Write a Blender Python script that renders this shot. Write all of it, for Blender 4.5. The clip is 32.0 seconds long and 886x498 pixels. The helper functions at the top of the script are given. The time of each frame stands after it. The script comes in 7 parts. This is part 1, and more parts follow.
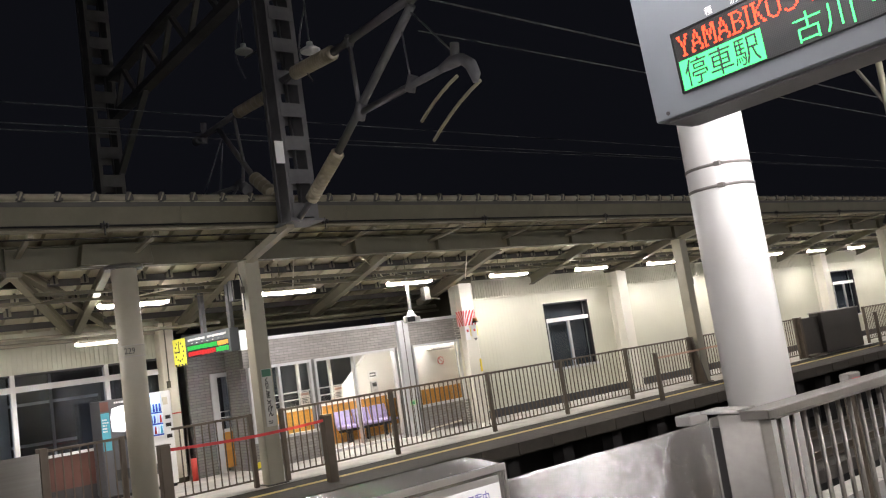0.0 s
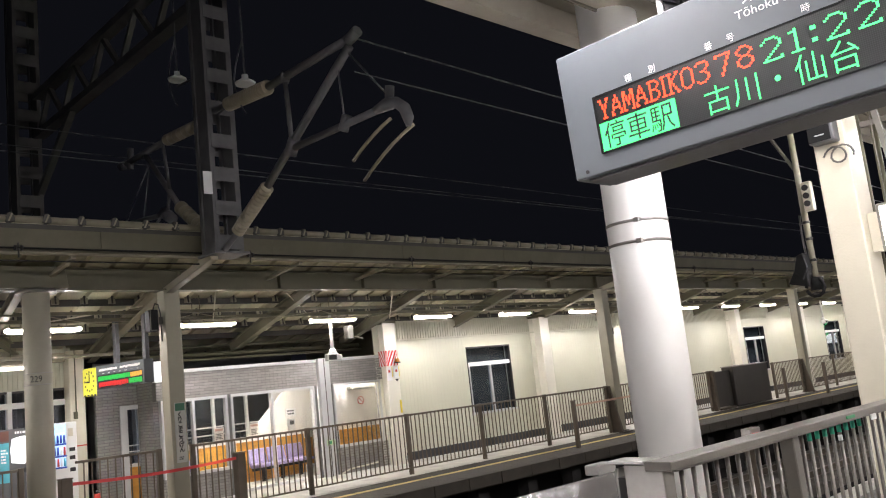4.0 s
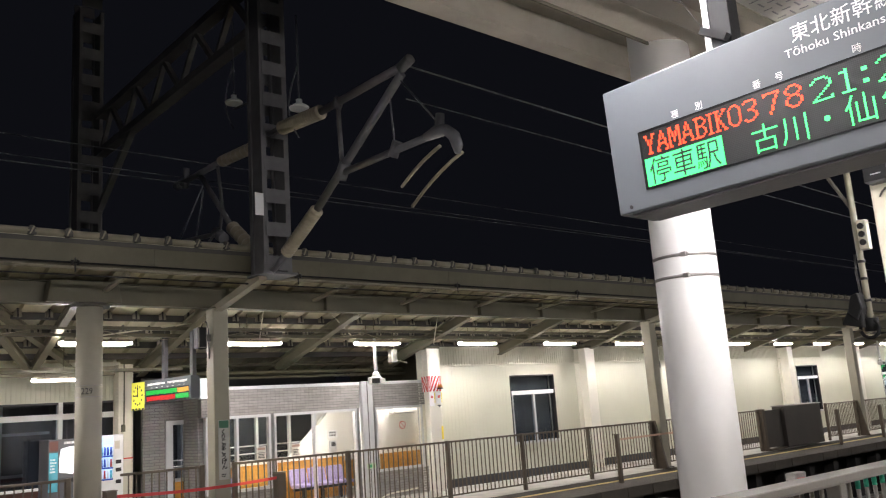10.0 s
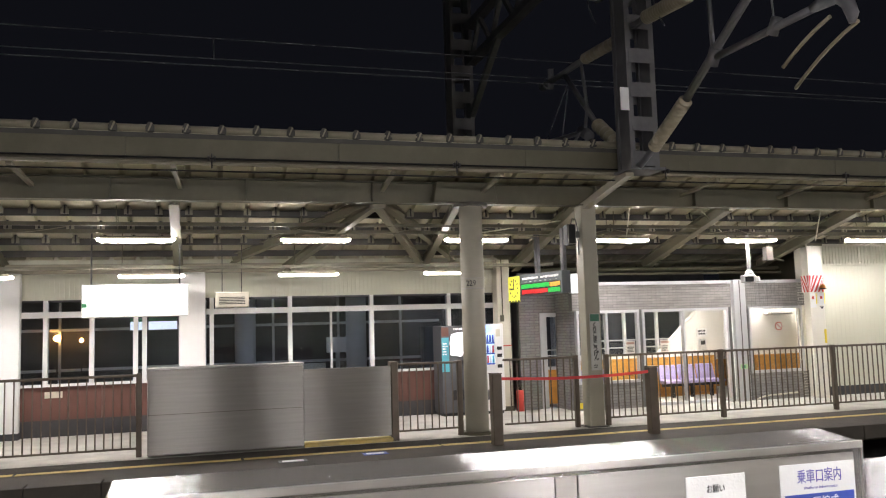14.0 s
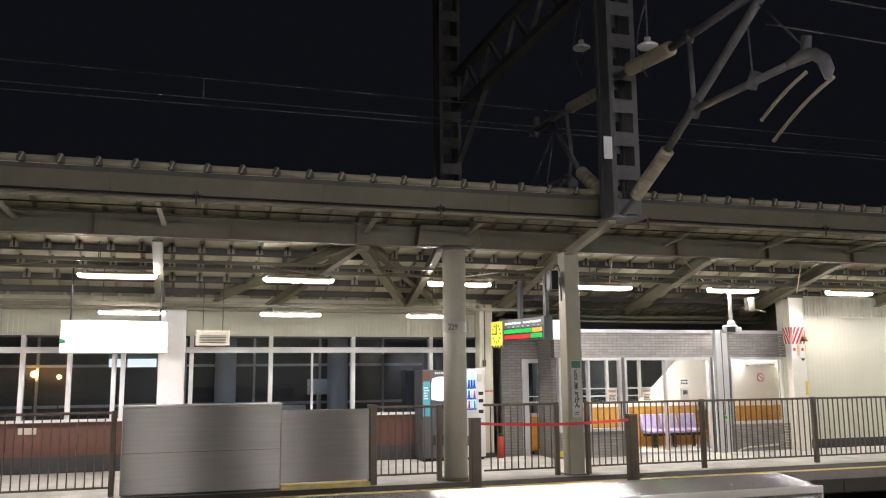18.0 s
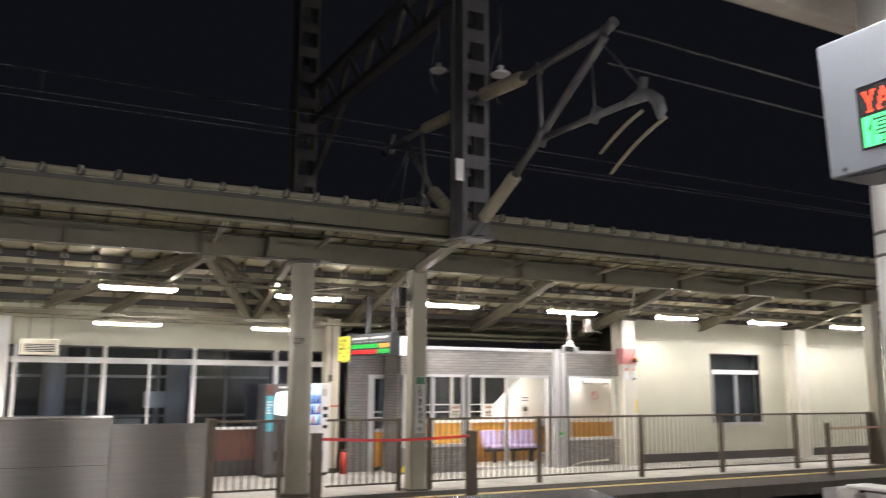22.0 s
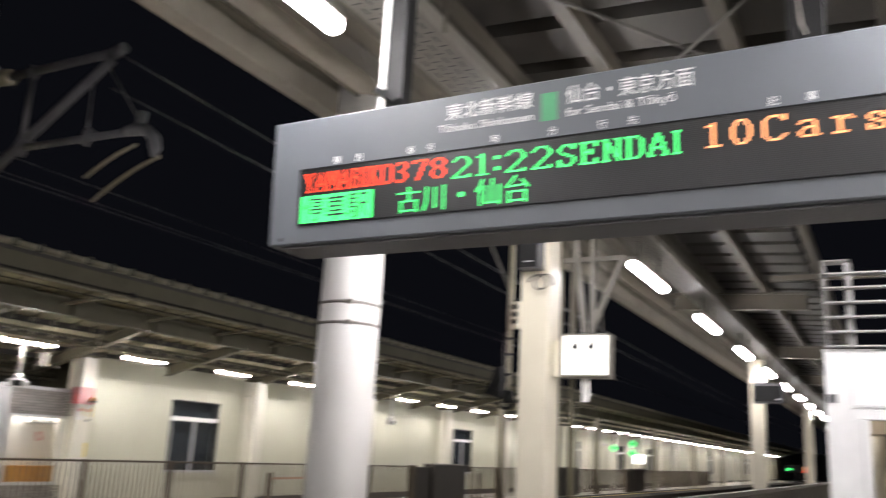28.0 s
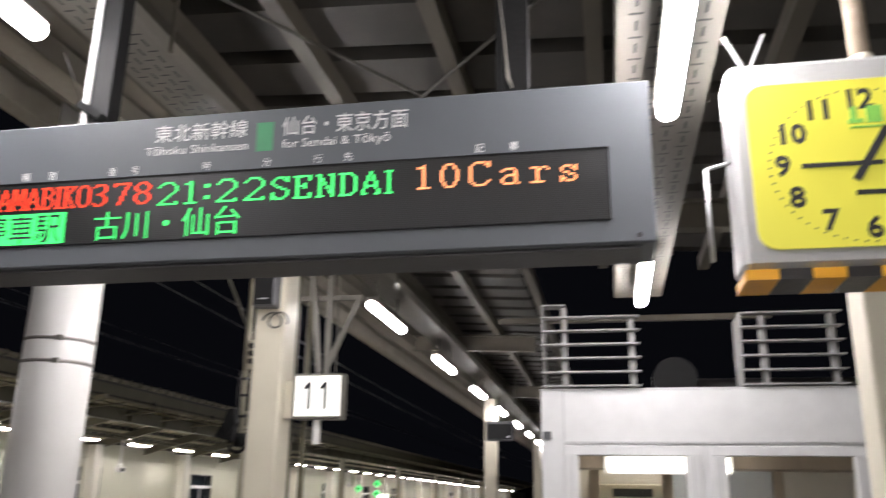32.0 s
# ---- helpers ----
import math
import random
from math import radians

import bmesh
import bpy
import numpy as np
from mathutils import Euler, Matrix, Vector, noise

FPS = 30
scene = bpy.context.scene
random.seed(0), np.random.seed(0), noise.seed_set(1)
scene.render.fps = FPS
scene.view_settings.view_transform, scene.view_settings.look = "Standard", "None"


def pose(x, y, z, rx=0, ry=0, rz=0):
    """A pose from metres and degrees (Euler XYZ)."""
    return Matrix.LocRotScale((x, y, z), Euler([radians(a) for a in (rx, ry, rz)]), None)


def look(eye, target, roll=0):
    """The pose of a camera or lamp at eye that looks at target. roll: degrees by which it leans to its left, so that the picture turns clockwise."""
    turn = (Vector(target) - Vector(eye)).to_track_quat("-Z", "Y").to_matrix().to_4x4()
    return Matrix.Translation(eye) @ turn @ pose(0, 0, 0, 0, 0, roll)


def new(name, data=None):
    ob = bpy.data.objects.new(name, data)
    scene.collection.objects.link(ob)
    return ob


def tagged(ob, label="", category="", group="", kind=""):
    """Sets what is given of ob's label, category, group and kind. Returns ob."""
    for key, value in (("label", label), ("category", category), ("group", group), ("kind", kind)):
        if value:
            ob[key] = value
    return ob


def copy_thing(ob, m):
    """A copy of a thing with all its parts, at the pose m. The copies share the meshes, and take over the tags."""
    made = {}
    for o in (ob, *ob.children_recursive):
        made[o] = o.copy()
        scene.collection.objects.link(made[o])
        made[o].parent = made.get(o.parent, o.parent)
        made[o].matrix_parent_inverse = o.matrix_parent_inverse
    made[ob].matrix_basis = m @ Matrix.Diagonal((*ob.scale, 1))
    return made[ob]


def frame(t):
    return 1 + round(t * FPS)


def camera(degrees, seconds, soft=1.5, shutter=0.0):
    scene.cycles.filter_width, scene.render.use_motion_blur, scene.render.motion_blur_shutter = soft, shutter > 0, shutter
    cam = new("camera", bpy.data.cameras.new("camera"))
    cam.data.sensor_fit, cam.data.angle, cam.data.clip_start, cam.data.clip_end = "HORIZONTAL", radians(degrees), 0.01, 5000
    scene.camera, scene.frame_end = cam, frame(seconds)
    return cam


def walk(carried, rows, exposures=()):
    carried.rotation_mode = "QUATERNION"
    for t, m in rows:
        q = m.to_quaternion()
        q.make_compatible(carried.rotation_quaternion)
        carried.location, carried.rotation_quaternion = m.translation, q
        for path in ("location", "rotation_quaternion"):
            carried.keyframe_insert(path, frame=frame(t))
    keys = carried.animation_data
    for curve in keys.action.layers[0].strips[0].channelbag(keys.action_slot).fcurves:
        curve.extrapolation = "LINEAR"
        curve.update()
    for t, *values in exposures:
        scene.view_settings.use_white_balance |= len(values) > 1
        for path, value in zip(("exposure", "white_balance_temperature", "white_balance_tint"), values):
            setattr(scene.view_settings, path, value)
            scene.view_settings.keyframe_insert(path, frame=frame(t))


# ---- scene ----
cam = camera(56.0, 32.0, soft=1.1, shutter=0.6)
PATH = [
    (0, (-0.502, -0.372, 1.779), (0.75, 1.169, 2.021), -8.4),
    (0.5, (-0.52, -0.386, 1.779), (0.756, 1.133, 2.027), -7.1),
    (1, (-0.522, -0.405, 1.791), (0.817, 1.057, 2.059), -6.0),
    (1.5, (-0.53, -0.424, 1.787), (0.843, 1.002, 2.073), -6.0),
    (2, (-0.532, -0.446, 1.788), (0.857, 0.963, 2.081), -6.3),
    (2.5, (-0.521, -0.439, 1.788), (0.871, 0.965, 2.088), -6.3),
    (3, (-0.535, -0.436, 1.786), (0.849, 0.975, 2.092), -6.3),
    (3.5, (-0.525, -0.438, 1.79), (0.857, 0.974, 2.102), -6.3),
    (5.5, (-0.532, -0.449, 1.783), (0.86, 0.95, 2.107), -6.0),
    (6, (-0.513, -0.457, 1.786), (0.89, 0.929, 2.118), -5.9),
    (6.5, (-0.494, -0.468, 1.791), (0.912, 0.912, 2.137), -5.3),
    (7, (-0.514, -0.491, 1.786), (0.887, 0.893, 2.138), -3.9),
    (7.5, (-0.501, -0.499, 1.785), (0.909, 0.872, 2.147), -3.2),
    (8, (-0.511, -0.486, 1.789), (0.881, 0.902, 2.163), -3.6),
    (8.5, (-0.507, -0.465, 1.793), (0.843, 0.963, 2.166), -3.8),
    (9, (-0.509, -0.47, 1.8), (0.812, 0.984, 2.177), -4.1),
    (9.5, (-0.505, -0.475, 1.807), (0.807, 0.985, 2.19), -4.2),
    (10, (-0.518, -0.476, 1.804), (0.776, 1.0, 2.188), -4.0),
    (10.5, (-0.53, -0.467, 1.802), (0.71, 1.057, 2.177), -3.8),
    (11, (-0.564, -0.457, 1.803), (0.502, 1.2, 2.15), -3.2),
    (11.5, (-0.591, -0.431, 1.797), (0.246, 1.363, 2.083), -3.0),
    (12, (-0.605, -0.367, 1.754), (0.051, 1.507, 1.997), -2.9),
    (12.5, (-0.591, -0.356, 1.747), (-0.04, 1.556, 1.952), -2.2),
    (13, (-0.616, -0.368, 1.745), (-0.062, 1.544, 1.935), -2.3),
    (13.5, (-0.616, -0.369, 1.77), (-0.064, 1.545, 1.951), -2.0),
    (15.5, (-0.572, -0.41, 1.746), (0.021, 1.484, 1.997), -1.0),
    (16, (-0.578, -0.425, 1.752), (0.02, 1.464, 2.02), -1.0),
    (16.5, (-0.564, -0.446, 1.743), (0.035, 1.443, 2.016), -0.5),
    (17, (-0.554, -0.438, 1.732), (0.05, 1.448, 2.01), -0.6),
    (17.5, (-0.532, -0.432, 1.73), (0.066, 1.455, 2.016), -0.7),
    (18, (-0.542, -0.428, 1.728), (0.045, 1.461, 2.023), -0.5),
    (18.5, (-0.556, -0.428, 1.722), (0.039, 1.458, 2.023), -0.3),
    (19, (-0.543, -0.431, 1.725), (0.078, 1.446, 2.024), -0.3),
    (19.5, (-0.525, -0.428, 1.713), (0.139, 1.436, 2.008), -0.2),
    (20, (-0.524, -0.426, 1.725), (0.182, 1.423, 2.016), -0.1),
    (20.5, (-0.527, -0.436, 1.711), (0.206, 1.401, 2.006), 0.0),
    (21, (-0.523, -0.433, 1.721), (0.248, 1.387, 2.024), 0.2),
    (21.5, (-0.507, -0.48, 1.723), (0.301, 1.322, 2.039), 0.0),
    (22, (-0.497, -0.522, 1.745), (0.409, 1.231, 2.073), 0.3),
    (22.5, (-0.433, -0.563, 1.748), (0.672, 1.064, 2.111), 0.9),
    (23, (-0.398, -0.586, 1.756), (0.832, 0.941, 2.149), 0.7),
    (23.5, (-0.41, -0.59, 1.749), (0.848, 0.913, 2.145), 0.3),
    (24, (-0.409, -0.583, 1.739), (0.85, 0.922, 2.125), 0.1),
    (24.5, (-0.403, -0.58, 1.747), (0.855, 0.928, 2.126), -0.0),
    (26.5, (-0.38, -0.56, 1.736), (0.942, 0.894, 2.109), 1.3),
    (27, (-0.391, -0.586, 1.731), (0.954, 0.841, 2.125), 1.7),
    (27.5, (-0.33, -0.606, 1.757), (1.165, 0.653, 2.181), 2.6),
    (28, (-0.353, -0.7, 1.763), (1.357, 0.227, 2.231), 3.2),
    (28.5, (-0.289, -0.749, 1.8), (1.511, -0.043, 2.31), 1.0),
    (29, (-0.249, -0.751, 1.798), (1.564, -0.098, 2.333), -0.2),
    (29.5, (-0.24, -0.735, 1.799), (1.569, -0.075, 2.342), 0.2),
    (30, (-0.234, -0.751, 1.792), (1.574, -0.096, 2.341), 0.3),
    (30.5, (-0.221, -0.734, 1.774), (1.592, -0.078, 2.306), 0.5),
    (31, (-0.219, -0.732, 1.776), (1.596, -0.076, 2.298), 0.4),
    (31.5, (-0.197, -0.759, 1.774), (1.644, -0.182, 2.305), 0.7),
    (32, (-0.201, -0.822, 1.785), (1.676, -0.446, 2.364), 0.9),
]
walk(cam, [(t, look(eye, target, roll)) for t, eye, target, roll in PATH], [(0, 0.34), (10.5, 0.30), (12, 0.45), (21, 0.42), (22.6, 0.50), (27.4, 0.50), (28.5, -0.33), (31.3, -0.38), (32, -0.47)])

# ---- world and light ----
F = -0.045                      # floor of both platforms
world = bpy.data.worlds.new("night")
scene.world = world
world.use_nodes = True
world.node_tree.nodes["Background"].inputs[0].default_value = (0.66, 0.70, 1.0, 1)
world.node_tree.nodes["Background"].inputs[1].default_value = 0.0050
TUBE_FAR, TUBE_NEAR, SIGN_GLOW = 190.0, 126.0, 3.0


# ---- materials ----
def mat(name, col, rough=0.5, metal=0.0, vary=0.12, scale=6.0, bump=0.15, bscale=60.0, dirt=0.0, stretch=(1, 1, 1), dirtcol=(0.05, 0.04, 0.03), rvar=0.1):
    m = bpy.data.materials.new(name)
    m.use_nodes = True
    nt = m.node_tree
    b = nt.nodes["Principled BSDF"]
    tc = nt.nodes.new("ShaderNodeTexCoord")
    mp = nt.nodes.new("ShaderNodeMapping")
    mp.inputs["Scale"].default_value = stretch
    nt.links.new(tc.outputs["Object"], mp.inputs["Vector"])
    n1 = nt.nodes.new("ShaderNodeTexNoise")
    n1.inputs["Scale"].default_value = scale
    n1.inputs["Detail"].default_value = 6
    n2 = nt.nodes.new("ShaderNodeTexNoise")
    n2.inputs["Scale"].default_value = bscale
    n2.inputs["Detail"].default_value = 4
    for n in (n1, n2):
        nt.links.new(mp.outputs[0], n.inputs["Vector"])
    r = nt.nodes.new("ShaderNodeValToRGB")
    r.color_ramp.elements[0].position, r.color_ramp.elements[1].position = 0.3, 0.72
    r.color_ramp.elements[0].color = (*[c * (1 - vary) for c in col], 1)
    r.color_ramp.elements[1].color = (*[min(1, c * (1 + vary * 0.6)) for c in col], 1)
    nt.links.new(n1.outputs["Fac"], r.inputs["Fac"])
    out = r.outputs["Color"]
    if dirt:
        n3 = nt.nodes.new("ShaderNodeTexNoise")
        n3.inputs["Scale"].default_value = scale * 0.35
        n3.inputs["Detail"].default_value = 8
        n3.inputs["Roughness"].default_value = 0.7
        nt.links.new(mp.outputs[0], n3.inputs["Vector"])
        r3 = nt.nodes.new("ShaderNodeValToRGB")
        r3.color_ramp.elements[0].position, r3.color_ramp.elements[1].position = 0.48, 0.75
        r3.color_ramp.elements[1].color = (dirt, dirt, dirt, 1)
        r3.color_ramp.elements[0].color = (0, 0, 0, 1)
        nt.links.new(n3.outputs["Fac"], r3.inputs["Fac"])
        mx = nt.nodes.new("ShaderNodeMix")
        mx.data_type = "RGBA"
        mx.inputs["B"].default_value = (*dirtcol, 1)
        nt.links.new(r3.outputs["Color"], mx.inputs["Factor"])
        nt.links.new(out, mx.inputs["A"])
        out = mx.outputs["Result"]
    nt.links.new(out, b.inputs["Base Color"])
    b.inputs["Metallic"].default_value = metal
    rr = nt.nodes.new("ShaderNodeMapRange")
    rr.inputs["To Min"].default_value, rr.inputs["To Max"].default_value = max(0.03, rough - rvar), min(1, rough + rvar)
    nt.links.new(n1.outputs["Fac"], rr.inputs["Value"])
    nt.links.new(rr.outputs[0], b.inputs["Roughness"])
    bp = nt.nodes.new("ShaderNodeBump")
    bp.inputs["Strength"].default_value = bump
    bp.inputs["Distance"].default_value = 0.01
    nt.links.new(n2.outputs["Fac"], bp.inputs["Height"])
    nt.links.new(bp.outputs[0], b.inputs["Normal"])
    return m


def glow(name, col, strength, base=(0.8, 0.8, 0.8)):
    m = bpy.data.materials.new(name)
    m.use_nodes = True
    b = m.node_tree.nodes["Principled BSDF"]
    b.inputs["Base Color"].default_value = (*base, 1)
    b.inputs["Roughness"].default_value = 0.4
    b.inputs["Emission Color"].default_value = (*col, 1)
    b.inputs["Emission Strength"].default_value = strength
    return m


def glass_mat(name, tint=(0.9, 0.95, 0.95), rough=0.0):
    m = bpy.data.materials.new(name)
    m.use_nodes = True
    nt = m.node_tree
    nt.nodes.remove(nt.nodes["Principled BSDF"])
    lw = nt.nodes.new("ShaderNodeLayerWeight")
    lw.inputs["Blend"].default_value = 0.5
    pw = nt.nodes.new("ShaderNodeMath")
    pw.operation = "POWER"
    pw.inputs[1].default_value = 5.0
    nt.links.new(lw.outputs["Facing"], pw.inputs[0])
    fr = nt.nodes.new("ShaderNodeMath")
    fr.operation = "MULTIPLY_ADD"
    fr.inputs[1].default_value = 0.95
    fr.inputs[2].default_value = 0.043
    nt.links.new(pw.outputs[0], fr.inputs[0])
    tr = nt.nodes.new("ShaderNodeBsdfTransparent")
    tr.inputs[0].default_value = (*tint, 1)
    gl = nt.nodes.new("ShaderNodeBsdfGlossy")
    gl.inputs["Roughness"].default_value = rough
    mx = nt.nodes.new("ShaderNodeMixShader")
    nt.links.new(fr.outputs[0], mx.inputs[0])
    nt.links.new(tr.outputs[0], mx.inputs[1])
    nt.links.new(gl.outputs[0], mx.inputs[2])
    nt.links.new(mx.outputs[0], nt.nodes["Material Output"].inputs[0])
    return m


def brick_mat(name, c1, c2, mortar, w=0.21, h=0.06, gap=0.008, swap=True):
    m = bpy.data.materials.new(name)
    m.use_nodes = True
    nt = m.node_tree
    b = nt.nodes["Principled BSDF"]
    tc = nt.nodes.new("ShaderNodeTexCoord")
    sp = nt.nodes.new("ShaderNodeSeparateXYZ")
    cb = nt.nodes.new("ShaderNodeCombineXYZ")
    nt.links.new(tc.outputs["Object"], sp.inputs[0])
    ad = nt.nodes.new("ShaderNodeMath")
    nt.links.new(sp.outputs[0], ad.inputs[0])
    nt.links.new(sp.outputs[1], ad.inputs[1])
    nt.links.new(ad.outputs[0], cb.inputs[0])
    nt.links.new(sp.outputs[2], cb.inputs[1])
    br = nt.nodes.new("ShaderNodeTexBrick")
    br.inputs["Color1"].default_value, br.inputs["Color2"].default_value, br.inputs["Mortar"].default_value = (*c1, 1), (*c2, 1), (*mortar, 1)
    br.inputs["Scale"].default_value = 1
    br.inputs["Brick Width"].default_value, br.inputs["Row Height"].default_value, br.inputs["Mortar Size"].default_value = w, h, gap
    nt.links.new(cb.outputs[0], br.inputs["Vector"])
    n = nt.nodes.new("ShaderNodeTexNoise")
    n.inputs["Scale"].default_value = 3
    n.inputs["Detail"].default_value = 8
    nt.links.new(tc.outputs["Object"], n.inputs["Vector"])
    mx = nt.nodes.new("ShaderNodeMix")
    mx.data_type, mx.blend_type = "RGBA", "MULTIPLY"
    mx.inputs["Factor"].default_value = 0.35
    nt.links.new(br.outputs["Color"], mx.inputs["A"])
    nt.links.new(n.outputs["Color"], mx.inputs["B"])
    nt.links.new(mx.outputs["Result"], b.inputs["Base Color"])
    b.inputs["Roughness"].default_value = 0.7
    bp = nt.nodes.new("ShaderNodeBump")
    bp.inputs["Strength"].default_value, bp.inputs["Distance"].default_value = 0.6, 0.01
    bp.invert = True
    nt.links.new(br.outputs["Fac"], bp.inputs["Height"])
    nt.links.new(bp.outputs[0], b.inputs["Normal"])
    return m


# lighter copy of the cream paint for steel that catches more lamplight
MIDC = mat("aged_cream_paint", (0.27, 0.243, 0.175), 0.55, vary=0.1, scale=2, dirt=0.3, dirtcol=(0.2, 0.165, 0.11))
# cream darkened to stand for weaker lamplight on the far eave, with dirt patches
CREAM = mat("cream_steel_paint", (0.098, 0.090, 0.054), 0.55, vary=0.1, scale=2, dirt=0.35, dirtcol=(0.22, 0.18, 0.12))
FCOL = mat("beige_column_paint", (0.34, 0.318, 0.24), 0.5, vary=0.08, scale=2, dirt=0.3, dirtcol=(0.2, 0.17, 0.12))
CLIPD = mat("dark_seam_steel", (0.05, 0.046, 0.04), 0.6, vary=0.2, scale=4)
TIGHT = mat("pale_frame_steel", (0.27, 0.25, 0.195), 0.6, vary=0.15, scale=6)
PILW = mat("white_pilaster_paint", (0.80, 0.775, 0.67), 0.5, vary=0.05, scale=2, dirt=0.15, dirtcol=(0.4, 0.35, 0.27))
RCOL = mat("pale_beige_column_paint", (0.47, 0.445, 0.355), 0.45, vary=0.07, scale=2, dirt=0.25, dirtcol=(0.26, 0.22, 0.16))
# same cream steel again, lightened for rafters and braces lit by the lamps
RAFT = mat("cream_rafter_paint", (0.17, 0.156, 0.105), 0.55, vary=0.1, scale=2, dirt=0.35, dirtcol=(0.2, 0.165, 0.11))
CREAMW = mat("pale_cream_paint", (0.66, 0.615, 0.49), 0.5, vary=0.06, scale=2, dirt=0.2, dirtcol=(0.3, 0.26, 0.2))
WHITEP = mat("white_column_paint", (0.84, 0.83, 0.80), 0.38, vary=0.03, scale=3, bump=0.02, dirt=0.12, dirtcol=(0.62, 0.54, 0.42))
SIDING = mat("cream_siding", (0.60, 0.596, 0.475), 0.5, vary=0.05, scale=1.2, dirt=0.18, dirtcol=(0.35, 0.31, 0.22))
DECK = mat("roof_sheet", (0.56, 0.52, 0.375), 0.5, metal=0.2, vary=0.14, scale=1.5, dirt=0.4, dirtcol=(0.12, 0.1, 0.08))
# lighter copy of the canopy cream for the lamplit fascia and soffit
NFASC = mat("cream_fascia_paint", (0.35, 0.32, 0.262), 0.55, vary=0.15, scale=2, dirt=0.5, dirtcol=(0.16, 0.125, 0.085))
# sheet colour darkened for the shade above the lamps and trays, grime on top
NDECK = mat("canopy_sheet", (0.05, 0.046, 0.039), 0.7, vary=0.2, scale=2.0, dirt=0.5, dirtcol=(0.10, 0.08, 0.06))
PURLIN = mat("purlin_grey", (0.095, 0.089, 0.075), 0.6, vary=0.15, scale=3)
NCONC = mat("near_platform_concrete", (0.27, 0.255, 0.235), 0.9, vary=0.2, scale=3.0, bump=0.4, dirt=0.4, dirtcol=(0.06, 0.055, 0.05))
# dusty cream darkened for steel that the lamp housings and trays keep in shade
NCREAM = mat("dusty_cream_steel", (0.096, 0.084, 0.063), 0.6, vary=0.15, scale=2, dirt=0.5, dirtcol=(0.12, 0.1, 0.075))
CONC = mat("platform_concrete", (0.52, 0.497, 0.445), 0.85, vary=0.18, scale=2.0, bump=0.4, dirt=0.5, dirtcol=(0.16, 0.14, 0.12))
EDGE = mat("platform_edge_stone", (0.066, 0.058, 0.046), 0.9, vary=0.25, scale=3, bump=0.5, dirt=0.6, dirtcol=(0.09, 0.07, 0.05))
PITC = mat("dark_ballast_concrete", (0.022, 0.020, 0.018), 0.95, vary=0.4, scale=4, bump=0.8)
YEL = mat("worn_yellow_line", (0.62, 0.47, 0.16), 0.75, vary=0.2, scale=5, dirt=0.6, dirtcol=(0.3, 0.26, 0.2))
TACT = mat("pale_paving", (0.55, 0.52, 0.46), 0.8, vary=0.15, scale=5, bump=0.4)
SLAB = mat("track_slab", (0.13, 0.118, 0.10), 0.95, vary=0.35, scale=2.5, bump=0.5, dirt=0.5, dirtcol=(0.05, 0.042, 0.035))
RAILM = mat("satin_handrail_steel", (0.27, 0.25, 0.225), 0.42, metal=0.8, vary=0.08, scale=5)


def brushed_steel(name, col, rough, spread, dull=0.12):
    """Steel with fine scratches along the platform, which smear reflections across them."""
    m = bpy.data.materials.new(name)
    m.use_nodes = True
    nt = m.node_tree
    nt.nodes.remove(nt.nodes["Principled BSDF"])
    tc = nt.nodes.new("ShaderNodeTexCoord")
    mp = nt.nodes.new("ShaderNodeMapping")
    mp.inputs["Scale"].default_value = (0.35, 6, 9)
    n = nt.nodes.new("ShaderNodeTexNoise")
    n.inputs["Scale"].default_value, n.inputs["Detail"].default_value = 3.0, 6.0
    r = nt.nodes.new("ShaderNodeValToRGB")
    for e, p, k in zip(r.color_ramp.elements, (0.3, 0.72), (0.93, 1.04)):
        e.position, e.color = p, (*[min(1, c * k) for c in col], 1)
    g = nt.nodes.new("ShaderNodeBsdfAnisotropic")
    g.inputs["Roughness"].default_value, g.inputs["Anisotropy"].default_value = rough, spread
    v = nt.nodes.new("ShaderNodeCombineXYZ")
    v.inputs[0].default_value, v.inputs[1].default_value, v.inputs[2].default_value = 1.0, 0.02, 0.04
    d = nt.nodes.new("ShaderNodeBsdfDiffuse")
    mx = nt.nodes.new("ShaderNodeMixShader")
    mx.inputs[0].default_value = dull
    for a, b in ((tc.outputs["Object"], mp.inputs[0]), (mp.outputs[0], n.inputs["Vector"]), (n.outputs["Fac"], r.inputs[0]), (r.outputs[0], g.inputs["Color"]), (r.outputs[0], d.inputs["Color"]), (v.outputs[0], g.inputs["Tangent"]), (g.outputs[0], mx.inputs[1]), (d.outputs[0], mx.inputs[2]), (mx.outputs[0], nt.nodes["Material Output"].inputs[0])):
        nt.links.new(a, b)
    return m


STEEL = brushed_steel("brushed_stainless", (0.52, 0.50, 0.475), 0.34, 0.75, 0.2)
GATE = brushed_steel("polished_gate_steel", (0.62, 0.60, 0.58), 0.27, 0.92, 0.08)
STEELD = brushed_steel("dull_stainless", (0.36, 0.342, 0.315), 0.36, 0.75, 0.25)
GATED = mat("dark_gate_paint", (0.075, 0.066, 0.057), 0.42, metal=0.3, vary=0.2, scale=1.5, stretch=(2, 1, 0.2))
BRONZE = mat("brown_fence_paint", (0.13, 0.105, 0.078), 0.5, metal=0.35, vary=0.15, scale=6)
GANT = mat("dim_gantry_steel", (0.092, 0.088, 0.084), 0.7, vary=0.25, scale=4)
MAST = mat("galvanised_mast", (0.135, 0.133, 0.134), 0.65, metal=0.0, vary=0.25, scale=4, dirt=0.4, dirtcol=(0.075, 0.075, 0.08))
TUBEG = mat("galvanised_tube", (0.13, 0.13, 0.137), 0.5, metal=0.1, vary=0.2, scale=5)
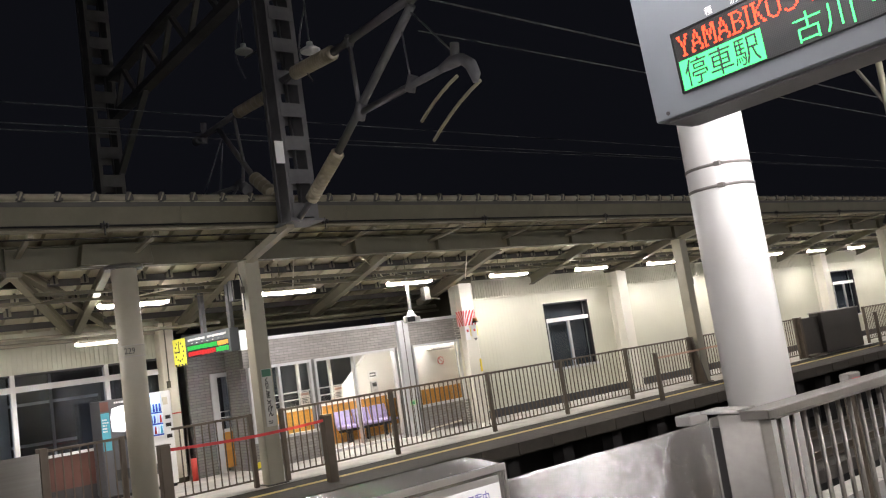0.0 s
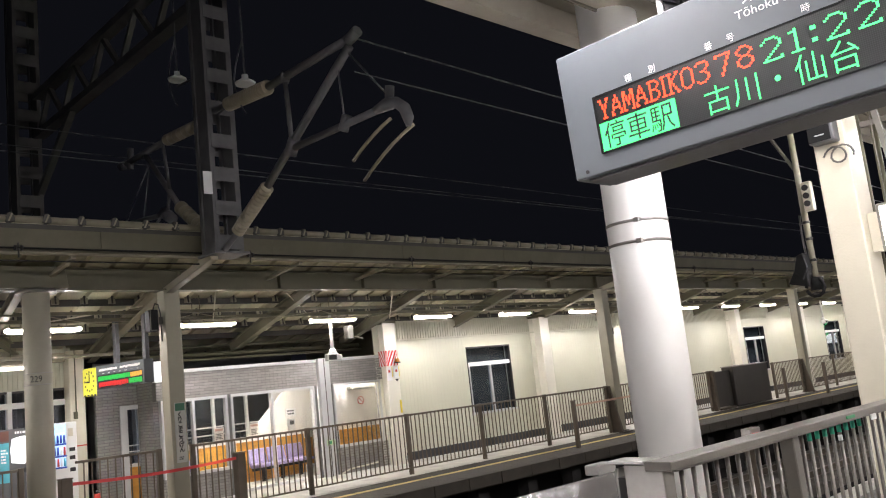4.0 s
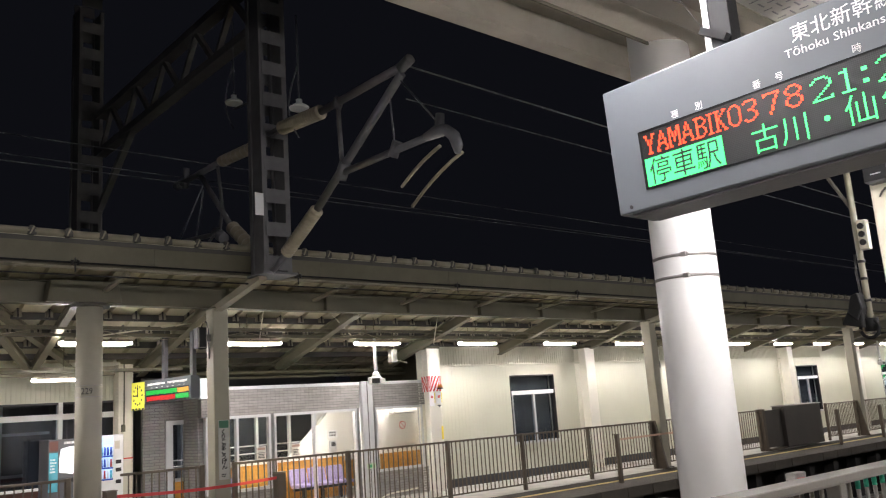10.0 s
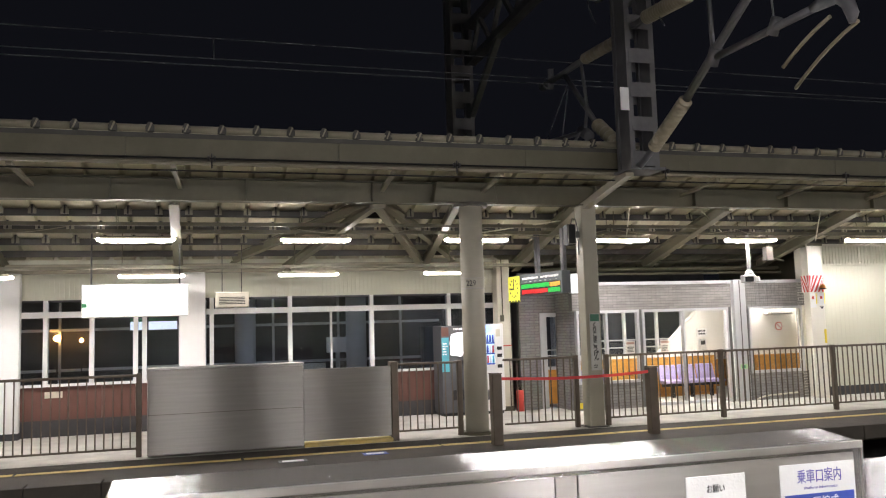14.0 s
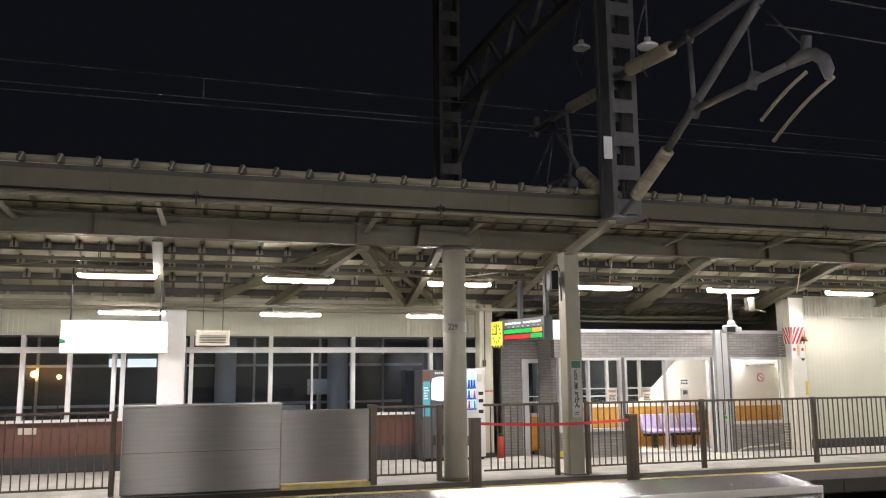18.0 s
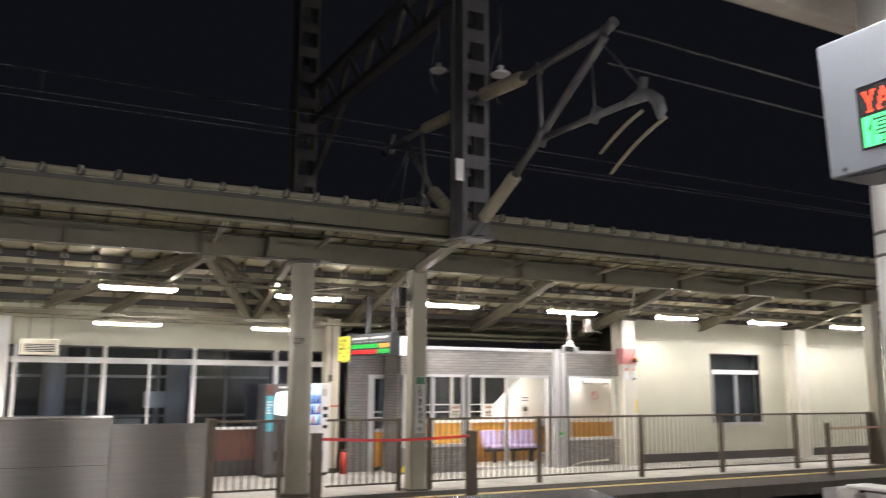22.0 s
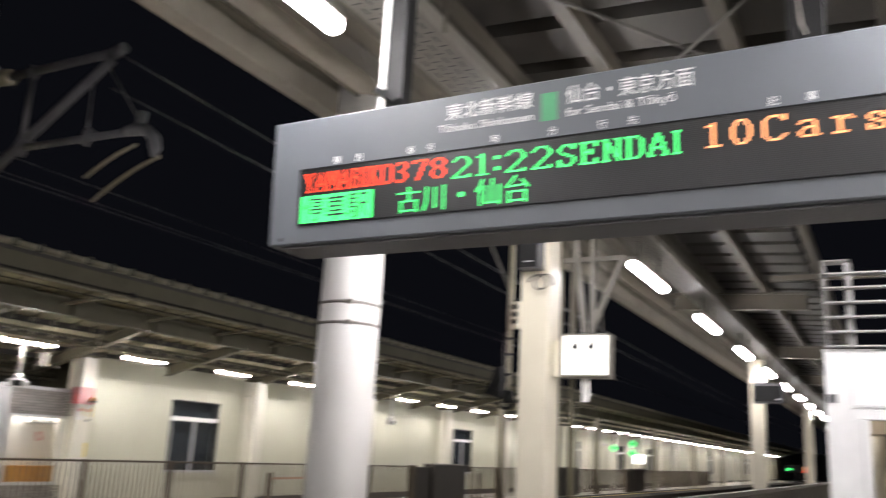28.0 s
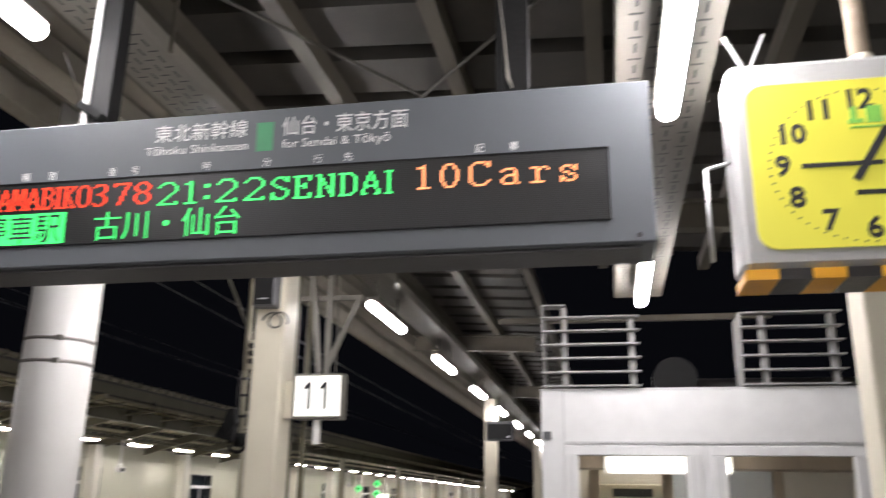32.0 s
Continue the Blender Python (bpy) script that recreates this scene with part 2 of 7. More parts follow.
INSUL = mat("cream_porcelain", (0.36, 0.32, 0.235), 0.35, vary=0.15, scale=8)
WIRE = mat("dark_wire", (0.10, 0.10, 0.105), 0.5, metal=0.0, vary=0.1)
ALU = mat("anodised_aluminium", (0.62, 0.62, 0.62), 0.4, metal=0.6, vary=0.06, scale=4)
WHITEF = mat("white_frame", (0.78, 0.78, 0.76), 0.45, vary=0.05, scale=4)
BLACK = mat("black_frame", (0.025, 0.023, 0.022), 0.4, vary=0.2)
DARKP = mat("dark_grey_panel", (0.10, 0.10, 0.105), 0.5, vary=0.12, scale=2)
GREYB = mat("slate_grey_sign_case", (0.122, 0.134, 0.146), 0.5, metal=0.0, vary=0.04, scale=4, bump=0.04)
LEDP = mat("led_panel", (0.030, 0.026, 0.026), 0.35, vary=0.2, scale=200, bump=0.2, bscale=300)
# near-black tone that stands for the dim room behind the windows
DIMROOM = mat("grey_blind_cloth", (0.027, 0.031, 0.032), 0.8, vary=0.1, scale=2)
SLAT = mat("dull_aluminium_slat", (0.33, 0.325, 0.315), 0.5, vary=0.08, scale=5, bump=0.02)
LOUV = mat("white_louvre", (0.76, 0.76, 0.755), 0.45, vary=0.05, bump=0.0)
RWALL = mat("russet_panel", (0.14, 0.058, 0.042), 0.6, vary=0.2, scale=2, dirt=0.3)
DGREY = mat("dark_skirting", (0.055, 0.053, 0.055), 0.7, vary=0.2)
ROOMW = mat("room_white_wall", (0.80, 0.77, 0.72), 0.6, vary=0.04, scale=1)
ORANGE = mat("orange_wood", (0.58, 0.27, 0.045), 0.5, vary=0.15, scale=3, stretch=(1, 1, 6))
PURPLE = mat("lilac_seat_plastic", (0.36, 0.30, 0.52), 0.4, vary=0.05)
RED = mat("red_tape", (0.62, 0.05, 0.05), 0.6, vary=0.1)
REDP = mat("red_plastic", (0.6, 0.06, 0.04), 0.4, vary=0.08)
GREEN = mat("green_mark", (0.08, 0.35, 0.16), 0.5, vary=0.1)
BLUE = mat("blue_print", (0.05, 0.09, 0.42), 0.45, vary=0.05)
WHITEC = mat("white_card", (0.85, 0.85, 0.83), 0.5, vary=0.03)
INK = mat("dark_print", (0.03, 0.03, 0.035), 0.5, vary=0.1)
INKB = mat("violet_print", (0.10, 0.09, 0.38), 0.5, vary=0.1)
YELB = mat("yellow_plastic", (0.80, 0.62, 0.04), 0.45, vary=0.05)
TEALP = mat("teal_print", (0.10, 0.42, 0.52), 0.45, vary=0.1)
BRICK = brick_mat("grey_brick", (0.30, 0.285, 0.27), (0.245, 0.235, 0.222), (0.185, 0.178, 0.17))
def piece_mat(name, c1, c2, rough=0.75):
    """Pieces that differ in tone from one to the next."""
    m = mat(name, c1, rough, vary=0.15, scale=14, bump=0.3, bscale=120)
    nt = m.node_tree
    oi = nt.nodes.new("ShaderNodeObjectInfo")
    mx = nt.nodes.new("ShaderNodeMix")
    mx.data_type = "RGBA"
    mx.inputs["B"].default_value = (*c2, 1)
    b = nt.nodes["Principled BSDF"]
    nt.links.new(oi.outputs["Random"], mx.inputs["Factor"])
    nt.links.new(b.inputs["Base Color"].links[0].from_socket, mx.inputs["A"])
    nt.links.new(mx.outputs["Result"], b.inputs["Base Color"])
    return m


BRICKP = piece_mat("grey_brick_piece", (0.33, 0.31, 0.29), (0.24, 0.228, 0.215))
MORTAR = mat("mortar", (0.17, 0.163, 0.155), 0.9, vary=0.2, scale=8, bump=0.5)
GLASS = glass_mat("clear_glass", (0.96, 0.96, 0.95))
GLASSD = glass_mat("dark_glass", (0.78, 0.83, 0.9))
HAZ = mat("orange_hazard_paint", (0.85, 0.42, 0.03), 0.5)
GTAPE = mat("green_tape", (0.03, 0.36, 0.23), 0.5)
RUBBER = mat("black_rubber", (0.008, 0.008, 0.008), 0.9, vary=0.2)
HANG = mat("matt_black_hanger", (0.012, 0.012, 0.012), 0.6, vary=0.2)
HANG.node_tree.nodes["Principled BSDF"].inputs["Specular IOR Level"].default_value = 0.2
TUBE = glow("far_tube_glow", (1.03, 0.965, 0.965), TUBE_FAR)
TUBE2 = glow("inner_tube_glow", (1.03, 0.965, 0.965), 30.0)
TUBEN = glow("near_tube_glow", (1.01, 0.965, 0.99), TUBE_NEAR)
LBOX = glow("lit_sign_face", (1.0, 0.99, 0.95), SIGN_GLOW)
SHELL = glow("shelter_lamp_glow", (1.0, 0.94, 0.86), 14.0)
BAYL = glow("bay_lamp_glow", (1.0, 0.95, 0.90), 60.0)
ROOML = glow("room_lamp_glow", (1.0, 0.96, 0.90), 140.0)
CLOCKF = glow("lit_yellow_clock_face", (0.86, 0.85, 0.11), 0.52, (0.5, 0.44, 0.05))
LRED = glow("red_led", (1.0, 0.062, 0.018), 2.9, (0.1, 0.01, 0.01))
LGREEN = glow("green_led", (0.07, 1.0, 0.22), 2.1, (0.01, 0.1, 0.02))
LAMBER = glow("amber_led", (1.0, 0.38, 0.16), 2.5, (0.1, 0.06, 0.01))
RED2 = glow("dim_red_led", (0.85, 0.03, 0.03), 0.75, (0.1, 0.01, 0.01))
GREEN2 = glow("dim_green_led", (0.02, 0.62, 0.08), 0.75, (0.01, 0.1, 0.02))
AMBER2 = glow("dim_amber_led", (1.0, 0.42, 0.05), 0.9, (0.1, 0.06, 0.01))
LCYAN = glow("screen_glow", (0.62, 0.9, 0.95), 1.4)
TRAYM = mat("grimy_tray_steel", (0.2, 0.188, 0.162), 0.6, vary=0.15, scale=3, dirt=0.4, dirtcol=(0.16, 0.13, 0.1))
VENDG = glow("vending_window_glow", (0.30, 0.60, 1.0), 0.75)
VENDW = glow("vending_panel_glow", (0.95, 0.97, 1.0), 1.0)
VENDB = glow("vending_banner_glow", (0.10, 0.42, 1.0), 1.0)
ORNG = glow("distant_orange_lamp", (1.0, 0.45, 0.12), 40.0)


# ---- mesh helpers ----
ORG = {}
LIFT = [0.0]                    # height added to the group of things being built


def box(bm, x0, x1, y0, y1, z0, z1):
    v = [bm.verts.new((x, y, z)) for x in (x0, x1) for y in (y0, y1) for z in (z0, z1)]
    for f in ((0, 1, 3, 2), (4, 6, 7, 5), (0, 4, 5, 1), (2, 3, 7, 6), (0, 2, 6, 4), (1, 5, 7, 3)):
        bm.faces.new([v[i] for i in f])
    return bm


def cyl(bm, p, q, r, n=12, r2=None, caps=True):
    p, q = Vector(p), Vector(q)
    d = (q - p).normalized()
    a = d.orthogonal().normalized()
    b = d.cross(a)
    r2 = r if r2 is None else r2
    rings = []
    for c, rad in ((p, r), (q, r2)):
        rings.append([bm.verts.new(c + rad * (math.cos(2 * math.pi * i / n) * a + math.sin(2 * math.pi * i / n) * b)) for i in range(n)])
    for i in range(n):
        f = bm.faces.new((rings[0][i], rings[0][(i + 1) % n], rings[1][(i + 1) % n], rings[1][i]))
        f.smooth = n > 6
    if caps:
        bm.faces.new(rings[0][::-1])
        bm.faces.new(rings[1])
    return bm


def tube(bm, pts, r, n=8):
    """One unbroken round tube along pts; r is its radius, or one for each point."""
    pts = [Vector(p) for p in pts]
    rs = r if isinstance(r, (list, tuple)) else [r] * len(pts)
    rings = []
    d0 = (pts[-1] - pts[0]).normalized()
    ref = d0.orthogonal().normalized()
    for i, p in enumerate(pts):
        d = (pts[min(i + 1, len(pts) - 1)] - pts[max(i - 1, 0)]).normalized()
        a = (ref - d * ref.dot(d)).normalized()
        b = d.cross(a)
        rings.append([bm.verts.new(p + rs[i] * (math.cos(2 * math.pi * k / n) * a + math.sin(2 * math.pi * k / n) * b)) for k in range(n)])
    for u, v in zip(rings, rings[1:]):
        for k in range(n):
            bm.faces.new((u[k], u[(k + 1) % n], v[(k + 1) % n], v[k])).smooth = True
    bm.faces.new(rings[0][::-1])
    bm.faces.new(rings[-1])
    return bm


def beam(bm, p, q, w, h, up=(0, 0, 1)):
    """A bar of width w and height h from p to q."""
    p, q = Vector(p), Vector(q)
    d = (q - p).normalized()
    s = d.cross(Vector(up))
    s = s.normalized() if s.length > 1e-4 else Vector((1, 0, 0))
    u = s.cross(d)
    v = [bm.verts.new(c + s * a * w / 2 + u * b * h / 2) for c in (p, q) for a, b in ((-1, -1), (1, -1), (1, 1), (-1, 1))]
    for f in ((0, 3, 2, 1), (4, 5, 6, 7), (0, 1, 5, 4), (1, 2, 6, 5), (2, 3, 7, 6), (3, 0, 4, 7)):
        bm.faces.new([v[i] for i in f])
    return bm


def ibeam(bm, p, q, w, h, t=0.02):
    """An I section from p to q, h deep and w wide, the line at its middle."""
    z = Vector((0, 0, h / 2 - t / 2))
    p, q = Vector(p), Vector(q)
    beam(bm, p + z, q + z, w, t)
    beam(bm, p - z, q - z, w, t)
    beam(bm, p, q, t, h - 2 * t)
    return bm


def prism(bm, pts, axis, a, b):
    """Outline pts in the other two axes, drawn out from a to b along axis."""
    def at(p, c):
        return {"x": (c, p[0], p[1]), "y": (p[0], c, p[1]), "z": (p[0], p[1], c)}[axis]
    lo = [bm.verts.new(at(p, a)) for p in pts]
    hi = [bm.verts.new(at(p, b)) for p in pts]
    n = len(pts)
    bm.faces.new(lo)
    bm.faces.new(hi[::-1])
    for i in range(n):
        bm.faces.new((lo[i], hi[i], hi[(i + 1) % n], lo[(i + 1) % n]))
    return bm


def thing(name, loc, label, category, group="", kind=""):
    ob = new(name)
    ob.empty_display_size = 0.1
    ob.location = Vector(loc) + Vector((0, 0, LIFT[0]))
    ORG[ob.name] = Vector(loc)
    return tagged(ob, label, category, group, kind)


def part(name, bm, material, parent=None, label="", bevel=0.0, kind=""):
    bmesh.ops.recalc_face_normals(bm, faces=bm.faces)
    if bevel:
        bmesh.ops.bevel(bm, geom=[e for e in bm.edges if e.calc_face_angle(0) > 0.5], offset=bevel, segments=1, affect="EDGES", profile=0.5, clamp_overlap=True)
    org = ORG[parent.name] if parent else Vector((0, 0, 0))
    bmesh.ops.translate(bm, verts=bm.verts, vec=-org)
    me = bpy.data.meshes.new(name)
    bm.to_mesh(me)
    bm.free()
    me.materials.append(material)
    ob = new(name, me)
    if parent:
        ob.parent = parent
    else:
        ob.location.z = LIFT[0]
    ORG[ob.name] = org
    if label or kind:
        tagged(ob, label=label, kind=kind)
    return ob


def again(ob, offset, parent=None):
    """The same piece once more, at an offset from the first."""
    o = new(ob.name.split(".")[0], ob.data)
    o.parent = parent or ob.parent
    o.location = Vector(ob.location) + Vector(offset)
    ORG[o.name] = ORG[ob.name]
    return o


def B(*a):
    return box(bmesh.new(), *a)


def C(*a, **k):
    return cyl(bmesh.new(), *a, **k)


def structure(name, bm, material, label, bevel=0.0):
    return tagged(part(name, bm, material, None, label, bevel), category="", kind="structure")


FACE_NEAR = Matrix(((0, 0, -1), (-1, 0, 0), (0, 1, 0)))      # faces -x, reads towards -y
FACE_TRACK = Matrix(((1, 0, 0), (0, 0, -1), (0, 1, 0)))      # faces -y, reads towards +x


def words(name, body, parent, at, height, material, face, width=0.0, align="LEFT", depth=0.001, bold=0.0, shear=0.0, split=False):
    """Raised lettering; height is that of a capital, width the whole line's; split makes each letter a part."""
    c = bpy.data.curves.new(name, "FONT")
    c.body, c.align_x, c.extrude, c.resolution_u, c.offset, c.shear = body, align, depth, 2, bold, shear
    c.size = height / 0.72
    ob = bpy.data.objects.new(name, c)
    scene.collection.objects.link(ob)
    bpy.context.view_layer.update()
    me = bpy.data.meshes.new_from_object(ob.evaluated_get(bpy.context.evaluated_depsgraph_get()))
    bpy.data.objects.remove(ob)
    xs = [v.co.x for v in me.vertices]
    k = width / (max(xs) - min(xs)) if width else 1.0
    org = ORG[parent.name]
    x0 = min(xs) if align == "LEFT" else 0
    for v in me.vertices:
        v.co = Vector(at) - org + face @ Vector(((v.co.x - x0) * k, v.co.y, v.co.z))
    groups = [[list(me.polygons), 0.0]]
    if split:
        groups = []
        for p in sorted(me.polygons, key=lambda p: min(xs[i] for i in p.vertices)):
            a, b = min(xs[i] for i in p.vertices), max(xs[i] for i in p.vertices)
            if groups and a < groups[-1][1] + 1e-4:
                groups[-1][0].append(p)
                groups[-1][1] = max(groups[-1][1], b)
            else:
                groups.append([[p], b])
    for polys, end in groups:
        use = sorted({i for p in polys for i in p.vertices})
        slot = {v: n for n, v in enumerate(use)}
        letter = bpy.data.meshes.new(name)
        letter.from_pydata([me.vertices[i].co for i in use], [], [[slot[i] for i in p.vertices] for p in polys])
        letter.materials.append(material)
        o = new(name, letter)
        o.parent = parent
        ORG[o.name] = org
    bpy.data.meshes.remove(me)
    return o


def bars(name, parent, at, face, rows, material, height, seed=1, length=0.3):
    """Print too small to read, as rows of plain bars."""
    rnd = random.Random(seed)
    bm = bmesh.new()
    for i in range(rows):
        x = 0.0
        while x < length - height:
            w = min(height * rnd.choice((0.6, 0.9, 1.6)), length - x)
            q = [Vector(at) + face @ Vector((a, -i * height * 1.8 + b, 0.0)) for a, b in ((x, 0), (x + w, 0), (x + w, height), (x, height))]
            lo = [bm.verts.new(p) for p in q]
            hi = [bm.verts.new(p + face @ Vector((0, 0, 0.0015))) for p in q]
            bm.faces.new(hi)
            for k in range(4):
                bm.faces.new((lo[k], lo[(k + 1) % 4], hi[(k + 1) % 4], hi[k]))
            x += w + height * 0.35
    return part(name, bm, material, parent)

# led panel: rows of fine unlit dots
nt = LEDP.node_tree
tc = nt.nodes.new("ShaderNodeTexCoord")
sp = nt.nodes.new("ShaderNodeSeparateXYZ")
nt.links.new(tc.outputs["Object"], sp.inputs[0])
waves = []
for axis in ("Y", "Z"):
    k = nt.nodes.new("ShaderNodeMath")
    k.operation = "MULTIPLY"
    k.inputs[1].default_value = 2 * math.pi / 0.0072
    nt.links.new(sp.outputs[axis], k.inputs[0])
    w = nt.nodes.new("ShaderNodeMath")
    w.operation = "SINE"
    nt.links.new(k.outputs[0], w.inputs[0])
    waves.append(w)
hi = nt.nodes.new("ShaderNodeMath")
hi.operation = "ADD"
nt.links.new(waves[0].outputs[0], hi.inputs[0])
nt.links.new(waves[1].outputs[0], hi.inputs[1])
rp = nt.nodes.new("ShaderNodeMapRange")
for nm, v in (("From Min", -1.0), ("From Max", 1.6), ("To Min", 0.006), ("To Max", 0.034)):
    rp.inputs[nm].default_value = v
nt.links.new(hi.outputs[0], rp.inputs["Value"])
nt.links.new(rp.outputs["Result"], nt.nodes["Principled BSDF"].inputs["Base Color"])

# serif dot-matrix letters, twelve dots high
DOTS = {
    "Y": "##...## .#...#. .#...#. ..#.#.. ..#.#.. ..#.#.. ...#... ...#... ...#... ...#... ...#... ..###..",
    "A": "...#... ...#... ..#.#.. ..#.#.. ..#.#.. .#...#. .#...#. .#####. .#...#. #.....# #.....# ##...##",
    "M": "##...## ##...## ##...## #.#.#.# #.#.#.# #.#.#.# #..#..# #..#..# #..#..# #.....# #.....# ##...##",
    "B": "#####.. .#...#. .#....# .#....# .#...#. .####.. .#...#. .#....# .#....# .#....# .#...#. #####..",
    "I": "### .#. .#. .#. .#. .#. .#. .#. .#. .#. .#. ###",
    "K": "###..## .#...#. .#..#.. .#.#... .##.... .##.... .#.#... .#.#... .#..#.. .#..#.. .#...#. ###..##",
    "O": "..###.. .#...#. #.....# #.....# #.....# #.....# #.....# #.....# #.....# #.....# .#...#. ..###..",
    "S": "..###.# .#...## #.....# #...... .#..... ..##... ....##. ......# #.....# #.....# ##...#. #.###..",
    "E": "####### .#....# .#....# .#..... .#..#.. .####.. .#..#.. .#..... .#..... .#....# .#....# #######",
    "N": "##...## .#....# .##...# .##...# .#.#..# .#.#..# .#..#.# .#..#.# .#...## .#...## .#....# ###...#",
    "D": "#####.. .#...#. .#....# .#....# .#....# .#....# .#....# .#....# .#....# .#....# .#...#. #####..",
    "C": "..####.# .#....## #......# #....... #....... #....... #....... #....... #....... #......# .#....#. ..####..",
    "0": "..###.. .#...#. .#...#. #.....# #.....# #.....# #.....# #.....# #.....# .#...#. .#...#. ..###..",
    "1": "..#.. ###.. ..#.. ..#.. ..#.. ..#.. ..#.. ..#.. ..#.. ..#.. ..#.. #####",
    "2": "..####.. .#....#. #......# .......# .......# ......#. .....#.. ....#... ...#.... ..#..... .#.....# ########",
    "3": ".####.. #....#. .....#. .....#. ....#.. ..##... ....#.. .....#. .....#. .....#. #...#.. .###...",
    "7": "####### #.....# .....#. .....#. ....#.. ....#.. ....#.. ...#... ...#... ...#... ..#.... ..#....",
    "8": "..###.. .#...#. #.....# #.....# .#...#. ..###.. .#...#. #.....# #.....# #.....# .#...#. ..###..",
    ":": ".. .. ## ## .. .. .. .. ## ## .. ..",
    "a": "....... ....... ....... ....... .####.. #....#. .....#. ..####. .#...#. #....#. #....#. .####.#",
    "r": "....... ....... ....... ....... ###.##. ..##..# ..#.... ..#.... ..#.... ..#.... ..#.... #####..",
    "s": "...... ...... ...... ...... .###.# #...## #....# .##... ...##. #....# ##...# #.###.",
}


def dot_words(name, body, parent, at, height, width, material, gap=2):
    """Led letters in runs of dots on a panel that faces the platform."""
    glyphs = [DOTS[c].split() for c in body]
    cols = sum(len(g[0]) for g in glyphs) + gap * (len(glyphs) - 1)
    px, pz = width / cols, height / 12
    c0 = 0
    for g in glyphs:
        bm = bmesh.new()
        for r, row in enumerate(g):
            z = at[2] + (11 - r) * pz
            for c, dot in enumerate(row):
                if dot == "#":
                    y = at[1] - (c0 + c) * px
                    # upright strokes are heavier than level ones
                    box(bm, at[0] - 0.001, at[0], y - px * 1.0, y + px * 0.04, z + pz * 0.02, z + pz * 0.97)
        c0 += len(g[0]) + gap
        part(name, bm, material, parent)


# ---- ground, tracks and platforms ----
structure("ground", B(-300, 400, -300, 300, F - 1.75, F - 1.6), PITC, "dark ballast ground between and beyond the platforms")
for n, yc in enumerate((5.5, 9.45)):
    tr = thing("track", (20, yc, F - 1.6), "rusty steel rails on a dark concrete slab between the platforms", "track", "two railway tracks", "structure")
    part("slab", B(-20, 165, yc - 1.2, yc + 1.2, F - 1.6, F - 1.42), SLAB, tr, bevel=0.02)
    for k in (-1.32, 1.32):
        part("kerb", B(-20, 165, yc + k - 0.09, yc + k + 0.09, F - 1.6, F - 1.36), SLAB, tr, bevel=0.01)
    for d in (-0.72, 0.72):
        bm = bmesh.new()
        box(bm, -20, 165, yc + d - 0.07, yc + d + 0.07, F - 1.42, F - 1.40)
        box(bm, -20, 165, yc + d - 0.012, yc + d + 0.012, F - 1.40, F - 1.29)
        box(bm, -20, 165, yc + d - 0.035, yc + d + 0.035, F - 1.29, F - 1.25)
        part("rail", bm, BRONZE, tr)

EDGE_FAR, EDGE_NEAR = 11.1, 3.95
structure("platform_far", B(-25, 165, 13.0, 24, F - 0.3, F), CONC, "worn grey concrete platform floor across the tracks")
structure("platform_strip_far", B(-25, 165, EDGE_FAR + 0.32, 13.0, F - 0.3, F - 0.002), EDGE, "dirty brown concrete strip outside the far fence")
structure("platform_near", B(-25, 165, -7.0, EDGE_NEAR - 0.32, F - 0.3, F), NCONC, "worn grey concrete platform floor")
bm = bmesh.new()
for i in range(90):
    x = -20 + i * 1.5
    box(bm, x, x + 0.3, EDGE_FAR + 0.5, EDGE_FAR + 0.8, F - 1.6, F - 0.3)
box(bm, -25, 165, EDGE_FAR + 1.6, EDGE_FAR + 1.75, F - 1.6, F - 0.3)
# legs share the near-black colour of the ballast
structure("platform_support_far", bm, PITC, "dark concrete legs under the platform edge")
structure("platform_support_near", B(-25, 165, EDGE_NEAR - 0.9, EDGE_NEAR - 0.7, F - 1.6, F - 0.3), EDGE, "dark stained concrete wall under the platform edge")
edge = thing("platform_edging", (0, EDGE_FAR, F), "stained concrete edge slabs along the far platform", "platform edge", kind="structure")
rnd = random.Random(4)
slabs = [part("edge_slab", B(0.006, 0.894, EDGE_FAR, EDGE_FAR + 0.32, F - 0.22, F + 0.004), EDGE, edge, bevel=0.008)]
slabs[0].location.x = -9
for i in range(1, 70):
    again(slabs[0], (0.9 * i, rnd.uniform(-0.004, 0.004), rnd.uniform(-0.003, 0.003)))
part("edge_run", B(54.1, 165, EDGE_FAR, EDGE_FAR + 0.32, F - 0.22, F + 0.004), EDGE, edge)
edge = thing("platform_edging", (0, EDGE_NEAR, F), "pale ribbed edge slabs of the near platform", "platform edge", kind="structure")
s0 = part("edge_slab", B(0.006, 0.594, EDGE_NEAR - 0.32, EDGE_NEAR, F - 0.22, F + 0.004), TACT, edge, bevel=0.008)
s0.location.x = -3
for i in range(1, 60):
    again(s0, (0.6 * i, rnd.uniform(-0.003, 0.003), rnd.uniform(-0.002, 0.002)))
part("edge_run", B(33, 165, EDGE_NEAR - 0.32, EDGE_NEAR, F - 0.22, F + 0.004), TACT, edge)
line = thing("safety_line", (0, 12.3, F), "worn yellow safety line painted on the far platform", "floor marking", kind="structure")
for i in range(26):
    x = -12 + i * 3.0
    part("line_strip", B(x, x + 2.96, 12.18, 12.35, F + 0.001, F + 0.005), YEL, line) if i == 0 else again(line.children[0], (3.0 * i, rnd.uniform(-0.004, 0.004), 0))
mark = thing("door_marking", (0.65, 11.74, F), "small blue and grey boarding mark stuck on the platform floor", "floor marking", "boarding marks")
